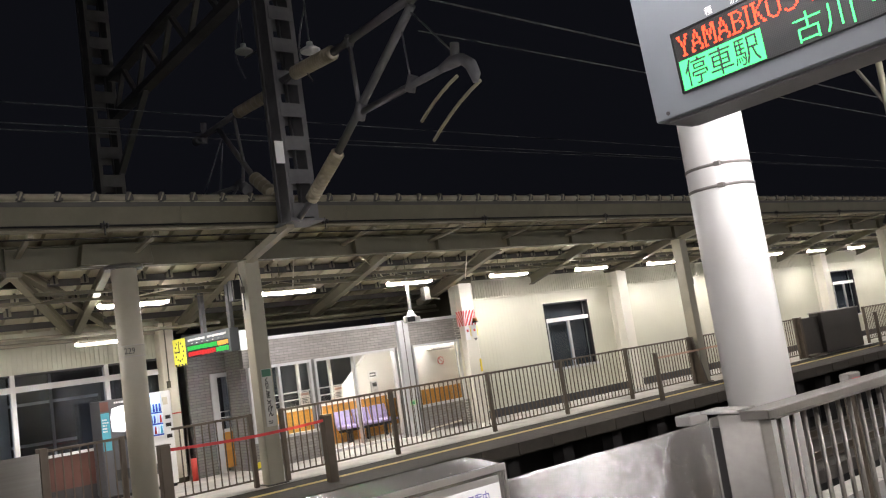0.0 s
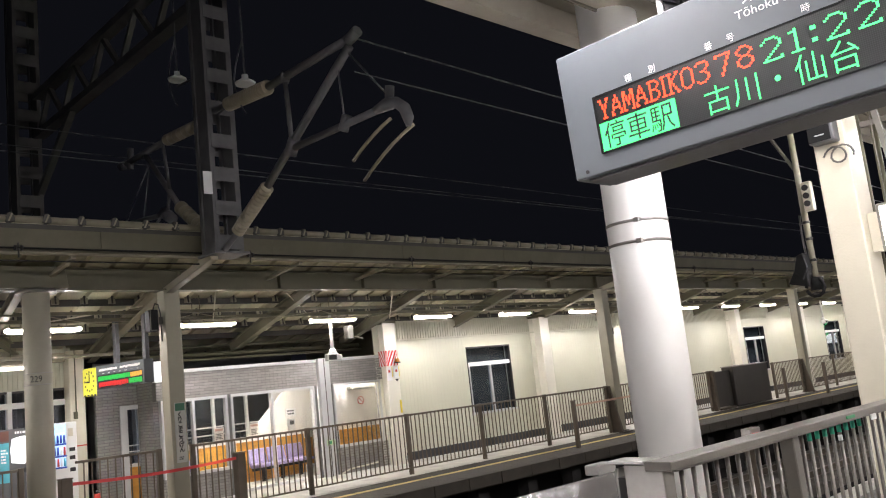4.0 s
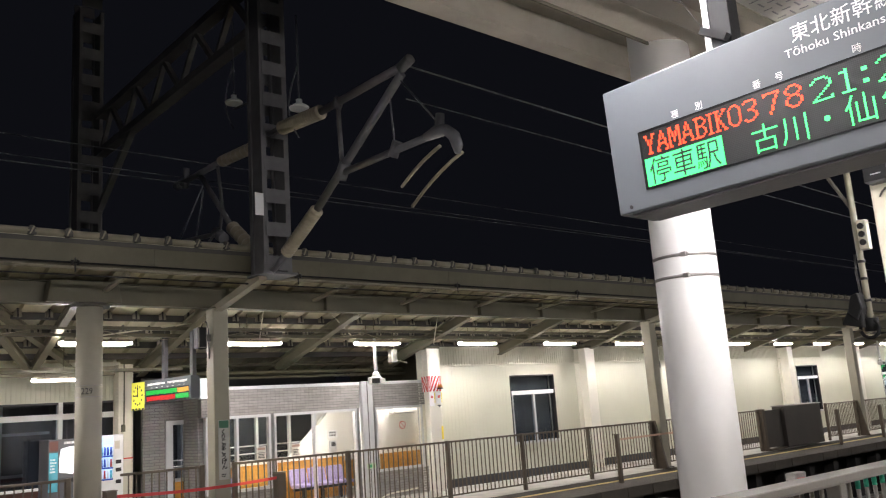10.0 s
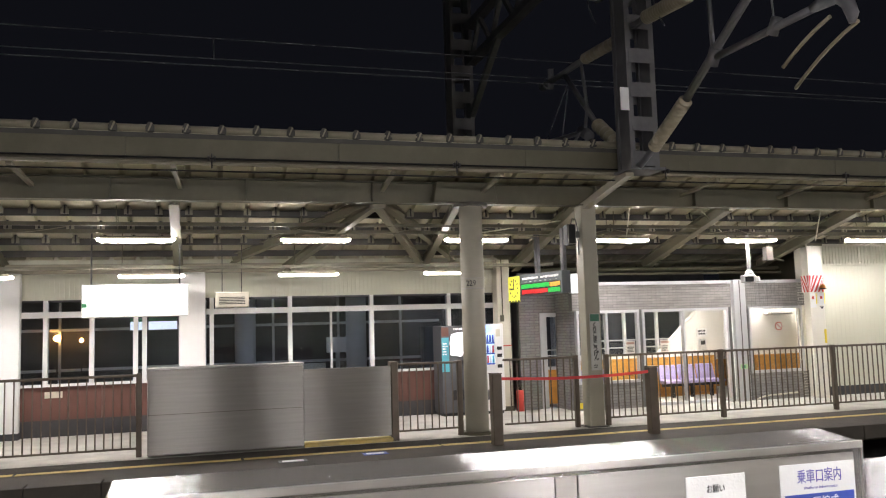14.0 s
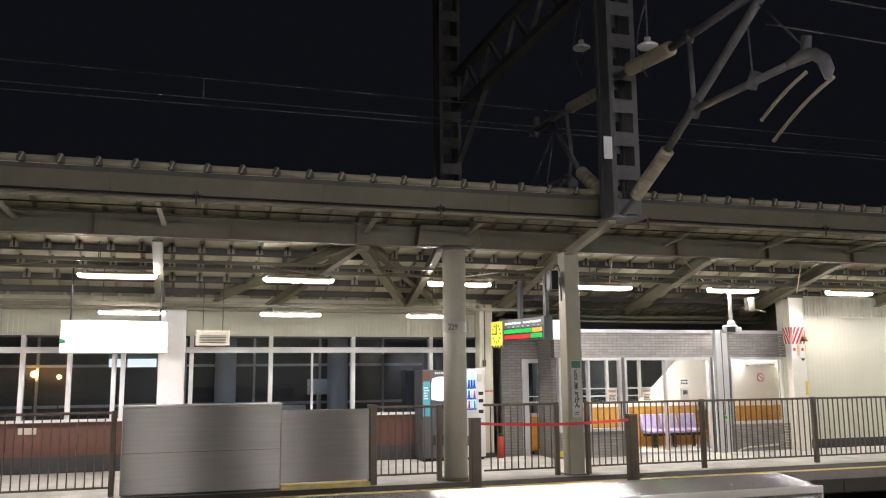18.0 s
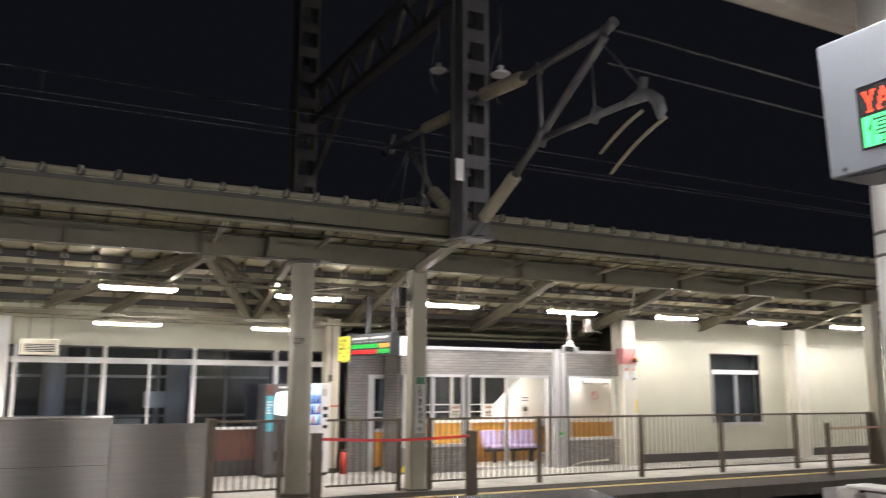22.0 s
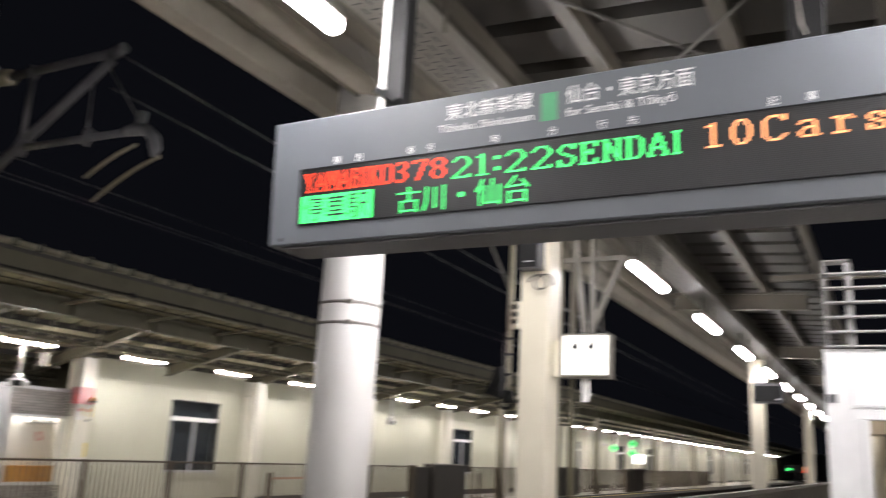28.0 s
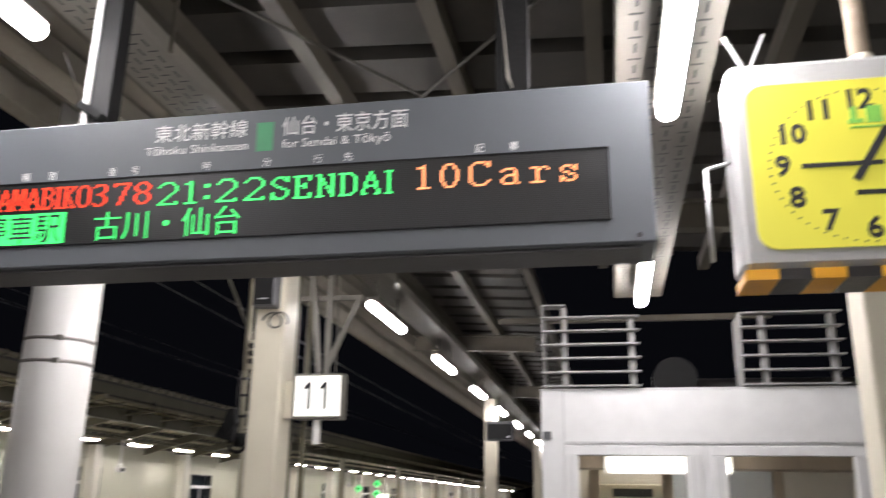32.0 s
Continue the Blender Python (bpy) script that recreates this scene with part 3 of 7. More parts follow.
part("plate", B(0.45, 0.85, 11.62, 11.86, F + 0.001, F + 0.006), DARKP, mark)
part("plate_print", B(0.50, 0.80, 11.67, 11.81, F + 0.006, F + 0.009), WHITEC, mark)
mark = thing("door_marking", (1.86, 11.89, F), "small blue boarding mark stuck on the platform floor", "floor marking", "boarding marks")
part("plate", B(1.68, 2.04, 11.78, 12.0, F + 0.001, F + 0.006), BLUE, mark)
part("plate_print", B(1.73, 1.99, 11.83, 11.95, F + 0.006, F + 0.009), WHITEC, mark)


# ---- far canopy ----
def roof_z(y):
    return 4.62 - 0.27 * (y - 11.9)


PITCH = 0.49
bm = bmesh.new()
prof = []
for i in range(325):
    x = -10.05 + i * PITCH
    prof += [(x, 0.0), (x + 0.40, 0.0), (x + 0.42, 0.07), (x + 0.47, 0.07)]
for lift, flip in ((0.0, False), (0.012, True)):
    a = [bm.verts.new((x, 11.86, roof_z(11.86) + z + lift)) for x, z in prof]
    b = [bm.verts.new((x, 17.6, roof_z(17.6) + z + lift)) for x, z in prof]
    for i in range(len(prof) - 1):
        bm.faces.new((a[i], a[i + 1], b[i + 1], b[i]))
    if lift:
        top = a
    else:
        low = a
for i in range(len(prof) - 1):
    bm.faces.new((low[i], low[i + 1], top[i + 1], top[i]))
tagged(part("ceiling_far_canopy", bm, DECK), "ribbed cream metal canopy roof with dirty troughs", kind="structure")

gut = thing("gutter", (0, 11.92, 4.4), "deep cream steel gutter along the eave of the far canopy", "gutter", kind="structure")
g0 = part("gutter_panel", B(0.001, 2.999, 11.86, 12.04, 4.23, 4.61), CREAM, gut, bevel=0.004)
g0.location.x = -10.6
for i in range(1, 50):
    again(g0, (3.0 * i, rnd.uniform(-0.003, 0.003), 0))
trim = thing("eave_trim", (0, 11.86, 4.7), "pale folded roof edge with dark seam clips along the far eave", "roof edge", kind="structure")
bm = bmesh.new()
tube(bm, [(0.04, 11.86, 4.695), (0.46, 11.86, 4.695)], 0.055, 12)
e0 = part("edge_strip", bm, MIDC, trim)
k0 = part("seam_clip", prism(bmesh.new(), [(-0.055, 4.645), (0.065, 4.645), (0.065, 4.71), (0.03, 4.775), (-0.02, 4.775), (-0.055, 4.71)], "y", 11.80, 11.92), CLIPD, trim)
c0 = part("clip_slot", prism(bmesh.new(), [(-0.03, 4.645), (-0.008, 4.645), (0.04, 4.755), (0.018, 4.765)], "y", 11.79, 11.799), MIDC, trim)
c0.location.x = -9.61
e0.location.x = k0.location.x = -9.61
for i in range(1, 110):
    again(e0, (PITCH * i, 0, rnd.uniform(-0.003, 0.003)))
    dy, dz = rnd.uniform(-0.01, 0.01), rnd.uniform(-0.006, 0.006)
    again(k0, (PITCH * i, dy, dz))
    again(c0, (PITCH * i, dy, dz))
part("edge_run", B(44.3, 165, 11.835, 11.86, 4.635, 4.745), MIDC, trim)
# dark strip draws the shadow band under the folded roof edge
part("drip", B(-12, 165, 11.845, 11.90, 4.565, 4.632), CLIPD, trim)
pipe = thing("eave_rail", (0, 11.84, 4.2), "thin pale rail below the gutter of the far canopy", "rail", kind="structure")
part("pipe", C((-12, 11.84, 4.205), (140, 11.84, 4.205), 0.026, 10), MIDC, pipe)
line = thing("eave_cable", (0, 11.74, 4.34), "black cable strung along the eave on small insulators", "cable")
part("cable", C((-12, 11.74, 4.26), (140, 11.74, 4.26), 0.013, 6), HANG, line)
for i in range(12):
    x = -7.74 + 3.65 * i
    bm = bmesh.new()
    cyl(bm, (x, 11.74, 4.12), (x, 11.74, 4.33), 0.012, 6)
    for d in (-0.04, 0.04):
        cyl(bm, (x + d - 0.015, 11.74, 4.26), (x + d + 0.015, 11.74, 4.26), 0.04, 8)
    part("insulator", bm, BLACK, line) if i == 0 else again(line.children[1], (3.65 * i, 0, 0))

line = thing("eave_cable", (0, 11.86, 4.1), "thin dark cable clipped below the eave rail", "cable")
part("cable", C((-12, 11.86, 4.10), (140, 11.86, 4.10), 0.012, 6), HANG, line)
bmm = bmesh.new()
ibeam(bmm, (-12, 13.3, 4.07), (140, 13.3, 4.07), 0.22, 0.37)
girder = thing("canopy_girder", (0, 13.3, 4.07), "cream steel girder carried by the far platform columns", "girder", kind="structure")
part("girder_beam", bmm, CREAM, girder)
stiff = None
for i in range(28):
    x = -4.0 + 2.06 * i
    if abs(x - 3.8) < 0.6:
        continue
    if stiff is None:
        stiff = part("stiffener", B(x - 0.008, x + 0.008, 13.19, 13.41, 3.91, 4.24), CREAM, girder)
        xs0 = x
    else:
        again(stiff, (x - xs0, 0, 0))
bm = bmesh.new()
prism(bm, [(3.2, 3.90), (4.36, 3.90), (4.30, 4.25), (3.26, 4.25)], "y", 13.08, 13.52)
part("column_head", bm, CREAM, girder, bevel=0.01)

strut = thing("eave_strut", (0, 12.6, 4.1), "short pale steel struts from the girder up to the gutter", "strut", kind="structure")
for i, x in enumerate((-5.1, -3.1, -0.97, 2.27, 4.03, 8.01, 10.15, 12.25, 14.3, 16.35, 20.4, 22.5, 24.5, 26.6, 28.7, 33, 35, 37, 39)):
    bm = bmesh.new()
    beam(bm, (x + 0.07, 13.22, 4.09), (x, 11.95, 4.18), 0.07, 0.05)
    part("strut_bar", bm, MIDC, strut)
for x in (6.05, 18.8, 31.1):
    bm = bmesh.new()
    beam(bm, (x, 13.2, 3.86), (x, 11.5, 4.17), 0.14, 0.12)
    part("strut_arm", bm, MIDC, strut)

purl = thing("purlin_set", (0, 14.5, 3.8), "grey steel purlins under the far canopy sheeting", "purlin", kind="structure")
for y in (12.55, 13.85, 14.5, 15.15, 15.8, 16.4):
    z = roof_z(y)
    bm = bmesh.new()
    box(bm, -12, 140, y - 0.035, y + 0.035, z - 0.12, z - 0.005)
    part("purlin", bm, CLIPD, purl)
for name, m, half, fore in (("tight_frame", TIGHT, 0.062, 0.0), ("tight_frame_slot", BLACK, 0.014, 0.012)):
    bm = bmesh.new()
    for y in (12.55, 13.85, 14.5, 15.15, 15.8):
        z = roof_z(y)
        for i in range(86):
            xx = -10.05 + i * PITCH + 0.445
            prism(bm, [(y - 0.075 - fore, z - 0.09), (y - 0.037, z - 0.09), (y - 0.037, z + 0.06), (y - 0.05 - fore, z + 0.06)], "x", xx - half, xx + half)
    tagged(part(name, bm, m, purl), kind="stuff")
raft = thing("rafter_set", (6, 15, 3.6), "cream steel rafters sloping back from the girder", "rafter", kind="structure")
for x in (-7.2, -4.1, -1.0, 6.05, 9.2, 12.3, 15.45, 18.8, 21.9, 25, 28.1, 31.2, 34.3, 37.4):
    bm = bmesh.new()
    ibeam(bm, (x, 13.4, roof_z(13.4) - 0.26), (x, 16.75, roof_z(16.75) - 0.24), 0.16, 0.24)
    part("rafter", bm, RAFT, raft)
for a, b in (((2.3, 13.5, 3.92), (1.05, 16.6, 3.06)), ((2.3, 13.5, 4.0), (0.02, 16.5, 3.24)), ((2.3, 13.5, 3.92), (3.9, 16.6, 3.12)), ((3.75, 13.5, 3.95), (3.95, 16.6, 3.12)), ((2.3, 13.5, 4.05), (4.6, 16.6, 3.25))):
    bm = bmesh.new()
    ibeam(bm, a, b, 0.13, 0.16)
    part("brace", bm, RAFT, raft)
bm = bmesh.new()
box(bm, 2.2, 2.42, 13.32, 13.5, 3.82, 4.05)
part("gusset", bm, RAFT, raft)

# conduits and trays along the far canopy
for n, (y, z, w) in enumerate(((14.35, 3.62, 0.07), (14.66, 3.53, 0.10), (15.5, 2.97, 0.10))):
    t = thing("cable_duct", (0, y, z), "thin pale cable duct running along under the far canopy", "cable duct", "cable ducts", "structure")
    x1 = 140 if y < 15 else 6.4
    part("duct", B(-12, x1, y - w / 2, y + w / 2, z, z + 0.06), CREAM, t)
    bm = bmesh.new()
    for i in range(190):
        x = -5.0 + 0.1 * i
        if x < x1 - 0.1:
            box(bm, x, x + 0.035, y - w / 2 - 0.002, y - w / 2 - 0.0005, z + 0.024, z + 0.036)
    tagged(part("slots", bm, PURLIN, t), kind="stuff")
    h0 = None
    for i in range(12):
        x = -5 + 3.06 * i
        if x > x1:
            break
        if h0 is None:
            h0 = part("hanger", C((x, y, z + 0.06), (x, y, roof_z(y) - 0.0), 0.008, 6), CREAM, t)
        else:
            again(h0, (3.06 * i, 0, 0))
for a, b in (((4.2, 14.6, 3.5), (6.1, 14.2, 3.75)), ((7.7, 14.7, 3.5), (7.2, 13.6, 3.95)), ((10.2, 14.9, 3.5), (8.8, 13.7, 3.9)), ((12.2, 14.6, 3.4), (11.6, 13.7, 3.9))):
    t = thing("brace_rod", a, "thin galvanised brace rod under the far canopy", "brace", "canopy brace rods", "structure")
    part("rod", C(a, b, 0.012, 6), CREAMW, t)


# ---- lamps ----
def tube_lamp(x, y, z, length, glowmat, group, radius=0.032, stem=0.46, slim=False, back=0.05, base=0.02):
    t = thing("tube_lamp", (x, y, z), "glowing white fluorescent batten lamp hung under the canopy", "ceiling lamp", group)
    a, b = x - length / 2 + 0.01, x + length / 2 - 0.01
    bm = bmesh.new()
    if slim:
        prism(bm, [(y - base, z + radius * 0.6), (y + base, z + radius * 0.6), (y + base, z + 0.085), (y - base, z + 0.085)], "x", a, b)
    else:
        # rear lip made lower than the front one to shade the wall top
        prism(bm, [(y - 0.08, z + 0.008), (y - 0.07, z + 0.008), (y - 0.062, z + 0.035), (y + 0.075, z + 0.035), (y + 0.085, z - back), (y + 0.095, z - back), (y + 0.06, z + 0.06), (y - 0.05, z + 0.06)], "x", a + 0.04, b - 0.04)
    paint = PURLIN if slim else MIDC
    house = part("housing", bm, paint, t)
    for d in (-0.3, 0.3):
        part("stem", C((x + d * length, y, z + 0.058), (x + d * length, y, z + stem), 0.012, 8), paint, t)
    e = length / 2
    ends = [(-e, 0.75), (-e + 0.012, 0.97), (-e + 0.03, 1.0), (e - 0.03, 1.0), (e - 0.012, 0.97), (e, 0.75)]
    part("tube", tube(bmesh.new(), [(x + d, y, z) for d, k in ends], [radius * k for d, k in ends], 14), glowmat, house, "glowing white tube")
    for d in () if slim else (-1, 1):
        part("holder", B(x + d * (length / 2 + 0.02) - 0.02, x + d * (length / 2 + 0.02) + 0.02, y - 0.02, y + 0.02, z + 0.018, z + 0.034), paint, house)
    return t


l2 = tube_lamp(-1.44, 15.5, 2.85, 1.12, TUBE2, "lamps before the station building", radius=0.028, stem=0.125, back=0.04)
l0 = tube_lamp(-1.65, 14.66, 3.42, 1.25, TUBE, "far canopy lamps", radius=0.028, stem=0.115)
for i in list(range(-3, 0)) + list(range(1, 46)):
    copy_thing(l0, pose(-1.65 + 3.065 * i, 14.66, 3.42))
for x in (-7.1, -4.26, 1.38, 4.21):
    copy_thing(l2, pose(x, 15.5, 2.85))


# ---- far columns ----
col = thing("round_column", (3.92, 13.3, F), "round cream steel column with a numbered band on the far platform", "column")
part("shaft", C((3.92, 13.3, F), (3.92, 13.3, 3.88), 0.2, 32), RCOL, col)
part("foot_ring", C((3.92, 13.3, F), (3.92, 13.3, F + 0.05), 0.26, 32), CREAM, col)
part("collar", C((3.92, 13.3, 3.84), (3.92, 13.3, 3.9), 0.3, 32), PURLIN, col)
bm = bmesh.new()
cyl(bm, (3.92, 13.3, 2.43), (3.92, 13.3, 2.59), 0.204, 32, caps=False)
band = part("number_band", bm, RCOL, col)
for z in (2.415, 2.59):
    part("strap", C((3.92, 13.3, z), (3.92, 13.3, z + 0.012), 0.208, 32), STEEL, col)
words("number_print", "229", band, (3.735, 13.080, 2.46), 0.1, INK, FACE_TRACK, width=0.17)


def square_column(x, y, w, d, top, group):
    c = thing("square_column", (x, y, F), "square cream steel column beside the platform fence", "column", group)
    part("shaft", B(x - w / 2, x + w / 2, y - d / 2, y + d / 2, F, top), FCOL, c, bevel=0.012)
    part("base_plate", B(x - w / 2 - 0.05, x + w / 2 + 0.05, y - d / 2 - 0.05, y + d / 2 + 0.05, F, F + 0.02), PURLIN, c)
    part("cap_plate", B(x - w / 2 - 0.04, x + w / 2 + 0.04, y - d / 2 - 0.04, y + d / 2 + 0.04, top - 0.02, top), CREAM, c)
    return c


c0 = square_column(6.092, 13.262, 0.285, 0.285, 3.89, "far platform columns")
for x in (18.8, 31.2, 43.7, 56.2, 68.7, 81.2, 93.7, 106.2, 118.7):
    copy_thing(c0, pose(x + 0.04, 13.262, F))
# narrow upright station name plate on the first column
t = thing("name_plate", (6.12, 13.1, 1.4), "narrow grey upright station name plate with green top on the column", "sign")
part("plate", B(6.01, 6.20, 13.10, 13.118, 0.94, 1.935), mat("plate_grey", (0.50, 0.50, 0.45), 0.5), t, bevel=0.003)
part("green_top", B(6.02, 6.19, 13.096, 13.10, 1.80, 1.925), mat("faded_green", (0.05, 0.17, 0.10), 0.5), t, "dull green head")
for i, ch in enumerate("くりこまこうげん"):
    words("letter", ch, t, (6.06, 13.096, 1.70 - i * 0.083), 0.072, BLACK, FACE_TRACK, bold=0.004)
bars("small_print", t, (6.05, 13.096, 1.02), FACE_TRACK, 2, INK, 0.018, 3, 0.09)
t = thing("loudspeaker", (5.78, 13.26, 3.36), "small black box loudspeaker bracketed on the column", "loudspeaker")
part("case", B(5.69, 5.86, 13.17, 13.36, 3.17, 3.54), HANG, t, bevel=0.015)
part("bracket", B(5.86, 5.949, 13.22, 13.30, 3.30, 3.42), PURLIN, t)
part("rim", box(box(B(5.70, 5.85, 13.158, 13.169, 3.18, 3.195), 5.70, 5.712, 13.158, 13.169, 3.195, 3.53), 5.838, 5.85, 13.158, 13.169, 3.195, 3.53), TRAYM, t)
part("grille", B(5.713, 5.837, 13.16, 13.169, 3.20, 3.52), HANG, t)
part("cable", tube(bmesh.new(), [(5.80, 13.27, 3.54), (5.84, 13.27, 3.66), (5.90, 13.27, 3.64), (5.93, 13.27, 3.50), (5.94, 13.27, 3.0)], 0.01, 6), BLACK, t)


# ---- far fence ----
BAR = [None]


def far_fence(x0, x1, posts, detail=True):
    t = thing("fence", ((x0 + x1) / 2, 13.28, F), "brown metal railing panel with slim upright bars along the platform", "fence", "far platform fence panels")
    part("top_rail", B(x0, x1, 13.25, 13.31, 1.16, 1.20), BRONZE, t, bevel=0.006)
    part("bottom_rail", B(x0, x1, 13.265, 13.295, 0.07, 0.10), BRONZE, t)
    for x in posts:
        part("post", B(x - 0.04, x + 0.04, 13.24, 13.32, F, 1.21), BRONZE, t, bevel=0.006)
    n = max(2, int((x1 - x0) / 0.118))
    if detail:
        for i in range(1, n):
            x = x0 + (x1 - x0) * i / n
            if BAR[0] is None:
                BAR[0] = part("bar", B(-0.009, 0.009, 13.271, 13.289, 0.10, 1.16), BRONZE)
                BAR[0].parent = t
                BAR[0].location = (x - t.location.x, -t.location.y, -t.location.z)
            else:
                o = new("bar", BAR[0].data)
                o.parent = t
                o.location = (x - t.location.x, -t.location.y, -t.location.z)
    else:
        bm = bmesh.new()
        for i in range(1, n):
            x = x0 + (x1 - x0) * i / n
            box(bm, x - 0.009, x + 0.009, 13.271, 13.289, 0.10, 1.16)
        tagged(part("bar_run", bm, BRONZE, t), kind="stuff")
    return t


for x0, x1, p in ((-10.9, -8.6, (-10.9,)), (-8.6, -6.2, (-8.6,)), (-6.2, -3.85, (-6.2,)), (-3.85, -1.5, (-3.85, -1.5)), (2.5, 3.62, (2.5, 3.62)), (4.42, 5.8, (5.78,)), (6.36, 8.75, (6.38, 8.75)), (8.75, 11.28, (11.28,)), (11.28, 13.53, (13.53,)), (13.53, 15.87, (15.87,)), (15.87, 18.5, (18.5,)), (19.1, 21.6, (19.1,)), (21.6, 24.05, (21.6, 24.05))):
    far_fence(x0, x1, p, x1 > -4 and x1 < 25)
for x0, x1, p in ((28.6, 30.9, (28.6, 30.9)), (31.6, 34, (31.6,)), (34, 36.4, (34, 36.4)), (41, 43.4, (41, 43.4)), (44.2, 49, (44.2, 49)), (53.5, 60, (53.5, 56.5, 60)), (60, 75, (63, 66, 69, 72, 75))):
    far_fence(x0, x1, p, False)


for x in (18.56, 30.97, 43.5):
    t = thing("fence_stay", (x, 13.1, F), "brown steel triangular stay plate bracing the fence end", "fence stay", "far fence stays")
    part("plate", prism(bmesh.new(), [(12.93, F + 0.012), (13.238, F + 0.012), (13.238, 1.2), (13.19, 1.2)], "x", x - 0.03, x + 0.03), BRONZE, t)
    part("foot", B(x - 0.07, x + 0.07, 12.9, 13.238, F, F + 0.012), BRONZE, t)


def door_case(x0, xm, x1, group):
    """A tall sliding-door case from x0 to xm and its door leaf to x1."""
    t = thing("platform_gate", ((x0 + x1) / 2, 13.2, F), "brushed stainless platform gate case with a closed grey sliding leaf", "platform gate", group)
    case = part("case", B(x0, xm, 13.02, 13.42, F + 0.03, 1.255), STEELD, t, bevel=0.012)
    part("case_top", B(x0 - 0.01, xm + 0.01, 13.0, 13.44, 1.255, 1.285), STEEL, t, bevel=0.006)
    part("seam", B(x0 + 0.02, xm - 0.02, 13.012, 13.02, 0.585, 0.592), BRONZE, case)
    part("leaf", B(xm + 0.01, x1, 13.14, 13.22, F + 0.09, 1.17), STEELD, t, "dull grey steel leaf", 0.008)
    part("threshold", B(xm + 0.01, x1, 13.05, 13.32, F, F + 0.06), YEL, t, "pale yellow sill")
    part("jamb", B(x1, x1 + 0.12, 13.12, 13.36, F, 1.235), BRONZE, t, bevel=0.008)
    return t


door_case(-1.37, 0.965, 2.4, "far platform gates")
t = thing("platform_gate", (26.6, 13.2, F), "dark grey platform gate case with a closed sliding leaf", "platform gate", "far platform gates")
part("case", B(25.2, 27.67, 13.02, 13.42, F + 0.03, 1.255), GATED, t, bevel=0.012)
part("case_top", B(25.18, 27.69, 13.0, 13.44, 1.255, 1.28), STEELD, t)
part("leaf", B(24.2, 25.18, 13.14, 13.22, F + 0.09, 1.17), GATED, t, bevel=0.008)
part("threshold", B(24.2, 25.18, 13.05, 13.32, F, F + 0.06), BRONZE, t)
part("jamb", B(24.05, 24.2, 13.12, 13.36, F, 1.22), BRONZE, t, bevel=0.008)
copy_thing(t, pose(39.2, 13.2, F))
copy_thing(t, pose(51.8, 13.2, F))
for x in (3.77, 6.47, 15.18, 18.4, 26.3, 29.5):
    t = thing("bollard_post", (x, 11.85, F), "brown square steel post standing near the platform edge", "post", "gate posts")
    w = 0.078 if x < 10 else 0.046
    part("shaft", B(x - w, x + w, 11.81, 11.81 + 2 * w, F, 1.03), BRONZE, t, bevel=0.01)
    part("cap", B(x - w - 0.005, x + w + 0.005, 11.805, 11.815 + 2 * w, 1.03, 1.045), BRONZE, t)
t = thing("barrier_tape", (5.1, 11.84, 0.95), "red barrier tape stretched between two posts", "barrier tape")
bm = bmesh.new()
edge = [(3.85 + 2.54 * i / 14, 0.935 - 0.04 * math.sin(math.pi * i / 14)) for i in range(15)]
prism(bm, edge + [(x, z + 0.045) for x, z in reversed(edge)], "y", 11.838, 11.842)
part("band", bm, RED, t)
t = thing("barrier_tape", (16.8, 11.84, 0.95), "faded barrier tape between two posts", "barrier tape")
part("band", beam(bmesh.new(), (15.23, 11.84, 0.92), (18.35, 11.84, 0.94), 0.004, 0.045), mat("faded_tape", (0.45, 0.28, 0.2), 0.6), t)

# slack cables looped along under the far canopy
for x0, x1, y, z, sag in ((0.9, 3.3, 14.4, 3.61, 0.12), (4.5, 7.2, 14.4, 3.61, 0.16), (7.2, 10.1, 14.4, 3.61, 0.12), (10.1, 12.4, 14.4, 3.61, 0.18), (14.0, 17.2, 14.4, 3.61, 0.14), (-5.2, -2.7, 14.4, 3.61, 0.12)):
    t = thing("slack_cable", (x0, y, z), "thin pale cable drooping under the far canopy", "cable", "slack cables")
    part("run", tube(bmesh.new(), [(x0 + (x1 - x0) * i / 10, y + 0.03 * math.sin(i), z - 4 * sag * (i / 10) * (1 - i / 10)) for i in range(11)], 0.006, 6), MIDC, t)


# ---- white wall of the far building ----
YW = 15.74
WINS = [15.76 + 8.02 * i for i in range(15)]
ww = thing("wall_white", (30, YW, F), "cream metal-clad wall of the station building", "wall", kind="structure")
x = 12.75
for w in WINS:
    part("wall_bay", B(x, w, YW, YW + 0.2, F, 3.45), SIDING, ww)
    part("wall_below_window", B(w, w + 1.76, YW, YW + 0.2, F, 0.85), SIDING, ww)
    part("wall_above_window", B(w, w + 1.76, YW, YW + 0.2, 2.66, 3.45), SIDING, ww)
    x = w + 1.76
part("wall_bay", B(x, 165, YW, YW + 0.2, F, 3.45), SIDING, ww)
bm = bmesh.new()
i = 0
while 12.8 + i * 0.09 < 34:
    xx = 12.8 + i * 0.09
    box(bm, xx, xx + 0.045, YW - 0.022, YW - 0.004, 2.98, 3.40)
    i += 1
box(bm, 12.75, 165, YW - 0.05, YW - 0.002, 2.94, 2.98)
structure("siding_band", bm, SIDING, "ribbed cream cladding band at the head of the wall")
bm = bmesh.new()
i = 0
while 13.1 + i * 0.12 < 38:
    xx = 13.1 + i * 0.12
    if not any(w - 0.1 < xx < w + 1.86 for w in WINS):
        box(bm, xx, xx + 0.03, YW - 0.0014, YW - 0.0004, 0.16, 2.94)
    i += 1
structure("siding_ribs", bm, SIDING, "fine upright ribs of the cream cladding")
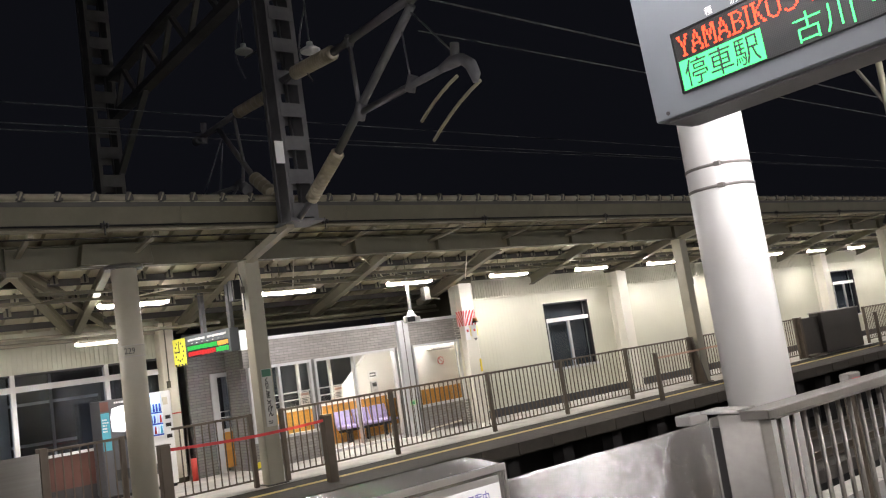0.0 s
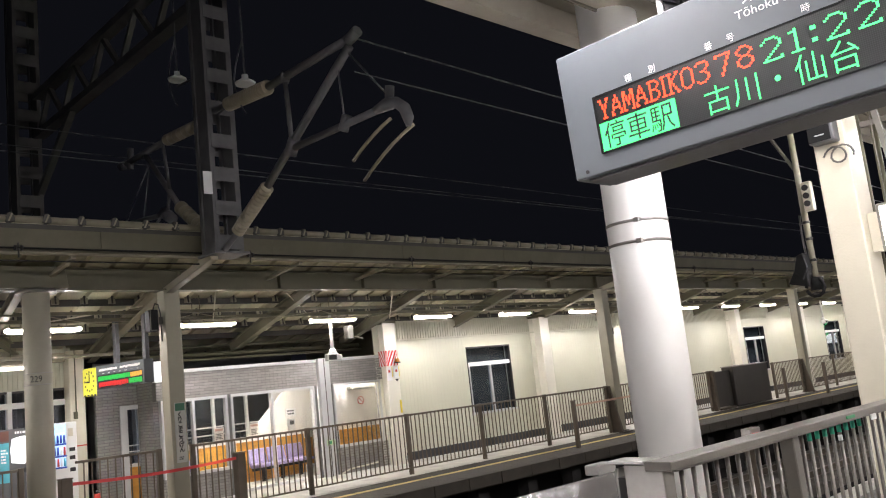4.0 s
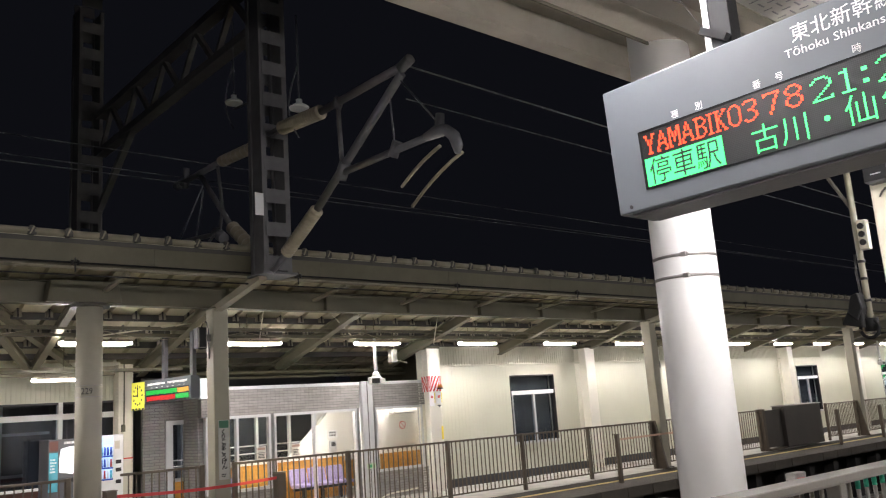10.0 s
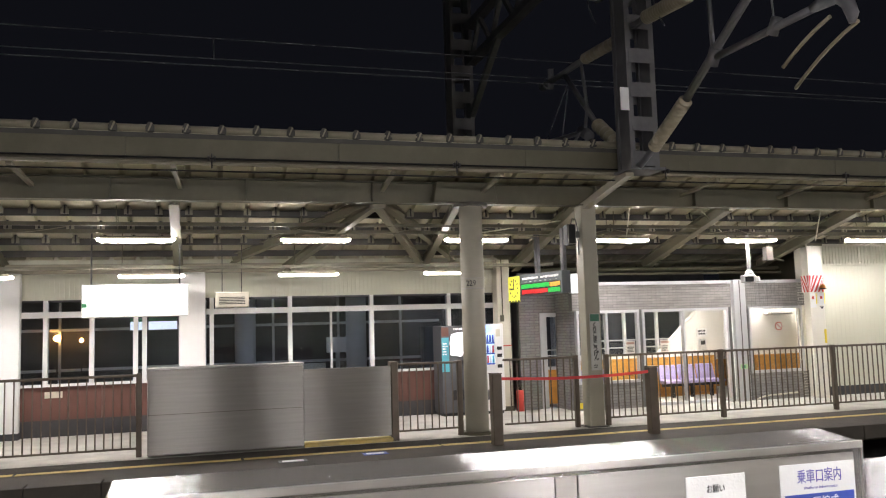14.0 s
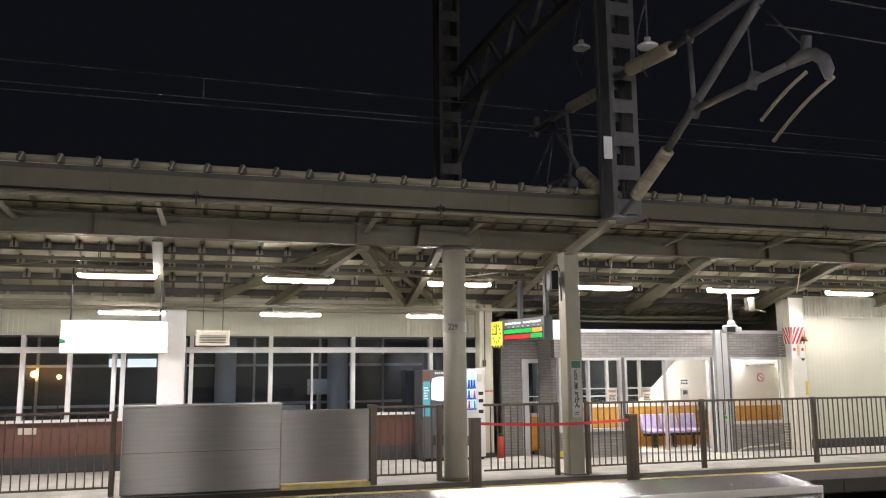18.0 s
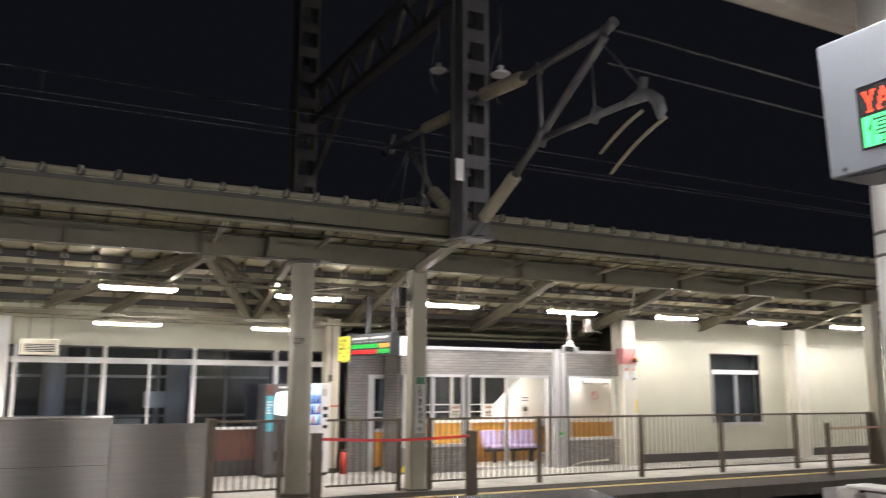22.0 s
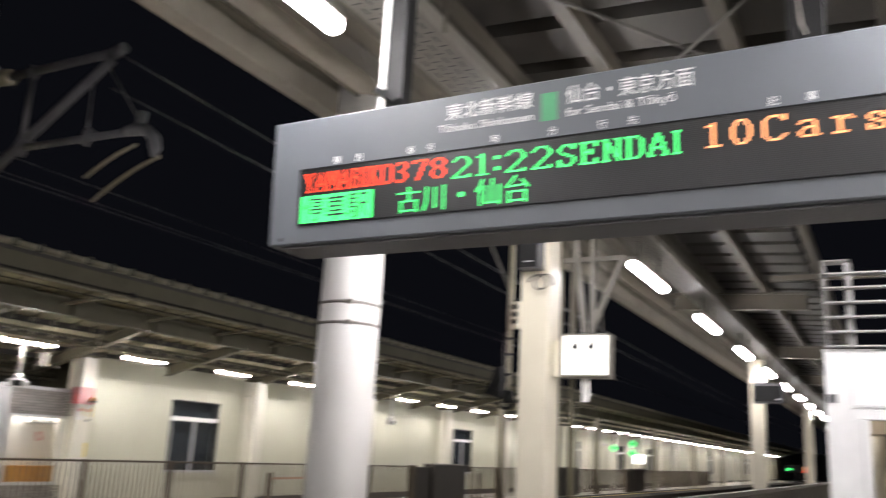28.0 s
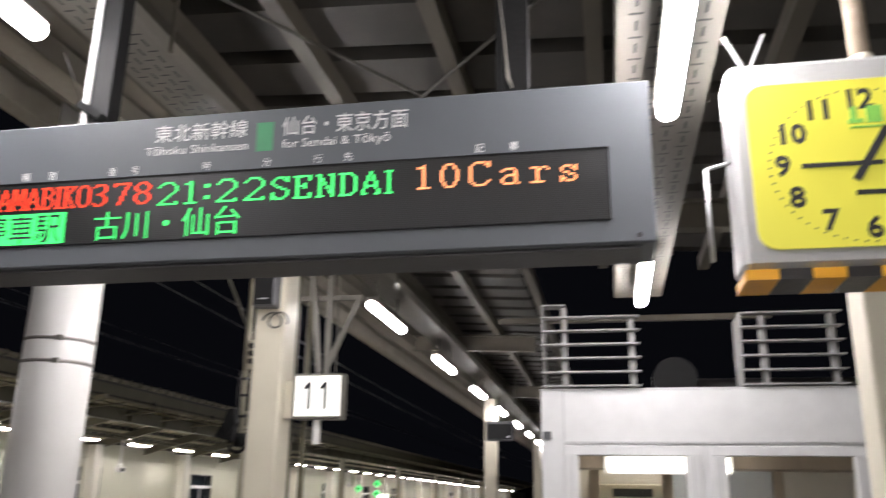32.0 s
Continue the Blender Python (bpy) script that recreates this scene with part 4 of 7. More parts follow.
structure("baseboard_white_wall", B(12.75, 165, YW - 0.03, YW - 0.002, F, 0.16), DGREY, "dark grey skirting along the foot of the wall")
for n, w in enumerate(WINS):
    t = thing("window", (w + 0.88, YW, 0.85), "black-framed sliding window with a dark pane in the cream wall", "window", "windows of the white wall", "structure")
    for nm, a in (("frame_side", (w, w + 0.03, YW - 0.01, YW + 0.14, 0.85, 2.66)), ("frame_side", (w + 1.73, w + 1.76, YW - 0.03, YW + 0.14, 0.85, 2.66)), ("frame_head", (w, w + 1.76, YW - 0.02, YW + 0.14, 2.62, 2.66))):
        part(nm, B(*a), BLACK, t)
    part("frame_sill", B(w - 0.03, w + 1.79, YW - 0.07, YW + 0.1, 0.82, 0.88), ALU, t)
    part("transom", B(w + 0.03, w + 1.73, YW + 0.0, YW + 0.08, 2.13, 2.24), WHITEF, t)
    part("meeting_stile", B(w + 0.86, w + 0.93, YW - 0.01, YW + 0.06, 0.88, 2.13), ALU, t)
    part("sash_stile", B(w + 0.05, w + 0.09, YW, YW + 0.06, 0.88, 2.13), ALU, t)
    for a, b, c, d in ((0.03, 1.73, 2.24, 2.62), (0.09, 0.86, 0.88, 2.13), (0.93, 1.71, 0.88, 2.13)):
        part("pane", B(w + a, w + b, YW + 0.03, YW + 0.036, c, d), GLASSD, t).visible_shadow = False
    # added sheet whose dark colour gives the unlit room behind the glass
    part("blind", B(w + 0.0, w + 1.76, YW + 0.25, YW + 0.26, 0.8, 2.7), DIMROOM, t, "dark grey sheet standing for the dim room beyond")
for i in range(21):
    x = 12.73 + 5.97 * i
    w = 0.40 if i else 0.38
    t = thing("pilaster", (x, 15.6, F), "pale steel pilaster standing before the cream wall", "pilaster", "wall pilasters", "structure")
    part("front_flange", B(x - w / 2, x + w / 2, 15.30, 15.325, F, 3.36), PILW, t, bevel=0.004)
    part("web", B(x - 0.012, x + 0.012, 15.325, YW - 0.027, F, 3.36), PILW, t)
    part("rear_flange", B(x - w / 2, x + w / 2, YW - 0.027, YW - 0.002, F, 3.36), PILW, t, bevel=0.004)
    part("head", B(x - w / 2 - 0.03, x + w / 2 + 0.03, 15.28, YW - 0.002, 3.36, 3.42), CREAM, t)

# striped notice and stickers on the first pilaster, whose front lies at PY
PY = 15.30
t = thing("yellow_label", (12.88, PY, 1.3), "narrow yellow upright label on the pilaster", "label")
part("plate", B(12.86, 12.915, PY - 0.009, PY - 0.001, 1.17, 1.48), YELB, t)
t = thing("striped_sign", (12.72, PY, 2.5), "red and white striped warning plate wrapped round the pilaster", "sign")
part("plate", B(12.533, 12.925, PY - 0.012, PY - 0.001, 2.315, 2.695), WHITEC, t)
part("side_plate", B(12.529, 12.539, PY, PY + 0.24, 2.315, 2.695), WHITEC, t)
def stripe(u0, u1, n, step, put):
    for i in range(n):
        u = u0 - 0.2 + i * step
        q = [(u, 2.318), (u + 0.055, 2.318), (u + 0.255, 2.692), (u + 0.20, 2.692)]
        cut = [(max(u0, min(u1, a)), z) for a, z in q]
        if cut[2][0] - cut[3][0] > 0.003 or cut[1][0] - cut[0][0] > 0.003:
            put(cut)
stripe(12.535, 12.923, 6, 0.105, lambda c: part("stripe", prism(bmesh.new(), c, "y", PY - 0.015, PY - 0.012), REDP, t))
stripe(PY + 0.0, PY + 0.238, 5, 0.105, lambda c: part("stripe", prism(bmesh.new(), c, "x", 12.526, 12.529), REDP, t))
t = thing("alarm_lamp", (12.84, PY - 0.07, 2.4), "small orange alarm lamp on the pilaster", "lamp")
part("dome", C((12.84, PY - 0.08, 2.40), (12.84, PY - 0.08, 2.48), 0.065, 14, 0.048), mat("amber_dome", (0.5, 0.2, 0.04), 0.3), t)
part("base", C((12.84, PY - 0.08, 2.37), (12.84, PY - 0.08, 2.40), 0.075, 14), BLACK, t)
for x in (12.54, 12.76):
    t = thing("notice_label", (x + 0.08, PY, 2.1), "small white notice with a red mark on the pilaster", "notice", "pilaster notices")
    part("card", B(x, x + 0.15, PY - 0.008, PY - 0.001, 1.97 if x < 12.6 else 2.02, 2.29), WHITEC, t)
    part("mark", B(x + 0.045, x + 0.105, PY - 0.011, PY - 0.008, 2.16, 2.22), REDP, t)
    part("strap", B(x + 0.152, x + 0.175, PY - 0.008, PY - 0.001, 2.05, 2.29), YELB, t)
t = thing("black_arrow_label", (12.85, PY, 1.98), "small black triangular mark below the notice", "notice")
part("mark", prism(bmesh.new(), [(12.78, 1.99), (12.90, 1.99), (12.84, 1.93)], "y", PY - 0.007, PY - 0.001), BLACK, t)
t = thing("yellow_pad", (13.12, 15.7, 1.4), "yellow rubber corner pad on the wall", "pad")
part("pad", B(13.06, 13.17, 15.66, 15.735, 1.18, 1.55), YELB, t, bevel=0.01)


# ---- waiting room in grey brick ----
YB = 15.72
X0, X1 = 6.9, 12.74
wb = thing("wall_brick", (9.6, YB, F), "grey brick front of the platform waiting room", "wall", kind="structure")
for nm, a in (("wall_head", (X0, X1, 2.03, 2.56)), ("wall_apron", (X0, 8.45, F, 0.49)), ("wall_pier", (8.45, 8.53, F, 2.03)), ("wall_pier", (10.67, 10.76, F, 2.03)), ("wall_pier", (11.09, 11.2, F, 2.03)), ("wall_apron", (11.2, 12.74, F, 0.55)), ("wall_pier", (12.62, 12.74, 0.55, 2.03))):
    part(nm, B(a[0], a[1], YB, YB + 0.16, a[2], a[3]), MORTAR, wb)
part("wall_side", B(X0, X0 + 0.14, YB + 0.16, 16.6, F, 2.56), BRICK, wb)
part("wall_corner", B(6.95, 7.75, 16.6, 16.72, 2.1, 2.9), BRICK, wb)
brick = [None]
brnd = random.Random(12)


def lay_bricks(x0, x1, z0, z1):
    """Courses of bricks over one stretch of the front."""
    n = int(round((z1 - z0) / 0.0595))
    h = (z1 - z0) / n
    for i in range(n):
        x = x0 - (0.105 if i % 2 else 0.0)
        while x < x1 - 0.01:
            a, b = max(x, x0) + 0.004, min(x + 0.205, x1) - 0.001
            if b - a > 0.02:
                if brick[0] is None:
                    brick[0] = part("brick", B(9.6, 10.6, YB - 0.009, YB - 0.0005, F - 0.025, F + 0.025), BRICKP, wb)
                    o = brick[0]
                else:
                    o = new("brick", brick[0].data)
                    o.parent = wb
                o.location = (a - 9.6, brnd.uniform(-0.002, 0.001), z0 + (i + 0.5) * h - F)
                o.scale = (b - a, 1, (h - 0.009) / 0.05)
            x += 0.21


structure("wall_brick_recess", box(box(B(6.06, 6.52, 16.6, 16.72, F, 2.9), 6.52, 6.99, 16.6, 16.72, 2.02, 2.9), 6.97, 6.99, 16.6, 16.72, F, 2.02), BRICK, "grey wall recessed beside the waiting room")
t = thing("side_door", (6.71, 16.6, F), "aluminium door with dark glass and an orange lower panel", "door", kind="structure")
part("frame", box(B(6.522, 6.67, 16.57, 16.66, F, 2.018), 6.90, 6.968, 16.57, 16.66, F, 2.018), ALU, t)
part("head", B(6.67, 6.90, 16.57, 16.66, 1.93, 2.018), ALU, t)
part("pane", B(6.67, 6.90, 16.62, 16.63, 0.85, 1.93), GLASSD, t)
part("panel", B(6.67, 6.90, 16.60, 16.63, 0.05, 0.78), ORANGE, t, "orange wood panel")
part("mid_rail", B(6.67, 6.90, 16.59, 16.65, 0.78, 0.85), ALU, t)
part("back", B(6.40, 6.90, 16.9, 16.93, F, 2.2), DGREY, t)
part("grab_bar", box(B(6.68, 6.89, 16.58, 16.6, 1.08, 1.10), 6.68, 6.89, 16.58, 16.6, 1.2, 1.22), WHITEF, t)
structure("parapet_cap", B(X0 - 0.03, X1 + 0.03, YB - 0.04, YB + 0.22, 2.56, 2.63), ALU, "aluminium capping on the brick wall")
structure("wall_room_left", B(X0, X0 + 0.14, 16.72, 19.3, F, 2.5), ROOMW, "inner side wall of the waiting room")
structure("wall_room_right", B(13.05, 13.18, YB + 0.24, 19.3, F, 2.5), ROOMW, "inner side wall of the waiting room")
structure("ceiling_room", B(X0, 13.18, YB + 0.26, 19.4, 2.44, 2.54), ROOMW, "plain white waiting room ceiling")
bm = bmesh.new()
for a in ((X0, 13.05, 2.3, 2.44), (X0, 13.05, F, 0.95), (11.7, 13.05, 0.95, 2.3)):
    box(bm, a[0], a[1], 19.2, 19.35, a[2], a[3])
structure("wall_room_back", bm, ROOMW, "white rear wall of the waiting room with dark windows")
t = thing("room_window", (8.3, 19.2, 0.95), "dark rear window of the waiting room with white bars", "window", kind="structure")
part("pane", B(7.05, 11.7, 19.26, 19.27, 0.95, 2.3), GLASSD, t)
part("night", B(7.0, 11.8, 19.5, 19.55, 0.8, 2.4), BLACK, t)
for x in (7.7, 8.25, 8.95, 9.95, 10.9):
    part("mullion", B(x, x + 0.07, 19.18, 19.26, 0.95, 2.3), WHITEF, t)
for z in (1.10, 1.29):
    part("rail", B(7.05, 11.7, 19.14, 19.17, z, z + 0.03), WHITEF, t)
t = thing("wainscot", (9.6, 19.1, F), "orange wood wainscot along the rear of the waiting room", "panelling", kind="structure")
part("board", B(7.05, 13.0, 19.12, 19.18, F + 0.05, 0.72), ORANGE, t)
part("shelf", B(7.05, 13.0, 18.95, 19.18, 0.72, 0.78), ROOMW, t)
t = thing("stair_underside", (10.4, 18.2, 1.0), "white sloping underside of a stair inside the waiting room", "stair", kind="structure")
part("soffit", prism(bmesh.new(), [(10.05, 0.92), (13.0, 0.92), (13.0, 2.43), (11.72, 2.43)], "y", 17.8, 17.95), ROOMW, t)
t = thing("room_door", (12.0, 16.3, F), "white door with a round red no-smoking sign in the waiting room", "door", kind="structure")
part("leaf", B(11.25, 12.98, 16.34, 16.42, F, 2.42), ROOMW, t)
part("door_frame", B(11.19, 11.25, 16.30, 16.46, F, 2.42), WHITEF, t)
part("seam", B(11.62, 11.635, 16.335, 16.34, F, 2.1), ALU, t)
bm = bmesh.new()
cyl(bm, (12.47, 16.338, 1.57), (12.47, 16.33, 1.57), 0.10, 24)
part("sign_ring", bm, REDP, t)
part("sign_disc", C((12.47, 16.331, 1.57), (12.47, 16.325, 1.57), 0.078, 24), WHITEC, t)
part("sign_bar", beam(bmesh.new(), (12.415, 16.322, 1.625), (12.525, 16.322, 1.515), 0.006, 0.02), REDP, t)
t = thing("orange_cabinet", (12.3, 16.2, F), "low orange wood cabinet inside the waiting room", "cabinet")
part("body", B(11.72, 12.95, 16.2, 16.33, F + 0.04, 0.93), ORANGE, t, bevel=0.01)
part("plinth", B(11.75, 12.92, 16.22, 16.33, F, F + 0.04), DGREY, t)
t = thing("air_conditioner", (12.0, 17.4, 2.2), "pale wall air conditioner high in the waiting room", "air conditioner")
part("case", B(12.05, 12.75, 16.12, 16.34, 1.84, 1.96), ROOMW, t, bevel=0.03)
part("vent_slot", B(12.1, 12.7, 16.114, 16.12, 1.855, 1.87), DGREY, t)
t = thing("wall_panel_switch", (11.2, 17.65, 1.45), "grey control box and notices on the white wall", "control box")
part("box", B(11.22, 11.42, 17.72, 17.79, 1.02, 1.30), ALU, t, bevel=0.01)
part("card", B(11.2, 11.5, 17.77, 17.795, 1.36, 1.56), WHITEC, t)
bars("print", t, (11.24, 17.766, 1.48), FACE_TRACK, 2, INK, 0.04, 5, 0.19)
part("screen", B(11.26, 11.38, 17.712, 17.72, 1.16, 1.26), DGREY, t)
SEATS = thing("seat", (10.16, 17.3, F), "lilac moulded plastic waiting seat on a black frame", "seat", "waiting room seats")
bm = bmesh.new()
prism(bm, [(17.02, 0.30), (17.46, 0.27), (17.52, 0.34), (17.60, 0.70), (17.56, 0.72), (17.45, 0.37), (17.03, 0.36)], "x", 9.92, 10.40)
part("shell", bm, PURPLE, SEATS, bevel=0.02)
part("leg", B(10.12, 10.19, 17.25, 17.32, F, 0.29), BLACK, SEATS)
part("beam", B(9.88, 10.44, 17.24, 17.33, 0.22, 0.28), BLACK, SEATS)
for x, y in ((10.68, 17.3), (11.2, 17.3), (7.55, 16.75), (8.07, 16.75)):
    copy_thing(SEATS, pose(x, y, F))
t = thing("seat_back_panel", (9.2, 17.9, F), "orange wood bench back behind the seats", "panel")
part("board", B(7.1, 11.6, 17.66, 17.71, F, 0.90), ORANGE, t)
part("capping", B(7.1, 11.6, 17.63, 17.74, 0.90, 0.97), ROOMW, t)
for x in (8.18, 9.02):
    t = thing("window_poster", (x + 0.1, 15.9, 1.1), "pale printed notice stuck on the waiting room glass", "notice", "glass notices")
    part("sheet", B(x, x + 0.22, 15.84, 15.845, 1.03, 1.36), mat("poster_paper", (0.88, 0.82, 0.74), 0.6), t)
    part("head_print", B(x + 0.02, x + 0.2, 15.836, 15.84, 1.29, 1.34), mat("pale_red_print", (0.55, 0.33, 0.27), 0.6), t)
    bars("print", t, (x + 0.03, 15.838, 1.22), FACE_TRACK, 4, INK, 0.018, 9, 0.16)


def glazing(name, x0, x1, z0, z1, mulls, label):
    t = thing(name, ((x0 + x1) / 2, YB, z0), label, "window", kind="structure")
    part("frame_head", B(x0, x1, YB - 0.03, YB + 0.08, z1 - 0.06, z1), ALU, t)
    part("frame_sill", B(x0, x1, YB - 0.04, YB + 0.08, z0, z0 + 0.06), ALU, t)
    for x in (x0, *mulls, x1 - 0.05):
        part("frame_stile", B(x, x + 0.05, YB - 0.03, YB + 0.08, z0 + 0.06, z1 - 0.06), ALU, t)
    part("pane", B(x0 + 0.05, x1 - 0.05, YB + 0.03, YB + 0.036, z0 + 0.06, z1 - 0.06), GLASS, t)


glazing("window_1", 6.98, 8.45, 0.49, 2.03, (7.65,), "aluminium-framed waiting room window")
glazing("window_2", 8.53, 10.67, F + 0.02, 2.03, (9.52,), "full-height aluminium-framed sliding glass of the waiting room")
glazing("window_3", 11.2, 12.62, 0.55, 2.03, (), "wide waiting room window in a pale frame")
t = thing("aluminium_post", (10.92, 15.66, F), "square aluminium downpipe casing on the brick wall", "post", kind="structure")
part("shaft", B(10.77, 11.08, 15.60, 15.715, F, 2.64), ALU, t, bevel=0.01)
part("groove", B(10.915, 10.935, 15.595, 15.60, F, 2.62), PURLIN, t)
t = thing("exit_label", (10.92, 15.59, 0.72), "small green exit label on the post", "notice")
part("card", B(10.83, 11.05, 15.585, 15.595, 0.66, 0.77), mat("pale_green", (0.55, 0.75, 0.45), 0.5), t)
part("mark", B(10.86, 10.95, 15.58, 15.585, 0.68, 0.75), GREEN, t)
t = thing("ground_hose", (11.6, 15.55, F), "pale hose lying along the foot of the brick wall", "hose")
bm = bmesh.new()
pts = [Vector((11.12 + 0.14 * i, 15.5 + 0.04 * math.sin(i), F + 0.03 + 0.11 * (1 - math.exp(-i * 0.5)))) for i in range(9)]
tube(bm, pts, 0.018, 8)
part("hose_run", bm, CREAMW, t)
t = thing("room_lamp", (9.6, 17.2, 2.4), "glowing ceiling lamp inside the waiting room", "ceiling lamp", "waiting room lamps")
part("diffuser", B(8.9, 10.3, 16.8, 16.95, 2.36, 2.43), ROOML, t)
part("rim", B(8.86, 10.34, 16.76, 16.99, 2.415, 2.436), WHITEF, t)
t = thing("room_lamp", (12.1, 16.1, 2.4), "small glowing ceiling lamp over the door bay", "ceiling lamp", "waiting room lamps")
part("diffuser", B(11.5, 12.7, 16.0, 16.1, 2.40, 2.435), BAYL, t)
part("rim", B(11.48, 12.72, 15.98, 16.12, 2.425, 2.438), WHITEF, t)

# plant room behind the brick wall, its lack of light put into a dark colour
structure("wall_rear_dark", B(6.2, 12.7, 19.6, 19.8, F, 4.2), DGREY, "rear wall above the waiting room roof, coloured dark as unlit")
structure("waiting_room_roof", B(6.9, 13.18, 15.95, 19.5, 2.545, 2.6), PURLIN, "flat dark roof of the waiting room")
for z, y, r in ((2.95, 16.4, 0.05), (2.84, 16.3, 0.03), (3.15, 16.8, 0.04)):
    t = thing("conduit", (9.5, y, z), "grey pipe running above the waiting room", "pipe", "pipes above the waiting room", "structure")
    part("run", C((6.4, y, z), (12.6, y, z), r, 10), CREAM, t)
structure("wall_return", B(13.2, 13.4, 15.95, 19.6, F, 3.5), CREAM, "cream end wall of the building")


# ---- concourse with tall windows ----
YC = 16.9
bm = bmesh.new()
box(bm, -14, 5.7, YC, YC + 0.15, 2.5, 3.35)
box(bm, -14, 5.7, YC, YC + 0.15, F, 0.90)
structure("wall_concourse", bm, SIDING, "cream concourse wall with a long row of windows")
bm = bmesh.new()
for i in range(180):
    x = -10 + i * 0.087
    box(bm, x, x + 0.045, YC - 0.02, YC - 0.003, 2.52, 2.98)
structure("siding_concourse", bm, SIDING, "ribbed cream cladding over the concourse windows")
structure("lintel_concourse", B(-14, 5.7, YC - 0.12, YC - 0.001, 3.0, 3.18), MIDC, "cream steel lintel over the concourse windows")
pan = thing("russet_dado", (-3, YC, F), "russet brown panel dado below the concourse windows", "panelling", kind="structure")
p0 = part("panel", B(0.003, 0.597, YC - 0.025, YC - 0.002, 0.26, 0.88), RWALL, pan)
p0.location.x = -9
for i in range(1, 23):
    again(p0, (0.6 * i, 0, 0))
part("skirting", B(-14, 4.3, YC - 0.03, YC - 0.002, F, 0.26), DGREY, pan)
part("sill", B(-14, 4.3, YC - 0.09, YC - 0.002, 0.88, 0.93), WHITEF, pan)
t = thing("window_3", (0, YC, 0.93), "long row of dark concourse windows in white frames", "window", kind="structure")
for x in (-6.2, -5.4, -3.44, -2.63, -1.84, -1.68, -0.42, 1.12, 2.81, 4.50):
    part("mullion", B(x, x + 0.08, YC - 0.06, YC + 0.1, 0.93, 2.5), WHITEF, t)
part("sash_stile", B(1.98, 2.02, YC - 0.03, YC + 0.07, 0.93, 2.17), WHITEF, t)
part("transom", B(-9, 5.7, YC - 0.07, YC + 0.1, 2.17, 2.28), WHITEF, t)
part("frame_head", B(-9, 5.7, YC - 0.05, YC + 0.1, 2.46, 2.5), DGREY, t)
part("pane", B(-9, 5.7, YC + 0.03, YC + 0.036, 0.93, 2.17), GLASSD, t)
part("pane", B(-9, 5.7, YC + 0.03, YC + 0.036, 2.28, 2.46), GLASSD, t)
# dim interior: dark wall and ceiling colours stand for the missing light
structure("wall_concourse_rear", B(-14, 6.2, 22.5, 22.7, F, 3.4), PURLIN, "rear wall of the concourse, coloured dark as unlit")
structure("wall_concourse_end", B(6.0, 6.2, 17.6, 22.5, F, 3.4), DGREY, "end wall of the concourse, coloured dark as unlit")
structure("ceiling_concourse", B(-14, 6.2, YC + 0.16, 22.7, 3.3, 3.42), DARKP, "ceiling of the concourse, coloured dark as unlit")
for x, y in ((0.45, 20.5), (3.08, 20.0), (-5.0, 20)):
    t = thing("inner_column", (x, y, F), "grey round column inside the dim concourse", "column", "concourse columns")
    part("shaft", C((x, y, F), (x, y, 3.3), 0.25, 24), WHITEP, t)
    part("band", C((x, y, F), (x, y, F + 0.15), 0.26, 24), DGREY, t)
for x, y, w, h in ((1.7, 18.6, 0.9, 1.05), (0.2, 18.2, 0.7, 1.12), (-1.2, 18.4, 0.9, 1.15)):
    t = thing("bench", (x, y, F), "grey bench back inside the dim concourse", "bench", "concourse benches")
    part("seat", B(x - w / 2, x + w / 2, y - 0.2, y + 0.2, 0.35, 0.42), DARKP, t)
    part("back", B(x - w / 2, x + w / 2, y + 0.2, y + 0.26, 0.4, h), CREAMW, t)
    part("foot", B(x - w / 3, x + w / 3, y - 0.1, y + 0.1, F, 0.35), BLACK, t)
t = thing("inner_glazing", (-2, 22.4, 0.9), "white window bars along the rear of the dim concourse", "window", kind="structure")
for z in (0.95, 1.95, 2.35):
    part("rail", B(-13, 5.9, 22.40, 22.48, z, z + 0.07), WHITEF, t)
for i in range(10):
    part("mullion", B(-11 + 1.75 * i, -10.94 + 1.75 * i, 22.40, 22.48, 0.4, 3.0), WHITEF, t)
part("night", B(-13, 5.9, 22.485, 22.495, 1.0, 2.9), DGREY, t)
for x, y, w in ((-5.6, 19.4, 0.8), (2.6, 20.0, 0.5)):
    t = thing("notice_stand", (x, y, F), "pale notice stand inside the dim concourse", "notice stand", "concourse notice stands")
    part("board", B(x - w / 2, x + w / 2, y, y + 0.04, 1.25, 1.62), WHITEC, t)
    part("post", C((x, y + 0.06, F), (x, y + 0.06, 1.6), 0.025, 8), ALU, t)
    part("foot", C((x, y + 0.06, F), (x, y + 0.06, F + 0.03), 0.18, 16), DARKP, t)
t = thing("distant_lamp", (-3.3, 22.4, 1.95), "small orange street lamp seen through the concourse glass", "lamp")
part("bulb", C((-4.02, 22.38, 1.79), (-4.02, 22.30, 1.79), 0.075, 14), ORNG, t)
part("stem", B(-4.035, -4.005, 22.385, 22.40, 0.95, 1.79), BLACK, t)
t = thing("distant_lamp", (-3.45, 22.4, 1.72), "small orange lamp seen through the concourse glass", "lamp")
part("bulb", C((-3.455, 22.38, 1.72), (-3.455, 22.32, 1.72), 0.045, 14), ORNG, t)
part("stem", B(-3.465, -3.445, 22.385, 22.40, 0.95, 1.72), BLACK, t)
t = thing("dado_label", (-3.25, 16.87, 0.73), "small pale label on the russet dado", "label")
part("card", B(-3.40, -3.09, 16.868, 16.8745, 0.67, 0.79), CREAMW, t)
t = thing("inner_cabinet", (4.5, 18.1, F), "dark cabinet standing inside the dim concourse", "cabinet")
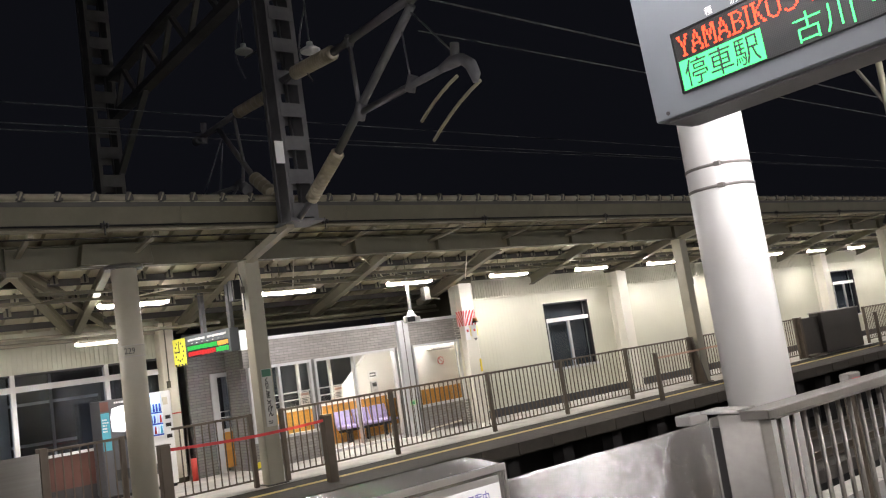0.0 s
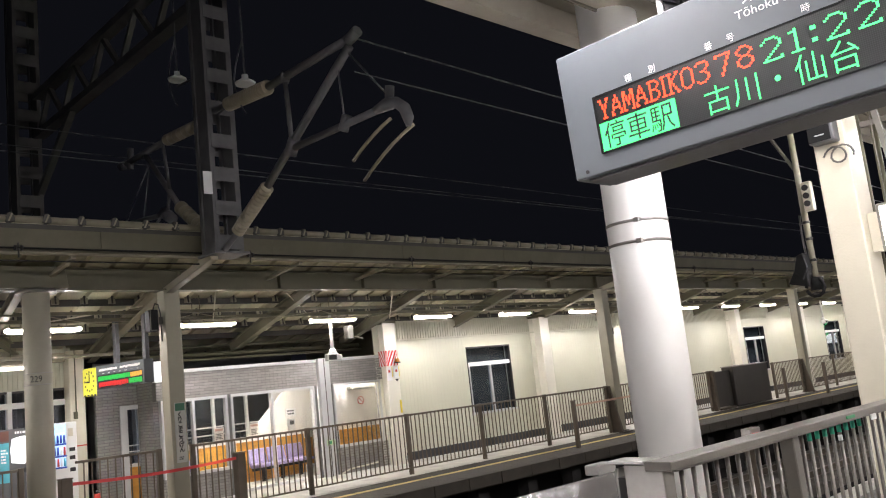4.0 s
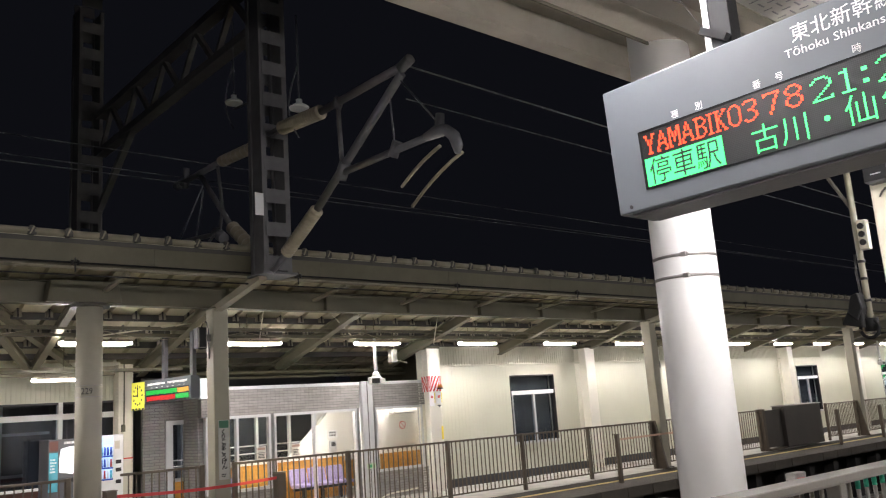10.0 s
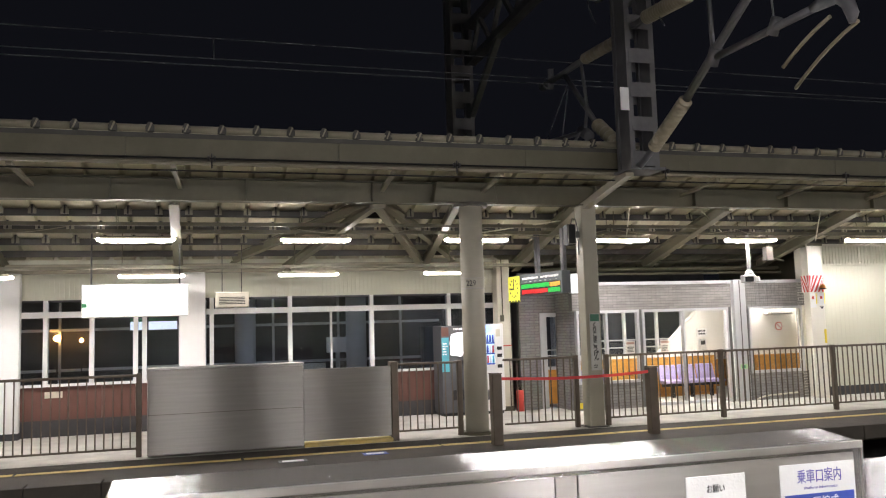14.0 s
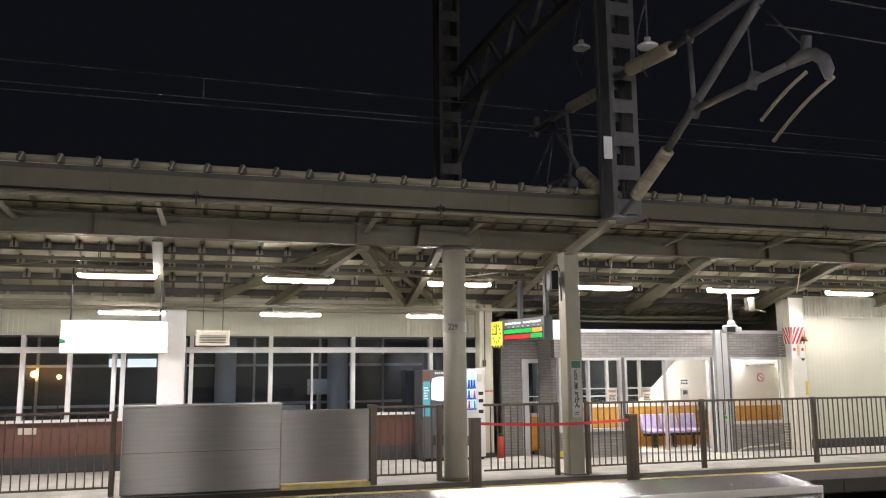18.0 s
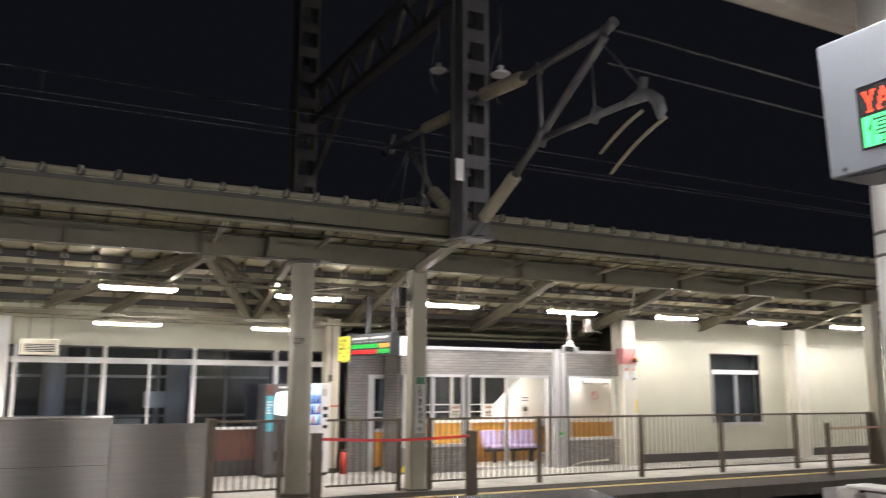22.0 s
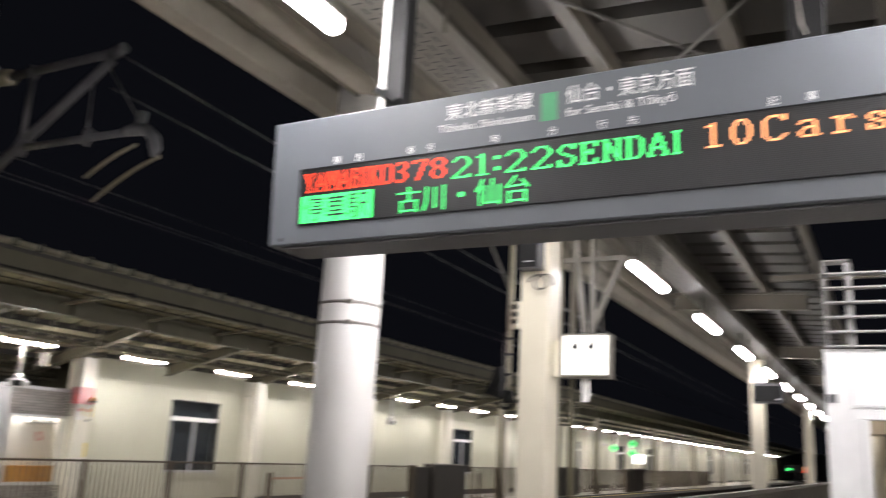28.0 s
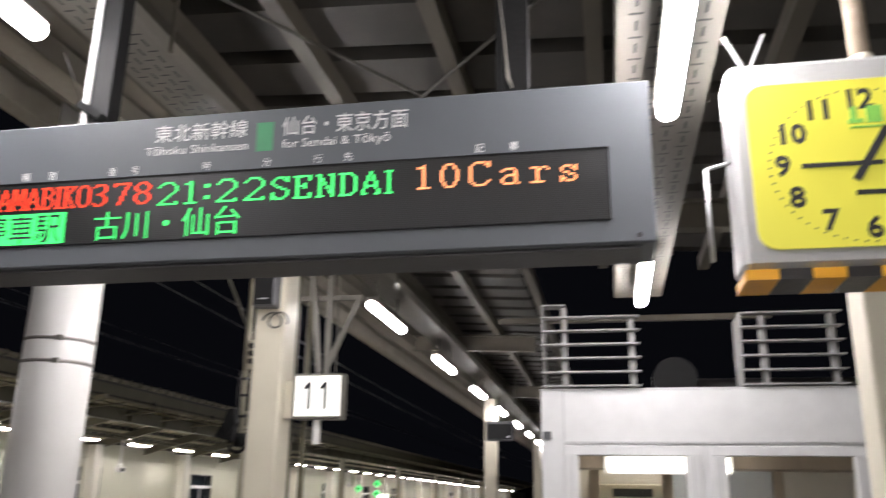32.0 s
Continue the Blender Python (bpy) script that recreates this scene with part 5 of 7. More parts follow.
part("body", B(4.28, 4.69, 18.0, 18.4, F, 1.81), DARKP, t, bevel=0.01)
for x, w, z in ((-1.88, 0.24, 1.91), (-1.355, 0.57, 1.91)):
    t = thing("lit_guide_sign", (x, 18.2, z), "small lit guide sign hanging inside the concourse", "sign", "concourse guide signs")
    part("face", B(x - w / 2, x + w / 2, 18.2, 18.26, z, z + 0.17), VENDW, t)
    part("green_head", B(x - w / 2, x + w / 2, 18.2, 18.26, z + 0.174, z + 0.25), GREEN, t)
    part("case", B(x - w / 2 - 0.02, x + w / 2 + 0.02, 18.26, 18.3, z - 0.02, z + 0.27), DARKP, t)
    part("hanger", C((x, 18.28, z + 0.27), (x, 18.28, 3.3), 0.012, 6), BLACK, t)
for x0, x1 in ((-4.32, -3.80), (-1.0, -0.50)):
    t = thing("concourse_pier", ((x0 + x1) / 2, 16.7, F), "broad white pier between the concourse windows", "pier", "concourse piers", "structure")
    part("shaft", B(x0, x1, 16.62, YC - 0.10, F, 3.0), WHITEP, t, bevel=0.015)
    part("plinth", B(x0 - 0.01, x1 + 0.01, 16.61, YC - 0.10, F, F + 0.12), DGREY, t)
t = thing("corner_pillar", (5.9, 16.5, F), "cream square pillar at the corner of the concourse", "pillar", kind="structure")
part("shaft", B(5.55, 5.85, 16.58, 16.88, F, 3.2), CREAMW, t, bevel=0.012)
part("plinth", B(5.54, 5.86, 16.57, 16.89, F, F + 0.1), CREAM, t)
part("red_label", B(5.62, 5.845, 16.574, 16.579, 1.33, 1.355), REDP, t, "thin red strip")
part("conduit", C((5.66, 16.56, 1.9), (5.66, 16.56, 3.2), 0.012, 6), CREAM, t)
part("conduit_box", B(5.61, 5.68, 16.54, 16.579, 1.86, 2.0), CREAM, t)

# vending machines
t = thing("vending_machine", (4.5, 16.4, F), "dark grey vending machine with white panel and teal label", "vending machine", "vending machines")
part("cabinet", B(4.16, 4.84, 16.22, 16.84, F + 0.06, 1.80), DARKP, t, bevel=0.015)
part("base", B(4.19, 4.81, 16.26, 16.84, F, F + 0.06), BLACK, t)
part("side_label", B(4.17, 4.325, 16.212, 16.22, 0.86, 1.56), TEALP, t, "teal printed label")
part("label_top", B(4.17, 4.325, 16.212, 16.22, 1.59, 1.77), RWALL, t, "brown printed label")
bars("print", t, (4.19, 16.21, 1.42), FACE_TRACK, 5, WHITEC, 0.03, 11, 0.11)
bars("brand_bar", t, (4.43, 16.212, 1.71), FACE_TRACK, 1, WHITEC, 0.04, 4, 0.25)
bm = bmesh.new()
prism(bm, [(4.36, 1.20), (4.58, 1.16), (4.70, 1.32), (4.76, 1.66), (4.52, 1.655), (4.38, 1.62), (4.35, 1.45)], "y", 16.208, 16.22)
part("white_panel", bm, VENDW, t)
part("coin_slot", C((4.60, 16.22, 1.05), (4.60, 16.205, 1.05), 0.045, 14), BLACK, t)
part("tray", B(4.36, 4.72, 16.205, 16.22, 0.28, 0.48), BLACK, t)
t = thing("vending_machine", (5.2, 16.4, F), "white drinks vending machine with a lit blue window of bottles", "vending machine", "vending machines")
part("cabinet", B(4.86, 5.53, 16.22, 16.84, F + 0.06, 1.82), WHITEP, t, bevel=0.015)
part("base", B(4.89, 5.50, 16.26, 16.84, F, F + 0.06), BLACK, t)
vw = part("window_glow", B(4.89, 5.31, 16.21, 16.22, 0.98, 1.79), VENDG, t)
for r, z in enumerate((1.01, 1.22, 1.44)):
    for k in range(7):
        x = 4.925 + k * 0.059
        m = (BLUE, REDP, BLUE, WHITEC, BLUE, TEALP, WHITEC)[(r * 3 + k * 2) % 7]
        part("bottle", C((x, 16.185, z), (x, 16.185, z + 0.15), 0.024, 8, 0.017), m, vw)
    part("shelf", B(4.89, 5.31, 16.165, 16.21, z - 0.035, z - 0.005), BLUE, vw)
part("top_banner", B(4.89, 5.31, 16.19, 16.21, 1.64, 1.785), VENDB, vw, "blue lit banner")
for k in range(3):
    part("banner_print", B(4.94 + 0.12 * k, 5.02 + 0.12 * k, 16.186, 16.19, 1.69, 1.74), WHITEC, vw)
part("window_frame", box(B(4.87, 5.33, 16.16, 16.21, 0.95, 0.975), 4.87, 5.33, 16.16, 16.21, 1.79, 1.815), WHITEP, t)
part("window_stile", B(5.312, 5.335, 16.16, 16.219, 0.976, 1.789), WHITEP, t)
for z in (1.27, 1.12, 0.9):
    part("button_plate", B(5.38, 5.48, 16.205, 16.22, z, z + 0.07), BLACK, t)
part("tray", B(4.94, 5.4, 16.205, 16.22, 0.25, 0.45), DARKP, t)
part("price_label", B(5.36, 5.45, 16.205, 16.22, 1.55, 1.70), CREAMW, t, "pale yellow label")
t = thing("fire_extinguisher", (5.95, 16.4, F), "red fire extinguisher standing beside the pillar", "fire extinguisher")
part("body", C((5.93, 16.4, F), (5.93, 16.4, 0.40), 0.08, 16), REDP, t)
part("neck", C((5.93, 16.4, 0.40), (5.93, 16.4, 0.46), 0.03, 10), BLACK, t)
part("hose", C((5.99, 16.36, 0.15), (5.96, 16.38, 0.42), 0.012, 6), BLACK, t)
t = thing("floor_label", (6.95, 15.6, 0.1), "small yellow and black hazard label low on the wall", "notice")
part("card", prism(bmesh.new(), [(6.92, 0.0), (7.06, 0.0), (7.06, 0.12), (6.98, 0.12)], "y", 15.70, 15.716), YELB, t)
# dark sheet across the passage in place of its shade
structure("passage_dark", B(5.86, 6.2, 17.5, 17.598, F, 3.2), DGREY, "dark sheet standing for the shade in the passage beside the pillar")

# signs and devices under the far canopy
t = thing("station_name_lightbox", (-1.68, 15.0, 2.1), "bright white station name light box hung under the canopy", "lit sign")
part("face", B(-2.52, -0.83, 14.985, 15.0, 2.14, 2.65), LBOX, t)
part("case", B(-2.55, -0.80, 15.0, 15.16, 2.11, 2.68), WHITEF, t, bevel=0.01)
part("green_band", B(-2.54, -2.45, 14.98, 14.985, 2.28, 2.36), GREEN, t)
for x in (-2.4, -0.95):
    part("hanger", C((x, 15.08, 2.68), (x, 15.08, 3.7), 0.015, 8), BLACK, t)
t = thing("heater_box", (-0.03, 15.9, 2.4), "cream wall heater with a slatted grille hung on wires", "heater")
part("case", B(-0.33, 0.29, 15.86, 16.02, 2.27, 2.56), CREAMW, t, bevel=0.015)
for i in range(5):
    part("slat", B(-0.26, 0.22, 15.85, 15.86, 2.33 + 0.03 * i, 2.345 + 0.03 * i), BLACK, t)
for x in (-0.2, 0.16):
    part("wire", C((x, 15.95, 2.56), (x, 15.95, 3.55), 0.008, 6), BLACK, t)

CX, CY = Vector((6.0, 14.2)), Vector((5.63, 16.1))
d2 = (CY - CX).normalized()


def board_box(bm, a, b, z0, z1, y0, y1):
    """A box along the hanging board's line, from a to b metres from its right-hand end."""
    m = Matrix.Translation((CX.x, CX.y, 0)) @ Matrix.Rotation(math.atan2(d2.y, d2.x), 4, "Z")
    s = box(bmesh.new(), a, b, y0 - 0.11, y1 - 0.11, z0, z1)
    s.transform(m)
    me = bpy.data.meshes.new("tmp")
    s.to_mesh(me)
    s.free()
    bm.from_mesh(me)
    bpy.data.meshes.remove(me)
    return bm


t = thing("departure_board", (5.85, 15.1, 2.3), "grey hanging departure board with lit rows and yellow clock", "departure board")
part("case", board_box(bmesh.new(), 0.0, 1.93, 2.36, 2.79, -0.1, 0.1), GREYB, t, bevel=0.008)
pan = part("panel", board_box(bmesh.new(), 0.05, 1.44, 2.375, 2.615, 0.1, 0.106), LEDP, t)
cc = part("clock_case", board_box(bmesh.new(), 1.49, 1.92, 2.25, 2.78, 0.1, 0.112), CLOCKF, t, "lit yellow clock")
for k in range(12):
    q = math.radians(30 * k)
    u, v = 1.705 - 0.15 * math.sin(q), 2.53 + 0.18 * math.cos(q)
    part("hour_mark", board_box(bmesh.new(), u - 0.014, u + 0.014, v - 0.018, v + 0.018, 0.112, 0.115), BLACK, cc)
part("clock_hand", board_box(bmesh.new(), 1.69, 1.715, 2.50, 2.69, 0.116, 0.119), BLACK, cc)
part("clock_hand", board_box(bmesh.new(), 1.69, 1.82, 2.51, 2.535, 0.119, 0.122), BLACK, cc)
for k in range(4):
    part("hazard_mark", board_box(bmesh.new(), 1.50 + 0.11 * k, 1.56 + 0.11 * k, 2.25, 2.285, 0.113, 0.117), BLACK, cc)
rnd = random.Random(8)
for nm, m, spans, z, h, keep in (("title_bar", WHITEC, ((0.10, 0.72), (0.80, 1.40)), 2.685, 0.05, t), ("head_mark", WHITEC, ((0.15, 1.38),), 2.632, 0.018, t), ("amber_bar", AMBER2, ((0.06, 0.40),), 2.505, 0.09, pan), ("green_bar", GREEN2, ((0.42, 1.42),), 2.505, 0.09, pan), ("low_green_bar", GREEN2, ((0.06, 0.46),), 2.39, 0.095, pan), ("red_bar", RED2, ((0.48, 1.42),), 2.39, 0.095, pan)):
    for a, b in spans:
        x = a
        while x < b - 0.02:
            w = rnd.uniform(0.055, 0.085)
            part(nm, board_box(bmesh.new(), x, min(b, x + w), z + rnd.uniform(0, 0.012), z + h - rnd.uniform(0, 0.008), 0.107, 0.109), m, keep)
            x += w + (0.006 if nm != "head_mark" else 0.11)
for a in (0.06, 0.96):
    part("hanger", board_box(bmesh.new(), a - 0.045, a + 0.045, 2.79, 3.75, -0.04, 0.04), DARKP, t)
t = thing("white_sign_box", (6.15, 14.4, 2.45), "small lit white sign box beside the column", "sign")
part("case", B(6.26, 6.56, 14.36, 14.45, 2.35, 2.735), WHITEC, t, bevel=0.01)
part("face", B(6.27, 6.55, 14.35, 14.36, 2.36, 2.725), VENDW, t, "lit white face")
part("hanger", C((6.41, 14.4, 2.735), (6.51, 14.4, 3.6), 0.012, 6), CREAM, t)


def cctv(x, group):
    t = thing("surveillance_camera", (x, 14.66, 2.6), "white surveillance camera on a drop pole under the canopy", "camera", group)
    part("pole", C((x, 14.66, 2.78), (x, 14.66, 3.54), 0.045, 12, 0.03), WHITEP, t)
    part("flare", C((x, 14.66, 2.66), (x, 14.66, 2.79), 0.12, 14, 0.05), WHITEP, t)
    body = part("body", B(x - 0.27, x + 0.05, 14.48, 14.62, 2.51, 2.67), WHITEP, t, bevel=0.02)
    part("body_rear", B(x - 0.02, x + 0.27, 14.66, 14.8, 2.53, 2.65), WHITEP, t, bevel=0.02)
    part("lens", B(x - 0.24, x - 0.04, 14.468, 14.48, 2.53, 2.64), BLACK, body)
    return t


k = cctv(10.52, "surveillance cameras")
for x in (24.9, 37.2, 49.5):
    copy_thing(k, pose(x, 14.66, 2.6))
t = thing("junction_box", (11.35, 14.9, 3.1), "grey electrical box hung under the canopy", "electrical box")
part("case", B(11.13, 11.30, 14.85, 15.0, 3.0, 3.3), PURLIN, t, bevel=0.01)
part("hanger", C((11.22, 14.92, 3.3), (11.22, 14.92, 3.75), 0.015, 8), CREAM, t)
part("pipe", C((11.30, 14.92, 3.05), (11.6, 14.92, 3.0), 0.02, 8), CREAM, t)
t = thing("spot_camera", (19.7, 13.9, 2.75), "small dark dome camera on the far column", "camera")
part("arm", C((18.98, 13.3, 3.0), (19.6, 13.6, 2.8), 0.02, 8), CREAM, t)
part("body", C((19.55, 13.6, 2.62), (19.55, 13.6, 2.8), 0.09, 14), BLACK, t)


# ---- masts and overhead line ----
def lattice_mast(x, y, w, d, z0, z1, step, label, paint):
    t = thing("line_mast", (x, y, z0), label, "mast", "overhead line masts")
    for sx in (-1, 1):
        for sy in (-1, 1):
            part("leg", B(x + sx * w / 2 - 0.045, x + sx * w / 2 + 0.045, y + sy * d / 2 - 0.045, y + sy * d / 2 + 0.045, z0, z1), paint, t)
    for sx in (-1, 1):
        part("channel_web", B(x + sx * w / 2 - 0.02, x + sx * w / 2 + 0.02, y - d / 2 + 0.046, y + d / 2 - 0.046, z0, z1), paint, t)
    first = {}
    n = int((z1 - z0) / step)
    for i in range(n + 1):
        z = z0 + 0.04 + i * step
        for key, a in (("batten", (x - w / 2, x + w / 2, y - d / 2 - 0.055, y - d / 2 - 0.046)), ("batten_rear", (x - w / 2, x + w / 2, y + d / 2 + 0.046, y + d / 2 + 0.055))):
            if key not in first:
                first[key] = part(key, B(*a, z, z + step * 0.42), paint, t)
                first[key + "z"] = z
            else:
                again(first[key], (0, 0, z - first[key + "z"]))
    return t


m = lattice_mast(6.22, 11.5, 0.42, 0.36, 4.2, 10.6, 0.56, "dark galvanised lattice mast of the overhead line on the canopy edge", MAST)
part("number_plate", B(5.81, 5.96, 11.235, 11.25, 5.12, 5.49), WHITEC, m, "blank white plate")
part("foot", B(5.92, 6.54, 11.22, 11.78, 4.17, 4.21), MAST, m)
lattice_mast(5.95, 20.0, 0.5, 0.5, -1.6, 12.4, 0.7, "dim lattice mast of the overhead line behind the station building", GANT)

g = thing("gantry_truss", (6.2, 15.8, 8.4), "dim steel truss beam spanning between the masts", "truss")
part("lower_chord", B(6.08, 6.32, 11.7, 19.75, 8.55, 8.71), GANT, g)
part("upper_chord", B(6.08, 6.32, 11.7, 19.75, 9.52, 9.68), GANT, g)
for i in range(5):
    y = 11.8 + 1.58 * i
    part("web", beam(bmesh.new(), (6.2, y + 0.05, 8.69), (6.2, y + 0.79, 9.54), 0.1, 0.1), GANT, g)
    part("web", beam(bmesh.new(), (6.2, y + 0.82, 9.54), (6.2, y + 1.54, 8.69), 0.1, 0.1), GANT, g)
bm = bmesh.new()
beam(bm, (6.2, 19.8, 7.2), (6.2, 17.6, 8.6), 0.14, 0.14)
part("knee_brace", bm, GANT, g)


def insulator(name, p, q, parent, r=0.11, n=9):
    p, q = Vector(p), Vector(q)
    pts, rs = [p], [r * 0.55]
    for i in range(n):
        for u, k in ((0.06, 0.72), (0.35, 1.0), (0.65, 1.0), (0.94, 0.72)):
            pts.append(p.lerp(q, (i + u) / n))
            rs.append(r * k)
    return part(name, tube(bmesh.new(), pts + [q], rs + [r * 0.55], 16), INSUL, parent, "ribbed cream porcelain")


XM = 6.1
can = thing("cantilever", (XM, 11.2, 5.4), "galvanised tube cantilever with ribbed cream insulators on the mast", "cantilever")
insulator("insulator", (XM, 10.83, 6.50), (XM, 9.64, 6.39), can, 0.115, 17)
insulator("insulator", (XM, 10.82, 4.42), (XM, 9.86, 4.92), can, 0.105, 14)
for nm, a, b, r in (("top_tube", (XM, 9.7, 6.395), (XM, 7.55, 6.38), 0.06), ("stay_tube", (XM, 9.92, 4.89), (XM, 7.66, 6.28), 0.06), ("strut_tube", (XM, 9.2, 6.37), (XM, 9.15, 5.34), 0.035), ("register_tube", (XM, 9.2, 5.3), (XM, 7.04, 5.25), 0.05), ("drop_wire", (XM, 7.95, 6.1), (XM, 7.9, 5.28), 0.012), ("tie_wire", (XM, 7.7, 6.2), (XM, 6.95, 5.32), 0.012), ("stub", (XM, 11.3, 6.54), (XM, 10.8, 6.5), 0.05), ("stub", (XM, 11.3, 4.2), (XM, 10.8, 4.42), 0.05), ("end_clamp", (XM, 7.68, 6.36), (XM, 7.46, 6.42), 0.075), ("mid_clamp", (XM, 9.22, 5.22), (XM, 9.08, 5.42), 0.09), ("upper_clamp", (XM, 9.24, 6.33), (XM, 9.14, 6.44), 0.08), ("tie_clamp", (XM, 7.96, 5.2), (XM, 7.84, 5.38), 0.07)):
    part(nm, C(a, b, r, 12), TUBEG, can)
part("knuckle", tube(bmesh.new(), [(XM, 7.25, 5.26), (XM, 7.02, 5.27), (XM, 6.86, 5.24), (XM, 6.72, 5.12), (XM, 6.67, 4.98), (XM, 6.68, 4.88)], [0.055, 0.085, 0.07, 0.075, 0.07, 0.035], 12), TUBEG, can)
part("knuckle_bolt", C((XM, 7.0, 5.2), (XM, 6.95, 5.48), 0.06, 10), TUBEG, can)
for dx, y0, z0, y1, z1 in ((-0.10, 6.88, 5.02, 7.68, 4.70), (0.12, 6.72, 4.93, 7.76, 4.48)):
    part("steady_arm", tube(bmesh.new(), [(XM + dx, y0 + (y1 - y0) * u, z0 + (z1 - z0) * (0.55 * u + 0.45 * u * u)) for u in (0, 0.2, 0.4, 0.6, 0.8, 1.0)], 0.022, 8), MIDC, can)
can = thing("cantilever", (XM, 11.9, 5.4), "rear tube cantilever with smooth cream insulators on the mast", "cantilever")
insulator("insulator", (XM, 11.80, 6.46), (XM, 13.03, 6.54), can, 0.105, 7)
insulator("insulator", (XM, 11.84, 4.66), (XM, 12.66, 5.26), can, 0.12, 6)
for nm, a, b, r in (("top_tube", (XM, 13.0, 6.54), (XM, 14.85, 6.57), 0.06), ("stay_tube", (XM, 12.62, 5.22), (XM, 13.86, 6.5), 0.05), ("strut_tube", (XM, 13.15, 6.5), (XM, 12.98, 5.62), 0.032), ("lower_tube", (XM, 13.0, 5.22), (XM, 14.96, 5.42), 0.045), ("tie_wire", (XM, 13.75, 6.2), (XM, 14.1, 5.33), 0.012), ("tie_wire", (XM, 13.75, 6.3), (XM, 14.9, 5.4), 0.012), ("end_knob", (XM, 14.55, 6.42), (XM, 14.5, 6.82), 0.06), ("end_clamp", (XM, 14.7, 6.56), (XM, 14.95, 6.57), 0.085), ("drop_link", (XM, 13.0, 5.62), (XM, 13.12, 5.2), 0.03), ("knuckle", (XM, 13.25, 5.28), (XM, 12.95, 5.1), 0.1)):
    part(nm, C(a, b, r, 12), TUBEG, can)
for dx, y0, z0, y1, z1 in ((-0.1, 13.1, 5.2, 14.3, 4.72), (0.1, 13.0, 5.05, 13.95, 4.5)):
    part("steady_arm", C((XM + dx, y0, z0), (XM + dx, y1, z1), 0.024, 8), TUBEG, can)
for y, z, x in ((12.46, 7.47, 6.1), (10.27, 6.64, 6.1)):
    t = thing("hanging_insulator", (x, y, z), "white disc insulator hanging on a looped wire by the mast", "insulator", "disc insulators")
    part("disc", tube(bmesh.new(), [(x, y, z), (x, y, z + 0.03), (x, y, z + 0.07), (x, y, z + 0.10), (x, y, z + 0.16)], [0.15, 0.16, 0.10, 0.05, 0.05], 18), WHITEC, t)
    part("stem", C((x, y, z + 0.14), (x, y, z + 1.6), 0.014, 6), WIRE, t)
    part("loop", tube(bmesh.new(), [(x, y + 0.32 * math.sin(u * 3.0), z + 0.75 - 1.2 * u) for u in (0, 0.15, 0.3, 0.45, 0.6, 0.75, 0.9, 1.0)], 0.013, 6), WIRE, t)
    part("bracket", C((x, y, z - 0.1), (x, 11.4 + (y - 11.5) * 0.2, z - 0.2), 0.02, 6), TUBEG, t)


def wire(name, label, a, b, sag, r=0.010, n=24):
    t = thing(name, a, label, "overhead wire", "overhead wires")
    a, b = Vector(a), Vector(b)
    part("strand", tube(bmesh.new(), [a.lerp(b, i / n) - Vector((0, 0, 4 * sag * (i / n) * (1 - i / n))) for i in range(n + 1)], r, 6), WIRE, t)
    return t


w = wire("feeder_wire", "thin feeder wire running high along the platform", (-24.9, 14.9, 7.2), (109.9, 14.9, 7.0), 0.05)
part("spacer", C((-0.355, 14.9, 7.13), (-0.355, 14.66, 6.66), 0.014, 6), WIRE, w)
wire("feeder_wire", "thin feeder wire running high along the platform", (-24.9, 14.65, 6.68), (109.9, 14.65, 6.70), 0.02)
wire("feeder_wire", "thin feeder wire running high along the platform", (-24.9, 14.55, 6.45), (109.9, 14.55, 6.95), 0.05)
wire("messenger_wire", "messenger wire of the overhead line above the track", (XM, 7.6, 6.38), (109.9, 7.6, 6.4), 0.75, 0.012)
wire("auxiliary_wire", "auxiliary wire of the overhead line above the track", (XM, 7.6, 5.9), (109.9, 7.6, 5.6), 0.55, 0.009)


# ---- near canopy ----
LIFT[0] = 0.045
def near_roof(y):
    return 4.62 + 0.05 * (y - 3.2)


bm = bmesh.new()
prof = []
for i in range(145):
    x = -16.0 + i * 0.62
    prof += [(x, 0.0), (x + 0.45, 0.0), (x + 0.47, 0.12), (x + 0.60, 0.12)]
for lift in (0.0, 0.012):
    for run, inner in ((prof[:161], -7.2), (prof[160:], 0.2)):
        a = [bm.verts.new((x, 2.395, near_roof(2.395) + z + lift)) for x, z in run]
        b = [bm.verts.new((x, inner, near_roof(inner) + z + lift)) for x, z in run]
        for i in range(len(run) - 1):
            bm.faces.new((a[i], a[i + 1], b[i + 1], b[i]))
tagged(part("ceiling_near_canopy", bm, NDECK), "grimy ribbed metal canopy roof over the near platform, colour darkened for shade", kind="structure")
t = thing("near_gutter", (10, 3.05, 4.3), "deep cream steel gutter along the near canopy edge", "gutter", kind="structure")
part("bottom_flange", B(-16, 90, 4.20, 4.40, 5.04, 5.07), NFASC, t)
part("fascia_web", B(-16, 90, 4.27, 4.30, 5.07, 5.62), NFASC, t)
part("inner_lip", B(-16, 90, 3.98, 4.27, 5.34, 5.37), NFASC, t)
structure("eave_soffit", B(-16, 72, 2.46, 3.45, 4.855, 4.875), NFASC, "plain cream soffit sheet along the near canopy edge")
# dark colour of the upstand stands for the shadowed gap behind the gutter
structure("eave_upstand", B(-16, 72, 3.452, 3.47, 4.83, 5.45), NCREAM, "dusty cream upstand behind the near gutter, colour darkened for shade")
structure("wall_clerestory", B(-16, 72, 2.40, 2.458, 4.52, 4.875), NCREAM, "dusty cream sheet between the deck edge and the soffit, colour darkened for shade")
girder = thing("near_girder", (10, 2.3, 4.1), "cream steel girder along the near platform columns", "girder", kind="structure")
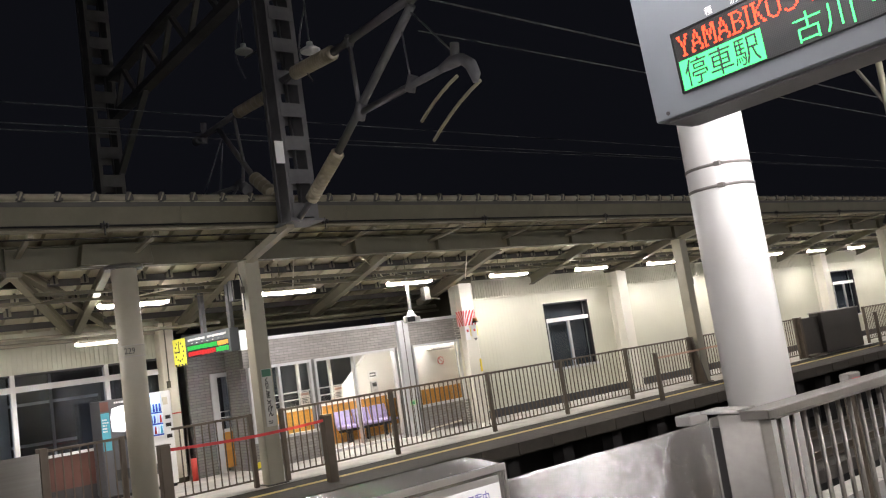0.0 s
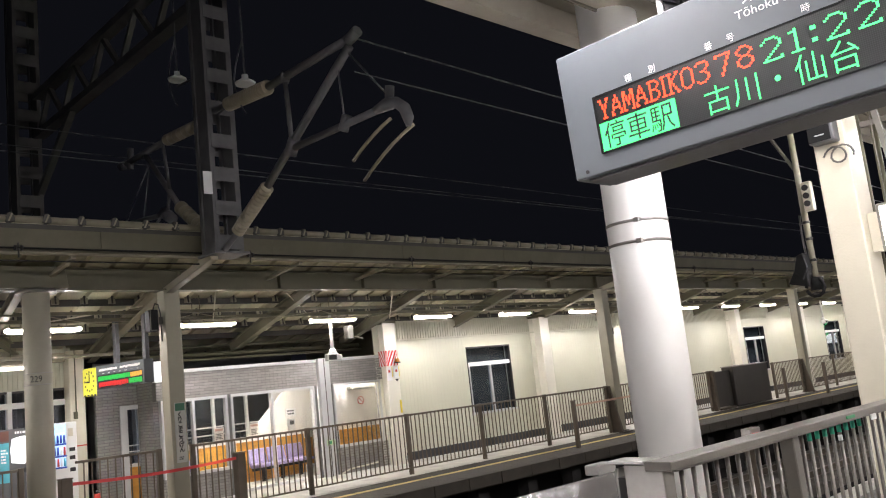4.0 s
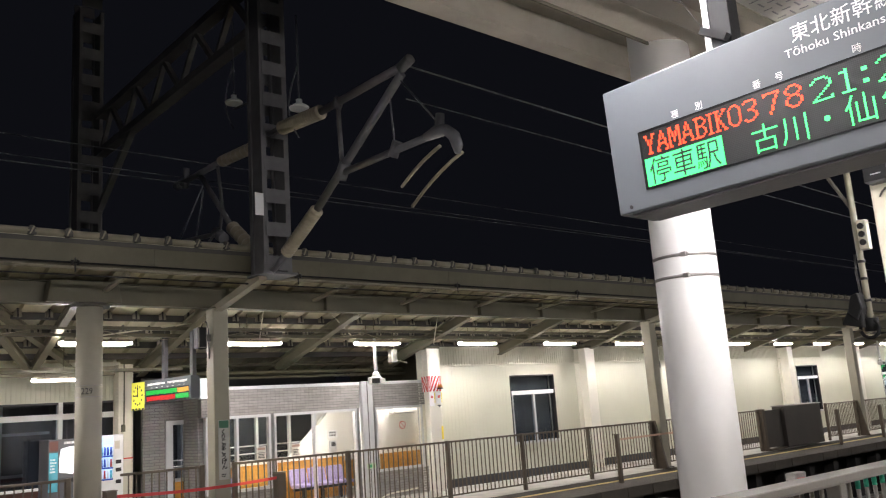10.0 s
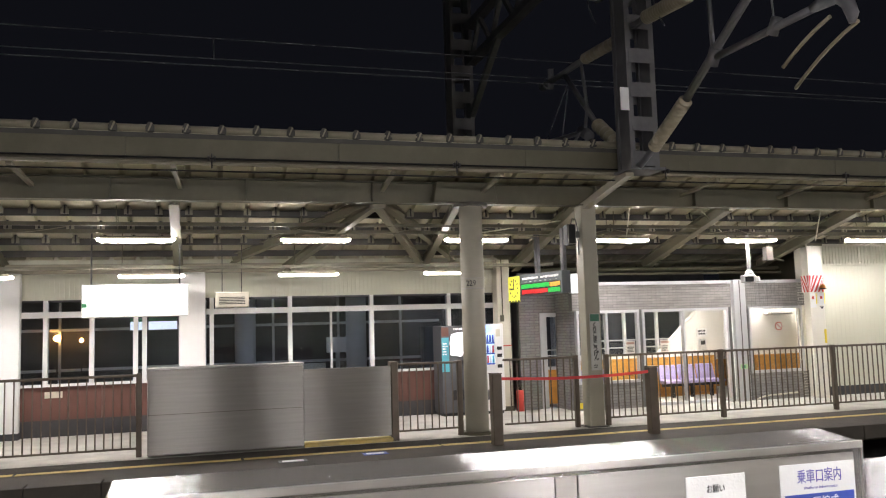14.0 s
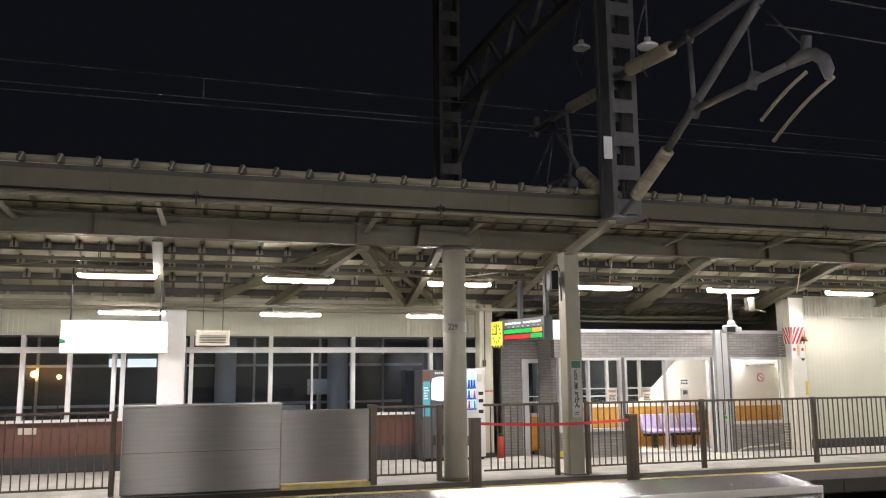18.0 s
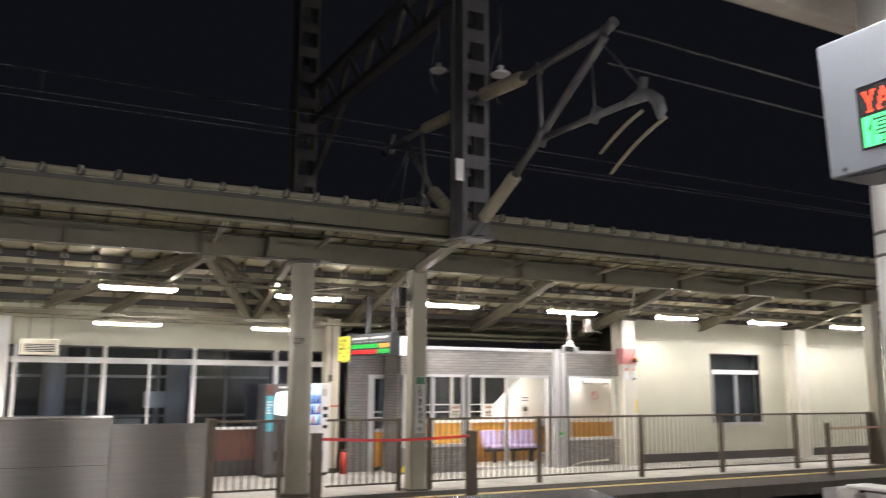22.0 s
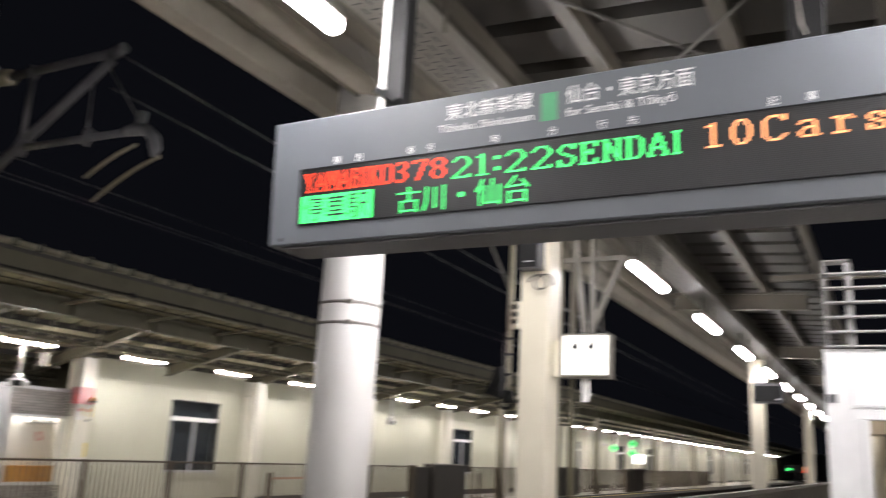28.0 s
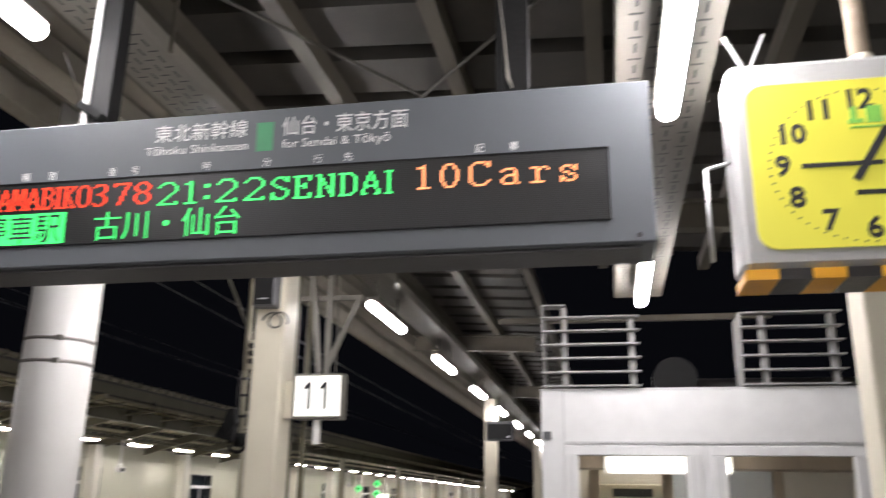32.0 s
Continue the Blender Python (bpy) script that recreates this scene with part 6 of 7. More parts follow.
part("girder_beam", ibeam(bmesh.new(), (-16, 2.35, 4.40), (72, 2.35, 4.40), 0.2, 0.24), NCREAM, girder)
purl = thing("near_purlin_set", (4, 0, 4.4), "cream steel purlins under the near canopy sheeting", "purlin", kind="structure")
for y in (1.66, 0.93, 0.06, -0.82, -1.9, -2.9, -3.9, -5.0, -6.0):
    z = near_roof(y)
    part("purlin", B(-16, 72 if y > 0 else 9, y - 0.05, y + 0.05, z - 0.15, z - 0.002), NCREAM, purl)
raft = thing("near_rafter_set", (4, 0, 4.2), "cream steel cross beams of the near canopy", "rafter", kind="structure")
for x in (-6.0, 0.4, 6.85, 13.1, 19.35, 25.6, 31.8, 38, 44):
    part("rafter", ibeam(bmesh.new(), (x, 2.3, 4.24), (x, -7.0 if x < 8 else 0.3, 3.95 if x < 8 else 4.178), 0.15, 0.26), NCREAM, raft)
for a, b in (((3.0, 1.5, 4.38), (6.4, -0.9, 4.25)), ((3.2, -0.9, 4.25), (6.0, 1.4, 4.36))):
    t = thing("brace_rod", a, "thin brown cross brace rod under the near canopy", "brace", "canopy brace rods", "structure")
    part("rod", C(a, b, 0.011, 8), PURLIN, t)

# cable trays with punched slots
for y0, y1, z, end in ((1.42, 1.76, 4.02, 60), (-1.31, -0.91, 3.50, 7.2)):
    t = thing("cable_tray", (8, y0, z), "pale punched steel cable tray hung under the canopy", "cable tray", "cable trays", "structure")
    part("tray_floor", B(-9, end, y0, y1, z, z + 0.012), TRAYM, t)
    for y in (y0, y1):
        part("tray_lip", B(-9, end, y - 0.006, y + 0.006, z + 0.012, z + 0.09), TRAYM, t)
    bm = bmesh.new()
    i = 0
    x = -3.0
    while x < min(22, end - 0.1):
        for k in range(4):
            y = y0 + 0.045 + k * (y1 - y0 - 0.06) / 4
            if (i + k) % 2:
                box(bm, x, x + 0.012, y, y + 0.055, z - 0.0015, z - 0.0005)
            else:
                box(bm, x - 0.03, x + 0.04, y + 0.02, y + 0.032, z - 0.0015, z - 0.0005)
        x += 0.085
        i += 1
    tagged(part("slots", bm, BLACK, t), kind="stuff")
    h0 = None
    for i in range(14 if end > 20 else 3):
        x = 0.9 + 2.5 * i
        if h0 is None:
            h0 = part("hanger", B(x, x + 0.02, y0 - 0.02, y0 - 0.006, z, 4.6), NCREAM, t)
        else:
            again(h0, (2.5 * i, 0, 0))

n0 = tube_lamp(1.94, 1.588, 3.70, 1.42, TUBEN, "near canopy lamps", 0.047, 0.36, True, base=0.055)
for i in list(range(1, 15)) + [-1, -2]:
    copy_thing(n0, pose(1.94 + 3.387 * i, 1.588, 3.745))
n1 = tube_lamp(2.49, -1.12, 3.36, 1.42, TUBEN, "inner canopy lamps", 0.046, 0.14, True, base=0.055)
for i in (-2, -1, 1):
    copy_thing(n1, pose(2.49 + 3.61 * i, -1.12, 3.405))

# near columns
col = thing("round_column", (5.775, 3.532, F), "round white-painted steel column with two steel straps beside the gate", "column")
part("shaft", C((5.775, 3.532, F - 0.05), (5.775, 3.532, 5.35), 0.268, 48), WHITEP, col)
part("foot_ring", C((5.775, 3.532, F - 0.05), (5.775, 3.532, F + 0.02), 0.35, 48), WHITEP, col)
for z in (2.73, 2.91):
    part("strap", C((5.775, 3.532, z), (5.775, 3.532, z + 0.025), 0.273, 48), STEELD, col)
    part("buckle", B(5.525, 5.56, 3.357, 3.407, z - 0.006, z + 0.031), STEELD, col)
c1 = thing("square_column", (6.9, 2.22, F), "square cream steel column on the near platform", "column", "near platform columns")
part("shaft", B(6.76, 7.08, 2.02, 2.30, F - 0.05, 4.05), CREAMW, c1, bevel=0.012)
part("base_plate", B(6.66, 7.14, 1.98, 2.46, F - 0.05, F - 0.02), PURLIN, c1)
part("cap_plate", B(6.66, 7.14, 1.98, 2.46, 4.03, 4.05), CREAM, c1)
for x in (19.35, 31.8, 44.3):
    copy_thing(c1, pose(x, 1.95, F + LIFT[0]))
copy_thing(c1, pose(4.95, -2.35, F + LIFT[0]))
for dy in (-0.24, 0.2):
    t = thing("pipe_run", (7.0, 1.95 + dy * 0.2, F), "pale downpipe strapped to the column", "pipe", "column pipes")
    part("pipe", C((7.12, 1.98 + dy * 0.3, F - 0.05), (7.12, 1.98 + dy * 0.3, 4.0), 0.028, 10), CREAM, t)
t = thing("loudspeaker", (6.75, 2.4, 3.6), "black box loudspeaker strapped to the column top", "loudspeaker")
part("case", B(6.60, 6.74, 2.06, 2.27, 3.38, 3.86), DARKP, t, bevel=0.01)
part("grille", B(6.590, 6.60, 2.082, 2.265, 3.392, 3.85), HANG, t, "black speaker front")
part("badge", B(6.586, 6.59, 2.13, 2.21, 3.44, 3.45), ALU, t)
part("bracket", B(6.742, 6.758, 2.12, 2.22, 3.5, 3.7), PURLIN, t)
bm = bmesh.new()
tube(bm, [(6.70 + 0.01 * math.sin(i), 2.13 + 0.075 * math.cos(i * 0.5) - 0.005 * i, 3.27 + 0.07 * math.sin(i * 0.5)) for i in range(21)], 0.009, 6)
part("cable_loop", bm, PURLIN, t)

# hanging pole with a junction box and a black camera at its foot
t = thing("hanging_pole", (8.9, 3.33, 2.4), "thin cream pole hung from the canopy with a black camera", "hanging pole")
part("pole", C((8.9, 3.33, 2.36), (8.9, 3.33, 4.857), 0.034, 12), FCOL, t)
part("brace", C((8.9, 3.34, 3.66), (8.9, 4.02, 5.06), 0.02, 8), PURLIN, t)
jb = part("junction_box", B(8.82, 8.90, 3.185, 3.29, 3.18, 3.51), CREAMW, t, bevel=0.008)
for z in (3.26, 3.35, 3.44):
    part("knob", C((8.82, 3.24, z), (8.795, 3.24, z), 0.034, 12), BLACK, jb)
for z in (2.62, 2.86, 3.05):
    part("clip", C((8.9, 3.33, z), (8.9, 3.33, z + 0.03), 0.042, 12), BLACK, t)
part("cable", tube(bmesh.new(), [(8.86, 3.37, 3.15), (8.86, 3.385, 2.95), (8.85, 3.37, 2.7), (8.84, 3.36, 2.5), (8.83, 3.33, 2.42)], 0.012, 6), BLACK, t)
cam_box = bmesh.new()
prism(cam_box, [(3.49, 2.52), (3.40, 2.42), (3.33, 2.55), (3.36, 2.72), (3.43, 2.70)], "x", 8.72, 9.0)
part("camera_case", cam_box, HANG, t, bevel=0.01)
part("hood", prism(bmesh.new(), [(3.58, 2.40), (3.36, 2.34), (3.34, 2.62), (3.42, 2.66)], "x", 8.74, 8.98), HANG, t, bevel=0.01)
part("mount", C((8.88, 3.32, 2.30), (8.88, 3.32, 2.44), 0.075, 14), HANG, t)
ring = [(8.84, 3.33 + 0.10 * math.cos(a * 0.55), 2.33 + 0.10 * math.sin(a * 0.55)) for a in range(12)]
part("cable_coil", tube(bmesh.new(), ring, 0.020, 8), HANG, t)

# platform number box
t = thing("platform_number_sign", (6.9, 1.7, 2.4), "lit white platform number box hung on chains", "lit sign")
part("case", B(6.85, 7.0, 1.475, 1.93, 2.41, 2.81), TRAYM, t, bevel=0.01)
part("face", B(6.838, 6.85, 1.49, 1.90, 2.435, 2.785), glow("number_box_glow", (1.0, 0.97, 0.88), 1.6), t)
for y in (1.775, 1.625):
    part("numeral", prism(bmesh.new(), [(y - 0.018, 2.495), (y + 0.012, 2.495), (y + 0.012, 2.68), (y + 0.05, 2.655), (y + 0.05, 2.685), (y + 0.005, 2.735), (y - 0.018, 2.735)], "x", 6.832, 6.838), INK, t)
for y in (1.57, 1.86):
    part("chain", C((6.93, y, 2.81), (6.93, y, 4.2), 0.005, 6), TRAYM, t)
part("side_plate", B(6.88, 6.98, 1.932, 2.015, 2.42, 2.75), CREAMW, t)
part("drop_plate", B(6.9, 6.93, 1.68, 1.74, 2.2, 2.41), WHITEP, t)
for a, b in (((6.95, 1.735, 2.83), (6.95, 1.87, 4.0)), ((7.0, 1.68, 2.83), (7.0, 1.68, 4.0)), ((7.06, 1.70, 2.9), (7.06, 1.42, 3.52)), ((7.10, 2.0, 3.55), (7.10, 1.40, 3.55))):
    k = thing("bracket_strut", a, "pale steel strut of the column bracket", "strut", "bracket struts", "structure")
    part("bar", beam(bmesh.new(), a, b, 0.045, 0.045, (1, 0, 0)), TRAYM, k)
t = thing("column_loudspeaker", (17.0, 1.4, 2.95), "black grey-framed box loudspeaker hung before the column", "loudspeaker")
part("case", B(17.0, 17.2, 1.10, 1.68, 2.93, 3.32), DARKP, t, bevel=0.02)
part("grille", B(16.99, 17.0, 1.13, 1.65, 2.96, 3.26), HANG, t)
part("badge", B(16.985, 16.99, 1.18, 1.24, 2.99, 3.02), ALU, t)
for y0, y1 in ((1.58, 1.76), (1.18, 1.05)):
    part("chain", C((17.1, y0, 3.31), (17.1, y1, 4.3), 0.010, 6), TRAYM, t)

# ---- hanging departure sign ----
SX = 2.472
t = thing("departure_sign", (SX, 0.37, 2.57), "slate grey hanging departure sign with red, green and amber text", "departure sign")
part("case", B(SX, SX + 0.26, -1.0, 1.75, 2.57, 3.146), GREYB, t, bevel=0.006)
disp = part("display", B(SX - 0.004, SX - 0.0005, -0.85, 1.582, 2.655, 2.905), LEDP, t, "black led panel")
bm = bmesh.new()
for a in ((-0.855, 1.587, 2.905, 2.909), (-0.855, 1.587, 2.651, 2.655), (-0.855, -0.85, 2.655, 2.905), (1.582, 1.587, 2.655, 2.905)):
    box(bm, SX - 0.008, SX - 0.0005, a[0], a[1], a[2], a[3])
part("bezel", bm, HANG, t)
part("under_plate", B(SX + 0.03, SX + 0.23, -0.95, 1.70, 2.56, 2.569), DARKP, t)
for y in (-0.945, 1.68):
    part("screw", C((SX, y, 2.595), (SX - 0.004, y, 2.595), 0.009, 10), BLACK, t)
L = SX - 0.0055
dot_words("led_letter", "YAMABIKO", disp, (L, 1.562, 2.797), 0.088, 0.462, LRED, 1)
dot_words("led_letter", "378", disp, (L, 1.088, 2.797), 0.088, 0.241, LRED, 2)
dot_words("led_letter", "21:22", disp, (L, 0.815, 2.787), 0.090, 0.425, LGREEN, 3)
dot_words("led_letter", "SENDAI", disp, (L, 0.362, 2.784), 0.088, 0.46, LGREEN, 2)
dot_words("led_letter", "10Cars", disp, (L, -0.187, 2.793), 0.09, 0.56, LAMBER, 4)
words("led_text", "古川・仙台", disp, (L, 1.071, 2.672), 0.088, LGREEN, FACE_NEAR, width=0.59, bold=-0.0012, split=True)
part("led_block", B(SX - 0.006, SX - 0.0045, 1.198, 1.573, 2.66, 2.782), LGREEN, t)
words("led_block_text", "停車駅", disp, (SX - 0.0065, 1.555, 2.675), 0.088, INK, FACE_NEAR, width=0.34, split=True)
words("title_letter", "東北新幹線", t, (SX - 0.0005, 0.852, 3.046), 0.055, WHITEC, FACE_NEAR, width=0.38, split=True)
words("title_letter", "Tōhoku Shinkansen", t, (SX - 0.0005, 0.888, 2.990), 0.034, WHITEC, FACE_NEAR, width=0.42, split=True)
words("title_letter", "仙台・東京方面", t, (SX - 0.0005, 0.332, 3.040), 0.058, WHITEC, FACE_NEAR, width=0.48, split=True)
words("title_letter", "for Sendai & Tōkyō", t, (SX - 0.0005, 0.332, 2.986), 0.034, WHITEC, FACE_NEAR, width=0.415, split=True)
part("green_square", B(SX - 0.0015, SX - 0.0002, 0.368, 0.434, 2.979, 3.092), GREEN, t)
for ch, y in (("種", 1.412), ("別", 1.295), ("番", 1.035), ("号", 0.94), ("時", 0.645), ("分", 0.404), ("行", 0.206), ("先", 0.09), ("記", -0.394), ("事", -0.515)):
    words("column_label", ch, t, (SX - 0.0005, y, 2.922), 0.026, WHITEC, FACE_NEAR)
for y in (1.20, -0.51):
    part("hanger", B(SX + 0.09, SX + 0.17, y - 0.068, y + 0.022, 3.146, 4.5), HANG, t)
    # white strip paints the near lamp's glare on the first black hanger
    part("hanger_side", B(SX + 0.085, SX + 0.175, y + 0.023, y + 0.05, 3.146, 4.5), WHITEP if y > 0 else HANG, t)
    part("hanger_plate", B(SX + 0.06, SX + 0.20, y - 0.09, y + 0.09, 3.146, 3.165), DARKP, t)
part("clamp", beam(bmesh.new(), (SX + 0.07, 1.25, 3.27), (SX + 0.07, 1.14, 3.20), 0.03, 0.035, (1, 0, 0)), RUBBER, t)
part("clamp_wire", C((SX + 0.07, 1.24, 3.27), (SX + 0.12, 1.40, 3.55), 0.0015, 6), RUBBER, t)
part("hook", tube(bmesh.new(), [(SX + 0.085, -0.52, 3.20), (SX + 0.08, -0.505, 3.24), (SX + 0.085, -0.50, 3.30), (SX + 0.08, -0.49, 3.44), (SX + 0.08, -0.47, 3.62)], [0.004, 0.006, 0.004, 0.003, 0.003], 6), TRAYM, t)

# the case leans forward: its foot stands back
for o in [c for p in t.children for c in (p, *p.children)]:
    if not o.name.startswith(("hanger", "clamp", "hook")):
        for v in o.data.vertices:
            v.co.x += 0.06 * max(0.0, 0.576 - v.co.z)

# ---- clock ----
t = thing("platform_clock", (2.42, -1.6, 2.39), "square lit yellow platform clock in a white case", "clock")
part("case", B(2.42, 2.62, -2.03, -1.25, 2.44, 3.15), mat("clock_case_paint", (0.42, 0.42, 0.41), 0.4, vary=0.05), t, bevel=0.02)
pts = []
for cy, cz, a0 in ((-1.36, 3.0, 0), (-1.92, 3.0, 90), (-1.92, 2.56, 180), (-1.36, 2.56, 270)):
    for k in range(5):
        a = math.radians(a0 + 22.5 * k)
        pts.append((cy + 0.06 * math.cos(a), cz + 0.06 * math.sin(a)))
face = part("face", prism(bmesh.new(), pts, "x", 2.413, 2.42), CLOCKF, t)
CYY, CZZ = -1.64, 2.768
for n in range(1, 13):
    a = math.radians(90 - 30 * n)
    y, z = CYY - 0.245 * math.cos(a), CZZ + 0.215 * math.sin(a)
    words("numeral", str(n), face, (2.4125, y, z - 0.026), 0.068, INK, FACE_NEAR, align="CENTER", bold=0.003)
bm = bmesh.new()
for n in range(60):
    a = math.radians(6 * n)
    y, z = CYY - 0.285 * math.cos(a), CZZ + 0.255 * math.sin(a)
    box(bm, 2.4105, 2.4128, y - 0.0026, y + 0.0026, z - 0.0026, z + 0.0026)
tagged(part("minute_marks", bm, INK, face), kind="stuff")
part("minute_hand", beam(bmesh.new(), (2.408, CYY - 0.05, CZZ), (2.408, CYY + 0.19, CZZ), 0.004, 0.014, (0, 0, 1)), INK, face)
part("hour_hand", beam(bmesh.new(), (2.406, CYY + 0.035, CZZ - 0.055), (2.406, CYY - 0.075, CZZ + 0.12), 0.004, 0.024, (0, 0.8, 0.6)), INK, face)
MARKG = mat("mark_green", (0.25, 0.6, 0.1), 0.5)
for y0, y1, z0, z1 in ((-1.648, -1.604, 2.905, 2.918), (-1.63, -1.612, 2.918, 2.962), (-1.705, -1.66, 2.905, 2.962), (-1.70, -1.61, 2.888, 2.894)):
    part("maker_mark", B(2.409, 2.4128, y0, y1, z0, z1), MARKG, face)
part("small_mark", B(2.409, 2.4128, -1.70, -1.60, 2.665, 2.68), INK, face)
for i in range(8):
    part("hazard_strip", B(2.415, 2.62, -2.03 + i * 0.097, -2.03 + (i + 1) * 0.097, 2.405, 2.438), HAZ if i % 2 else BLACK, t)
for y in (-1.30, -1.36):
    part("stay", beam(bmesh.new(), (2.5, -1.33, 3.15), (2.5, -1.33 + 2.2 * (y + 1.33), 3.30), 0.012, 0.004, (1, 0, 0)), ALU, t)
part("hanger", C((2.52, -1.70, 3.15), (2.52, -1.70, 4.4), 0.034, 14), mat("rusty_pipe", (0.34, 0.28, 0.21), 0.7, vary=0.35, scale=6, dirt=0.8, dirtcol=(0.12, 0.07, 0.035)), t, "rust-stained pale pipe")
part("hanger_collar", C((2.52, -1.70, 3.15), (2.52, -1.70, 3.19), 0.042, 14), CREAMW, t)
part("side_rod", C((2.5, -1.17, 2.49), (2.5, -1.17, 2.81), 0.007, 8), ALU, t)
part("side_arm", C((2.5, -1.17, 2.81), (2.5, -1.25, 2.83), 0.007, 8), ALU, t)

# ---- near waiting room ----
RX = 7.34
ws = thing("wall_shelter", (RX, -2.4, F), "white metal walls of the glazed waiting shelter", "wall", kind="structure")
for nm, a in (("corner_post", (RX, RX + 0.14, -0.42, -0.225, F - 0.05, 2.70)), ("front_panel", (RX, RX + 0.14, -4.6, -0.42, 2.22, 2.70)), ("front_post", (RX, RX + 0.14, -1.65, -1.56, F - 0.05, 2.22)), ("front_wall", (RX, RX + 0.14, -4.6, -2.9, F - 0.05, 2.22)), ("side_wall", (RX + 0.14, 13.5, -0.28, -0.225, F - 0.05, 2.70)), ("rear_wall", (RX, 13.5, -4.7, -4.6, F - 0.05, 2.70)), ("end_wall", (13.4, 13.5, -4.6, -0.28, F - 0.05, 2.70))):
    part(nm, B(*a), LOUV, ws)
part("head_trim", B(RX - 0.012, RX - 0.001, -4.6, -0.42, 2.235, 2.255), ALU, ws)
part("corner_trim", B(RX - 0.008, RX - 0.001, -0.43, -0.415, 2.26, 2.70), ALU, ws)
structure("roof_shelter", B(RX - 0.006, 13.52, -4.72, -0.218, 2.702, 2.716), LOUV, "flat white roof edge of the waiting shelter")
structure("ceiling_shelter", B(RX + 0.14, 13.4, -4.6, -0.28, 2.5, 2.56), ROOMW, "white ceiling inside the waiting shelter")
structure("wall_shelter_inner", B(10.2, 10.3, -4.6, -0.28, F - 0.05, 2.5), ROOMW, "pale inner wall of the waiting shelter")
for y0, y1 in ((-1.56, -0.42), (-2.9, -1.65)):
    w = thing("shelter_window", (RX, (y0 + y1) / 2, F), "aluminium-framed glass front of the lit waiting shelter", "window", "shelter windows", "structure")
    part("frame_head", B(RX - 0.02, RX + 0.1, y0, y1, 2.14, 2.22), LOUV, w, bevel=0.004)
    for y in (y0, y1 - 0.12):
        part("frame_stile", B(RX - 0.02, RX + 0.1, y, y + 0.12, F - 0.05, 2.14), LOUV, w, bevel=0.004)
        part("bead", B(RX - 0.024, RX - 0.02, y + 0.055, y + 0.065, F, 2.13), ALU, w)
    part("pane", B(RX + 0.05, RX + 0.056, y0 + 0.12, y1 - 0.12, F, 2.14), GLASS, w)
tan = mat("tan_frame", (0.62, 0.52, 0.42), 0.5)
t = thing("shelter_lamp", (8.6, -1.2, 2.1), "long glowing lamp box on the bulkhead inside the waiting shelter", "wall lamp")
part("diffuser", B(8.56, 8.62, -1.94, -0.80, 2.05, 2.18), SHELL, t)
part("rim", B(8.62, 8.66, -1.99, -0.75, 2.03, 2.20), WHITEF, t)
structure("bulkhead_shelter", B(8.66, 9.3, -4.6, -0.28, 2.085, 2.5), tan, "tan bulkhead over the inner door of the shelter")
t = thing("inner_door", (9.2, -1.0, F), "inner glass door with a tan frame inside the shelter", "door", kind="structure")
for y in (-0.63, -1.39, -2.5):
    part("stile", B(9.2, 9.26, y - 0.05, y + 0.05, F - 0.05, 2.085), tan, t)
part("pane", B(9.225, 9.231, -1.34, -0.68, F, 2.085), GLASS, t)
part("pane", B(9.225, 9.231, -2.45, -1.44, F, 2.085), GLASSD, t)
t = thing("display_case", (9.6, -0.95, 1.0), "lit cool-toned goods display inside the shelter", "display case")
part("body", B(9.55, 10.1, -1.45, -0.55, F - 0.05, 1.95), CREAMW, t, bevel=0.01)
part("header", B(9.53, 9.549, -1.25, -0.82, 1.815, 1.90), DGREY, t)
for k, z in enumerate((1.66, 1.51)):
    part("shelf_glow", B(9.535, 9.55, -1.37, -0.63, z, z + 0.12), LCYAN, t)
    part("shelf", B(9.44, 9.54, -1.4, -0.6, z - 0.03, z), WHITEF, t)
    for i in range(13):
        h = 0.05 + 0.022 * ((i * 5 + k * 3) % 4)
        part("pack", B(9.47, 9.52, -1.37 + i * 0.057, -1.335 + i * 0.057, z, z + h), (TEALP, WHITEC, BLUE, WHITEC, GREEN, WHITEC)[(i + k) % 6], t)
# unseen lamp, added above the bulkhead to brighten the inner room
t = thing("inner_room_lamp", (9.9, -1.0, 2.45), "unseen ceiling lamp assumed in the inner room of the shelter", "ceiling lamp")
part("diffuser", B(9.4, 9.52, -2.2, -0.6, 2.43, 2.47), SHELL, t)
part("rim", B(9.38, 9.54, -2.22, -0.58, 2.465, 2.5), WHITEF, t)
t = thing("pane_notice", (9.2, -1.2, 1.3), "white notice with a dark square on the inner door glass", "notice")
part("sheet", B(9.205, 9.212, -1.33, -0.87, 1.25, 1.655), WHITEC, t)
part("square", B(9.199, 9.205, -1.28, -0.95, 1.30, 1.615), DARKP, t)
t = thing("exit_mark", (RX, -0.3, 2.3), "small dark square plate on the shelter corner", "plate")
part("plate", B(RX - 0.012, RX - 0.001, -0.31, -0.24, 2.27, 2.34), DARKP, t)

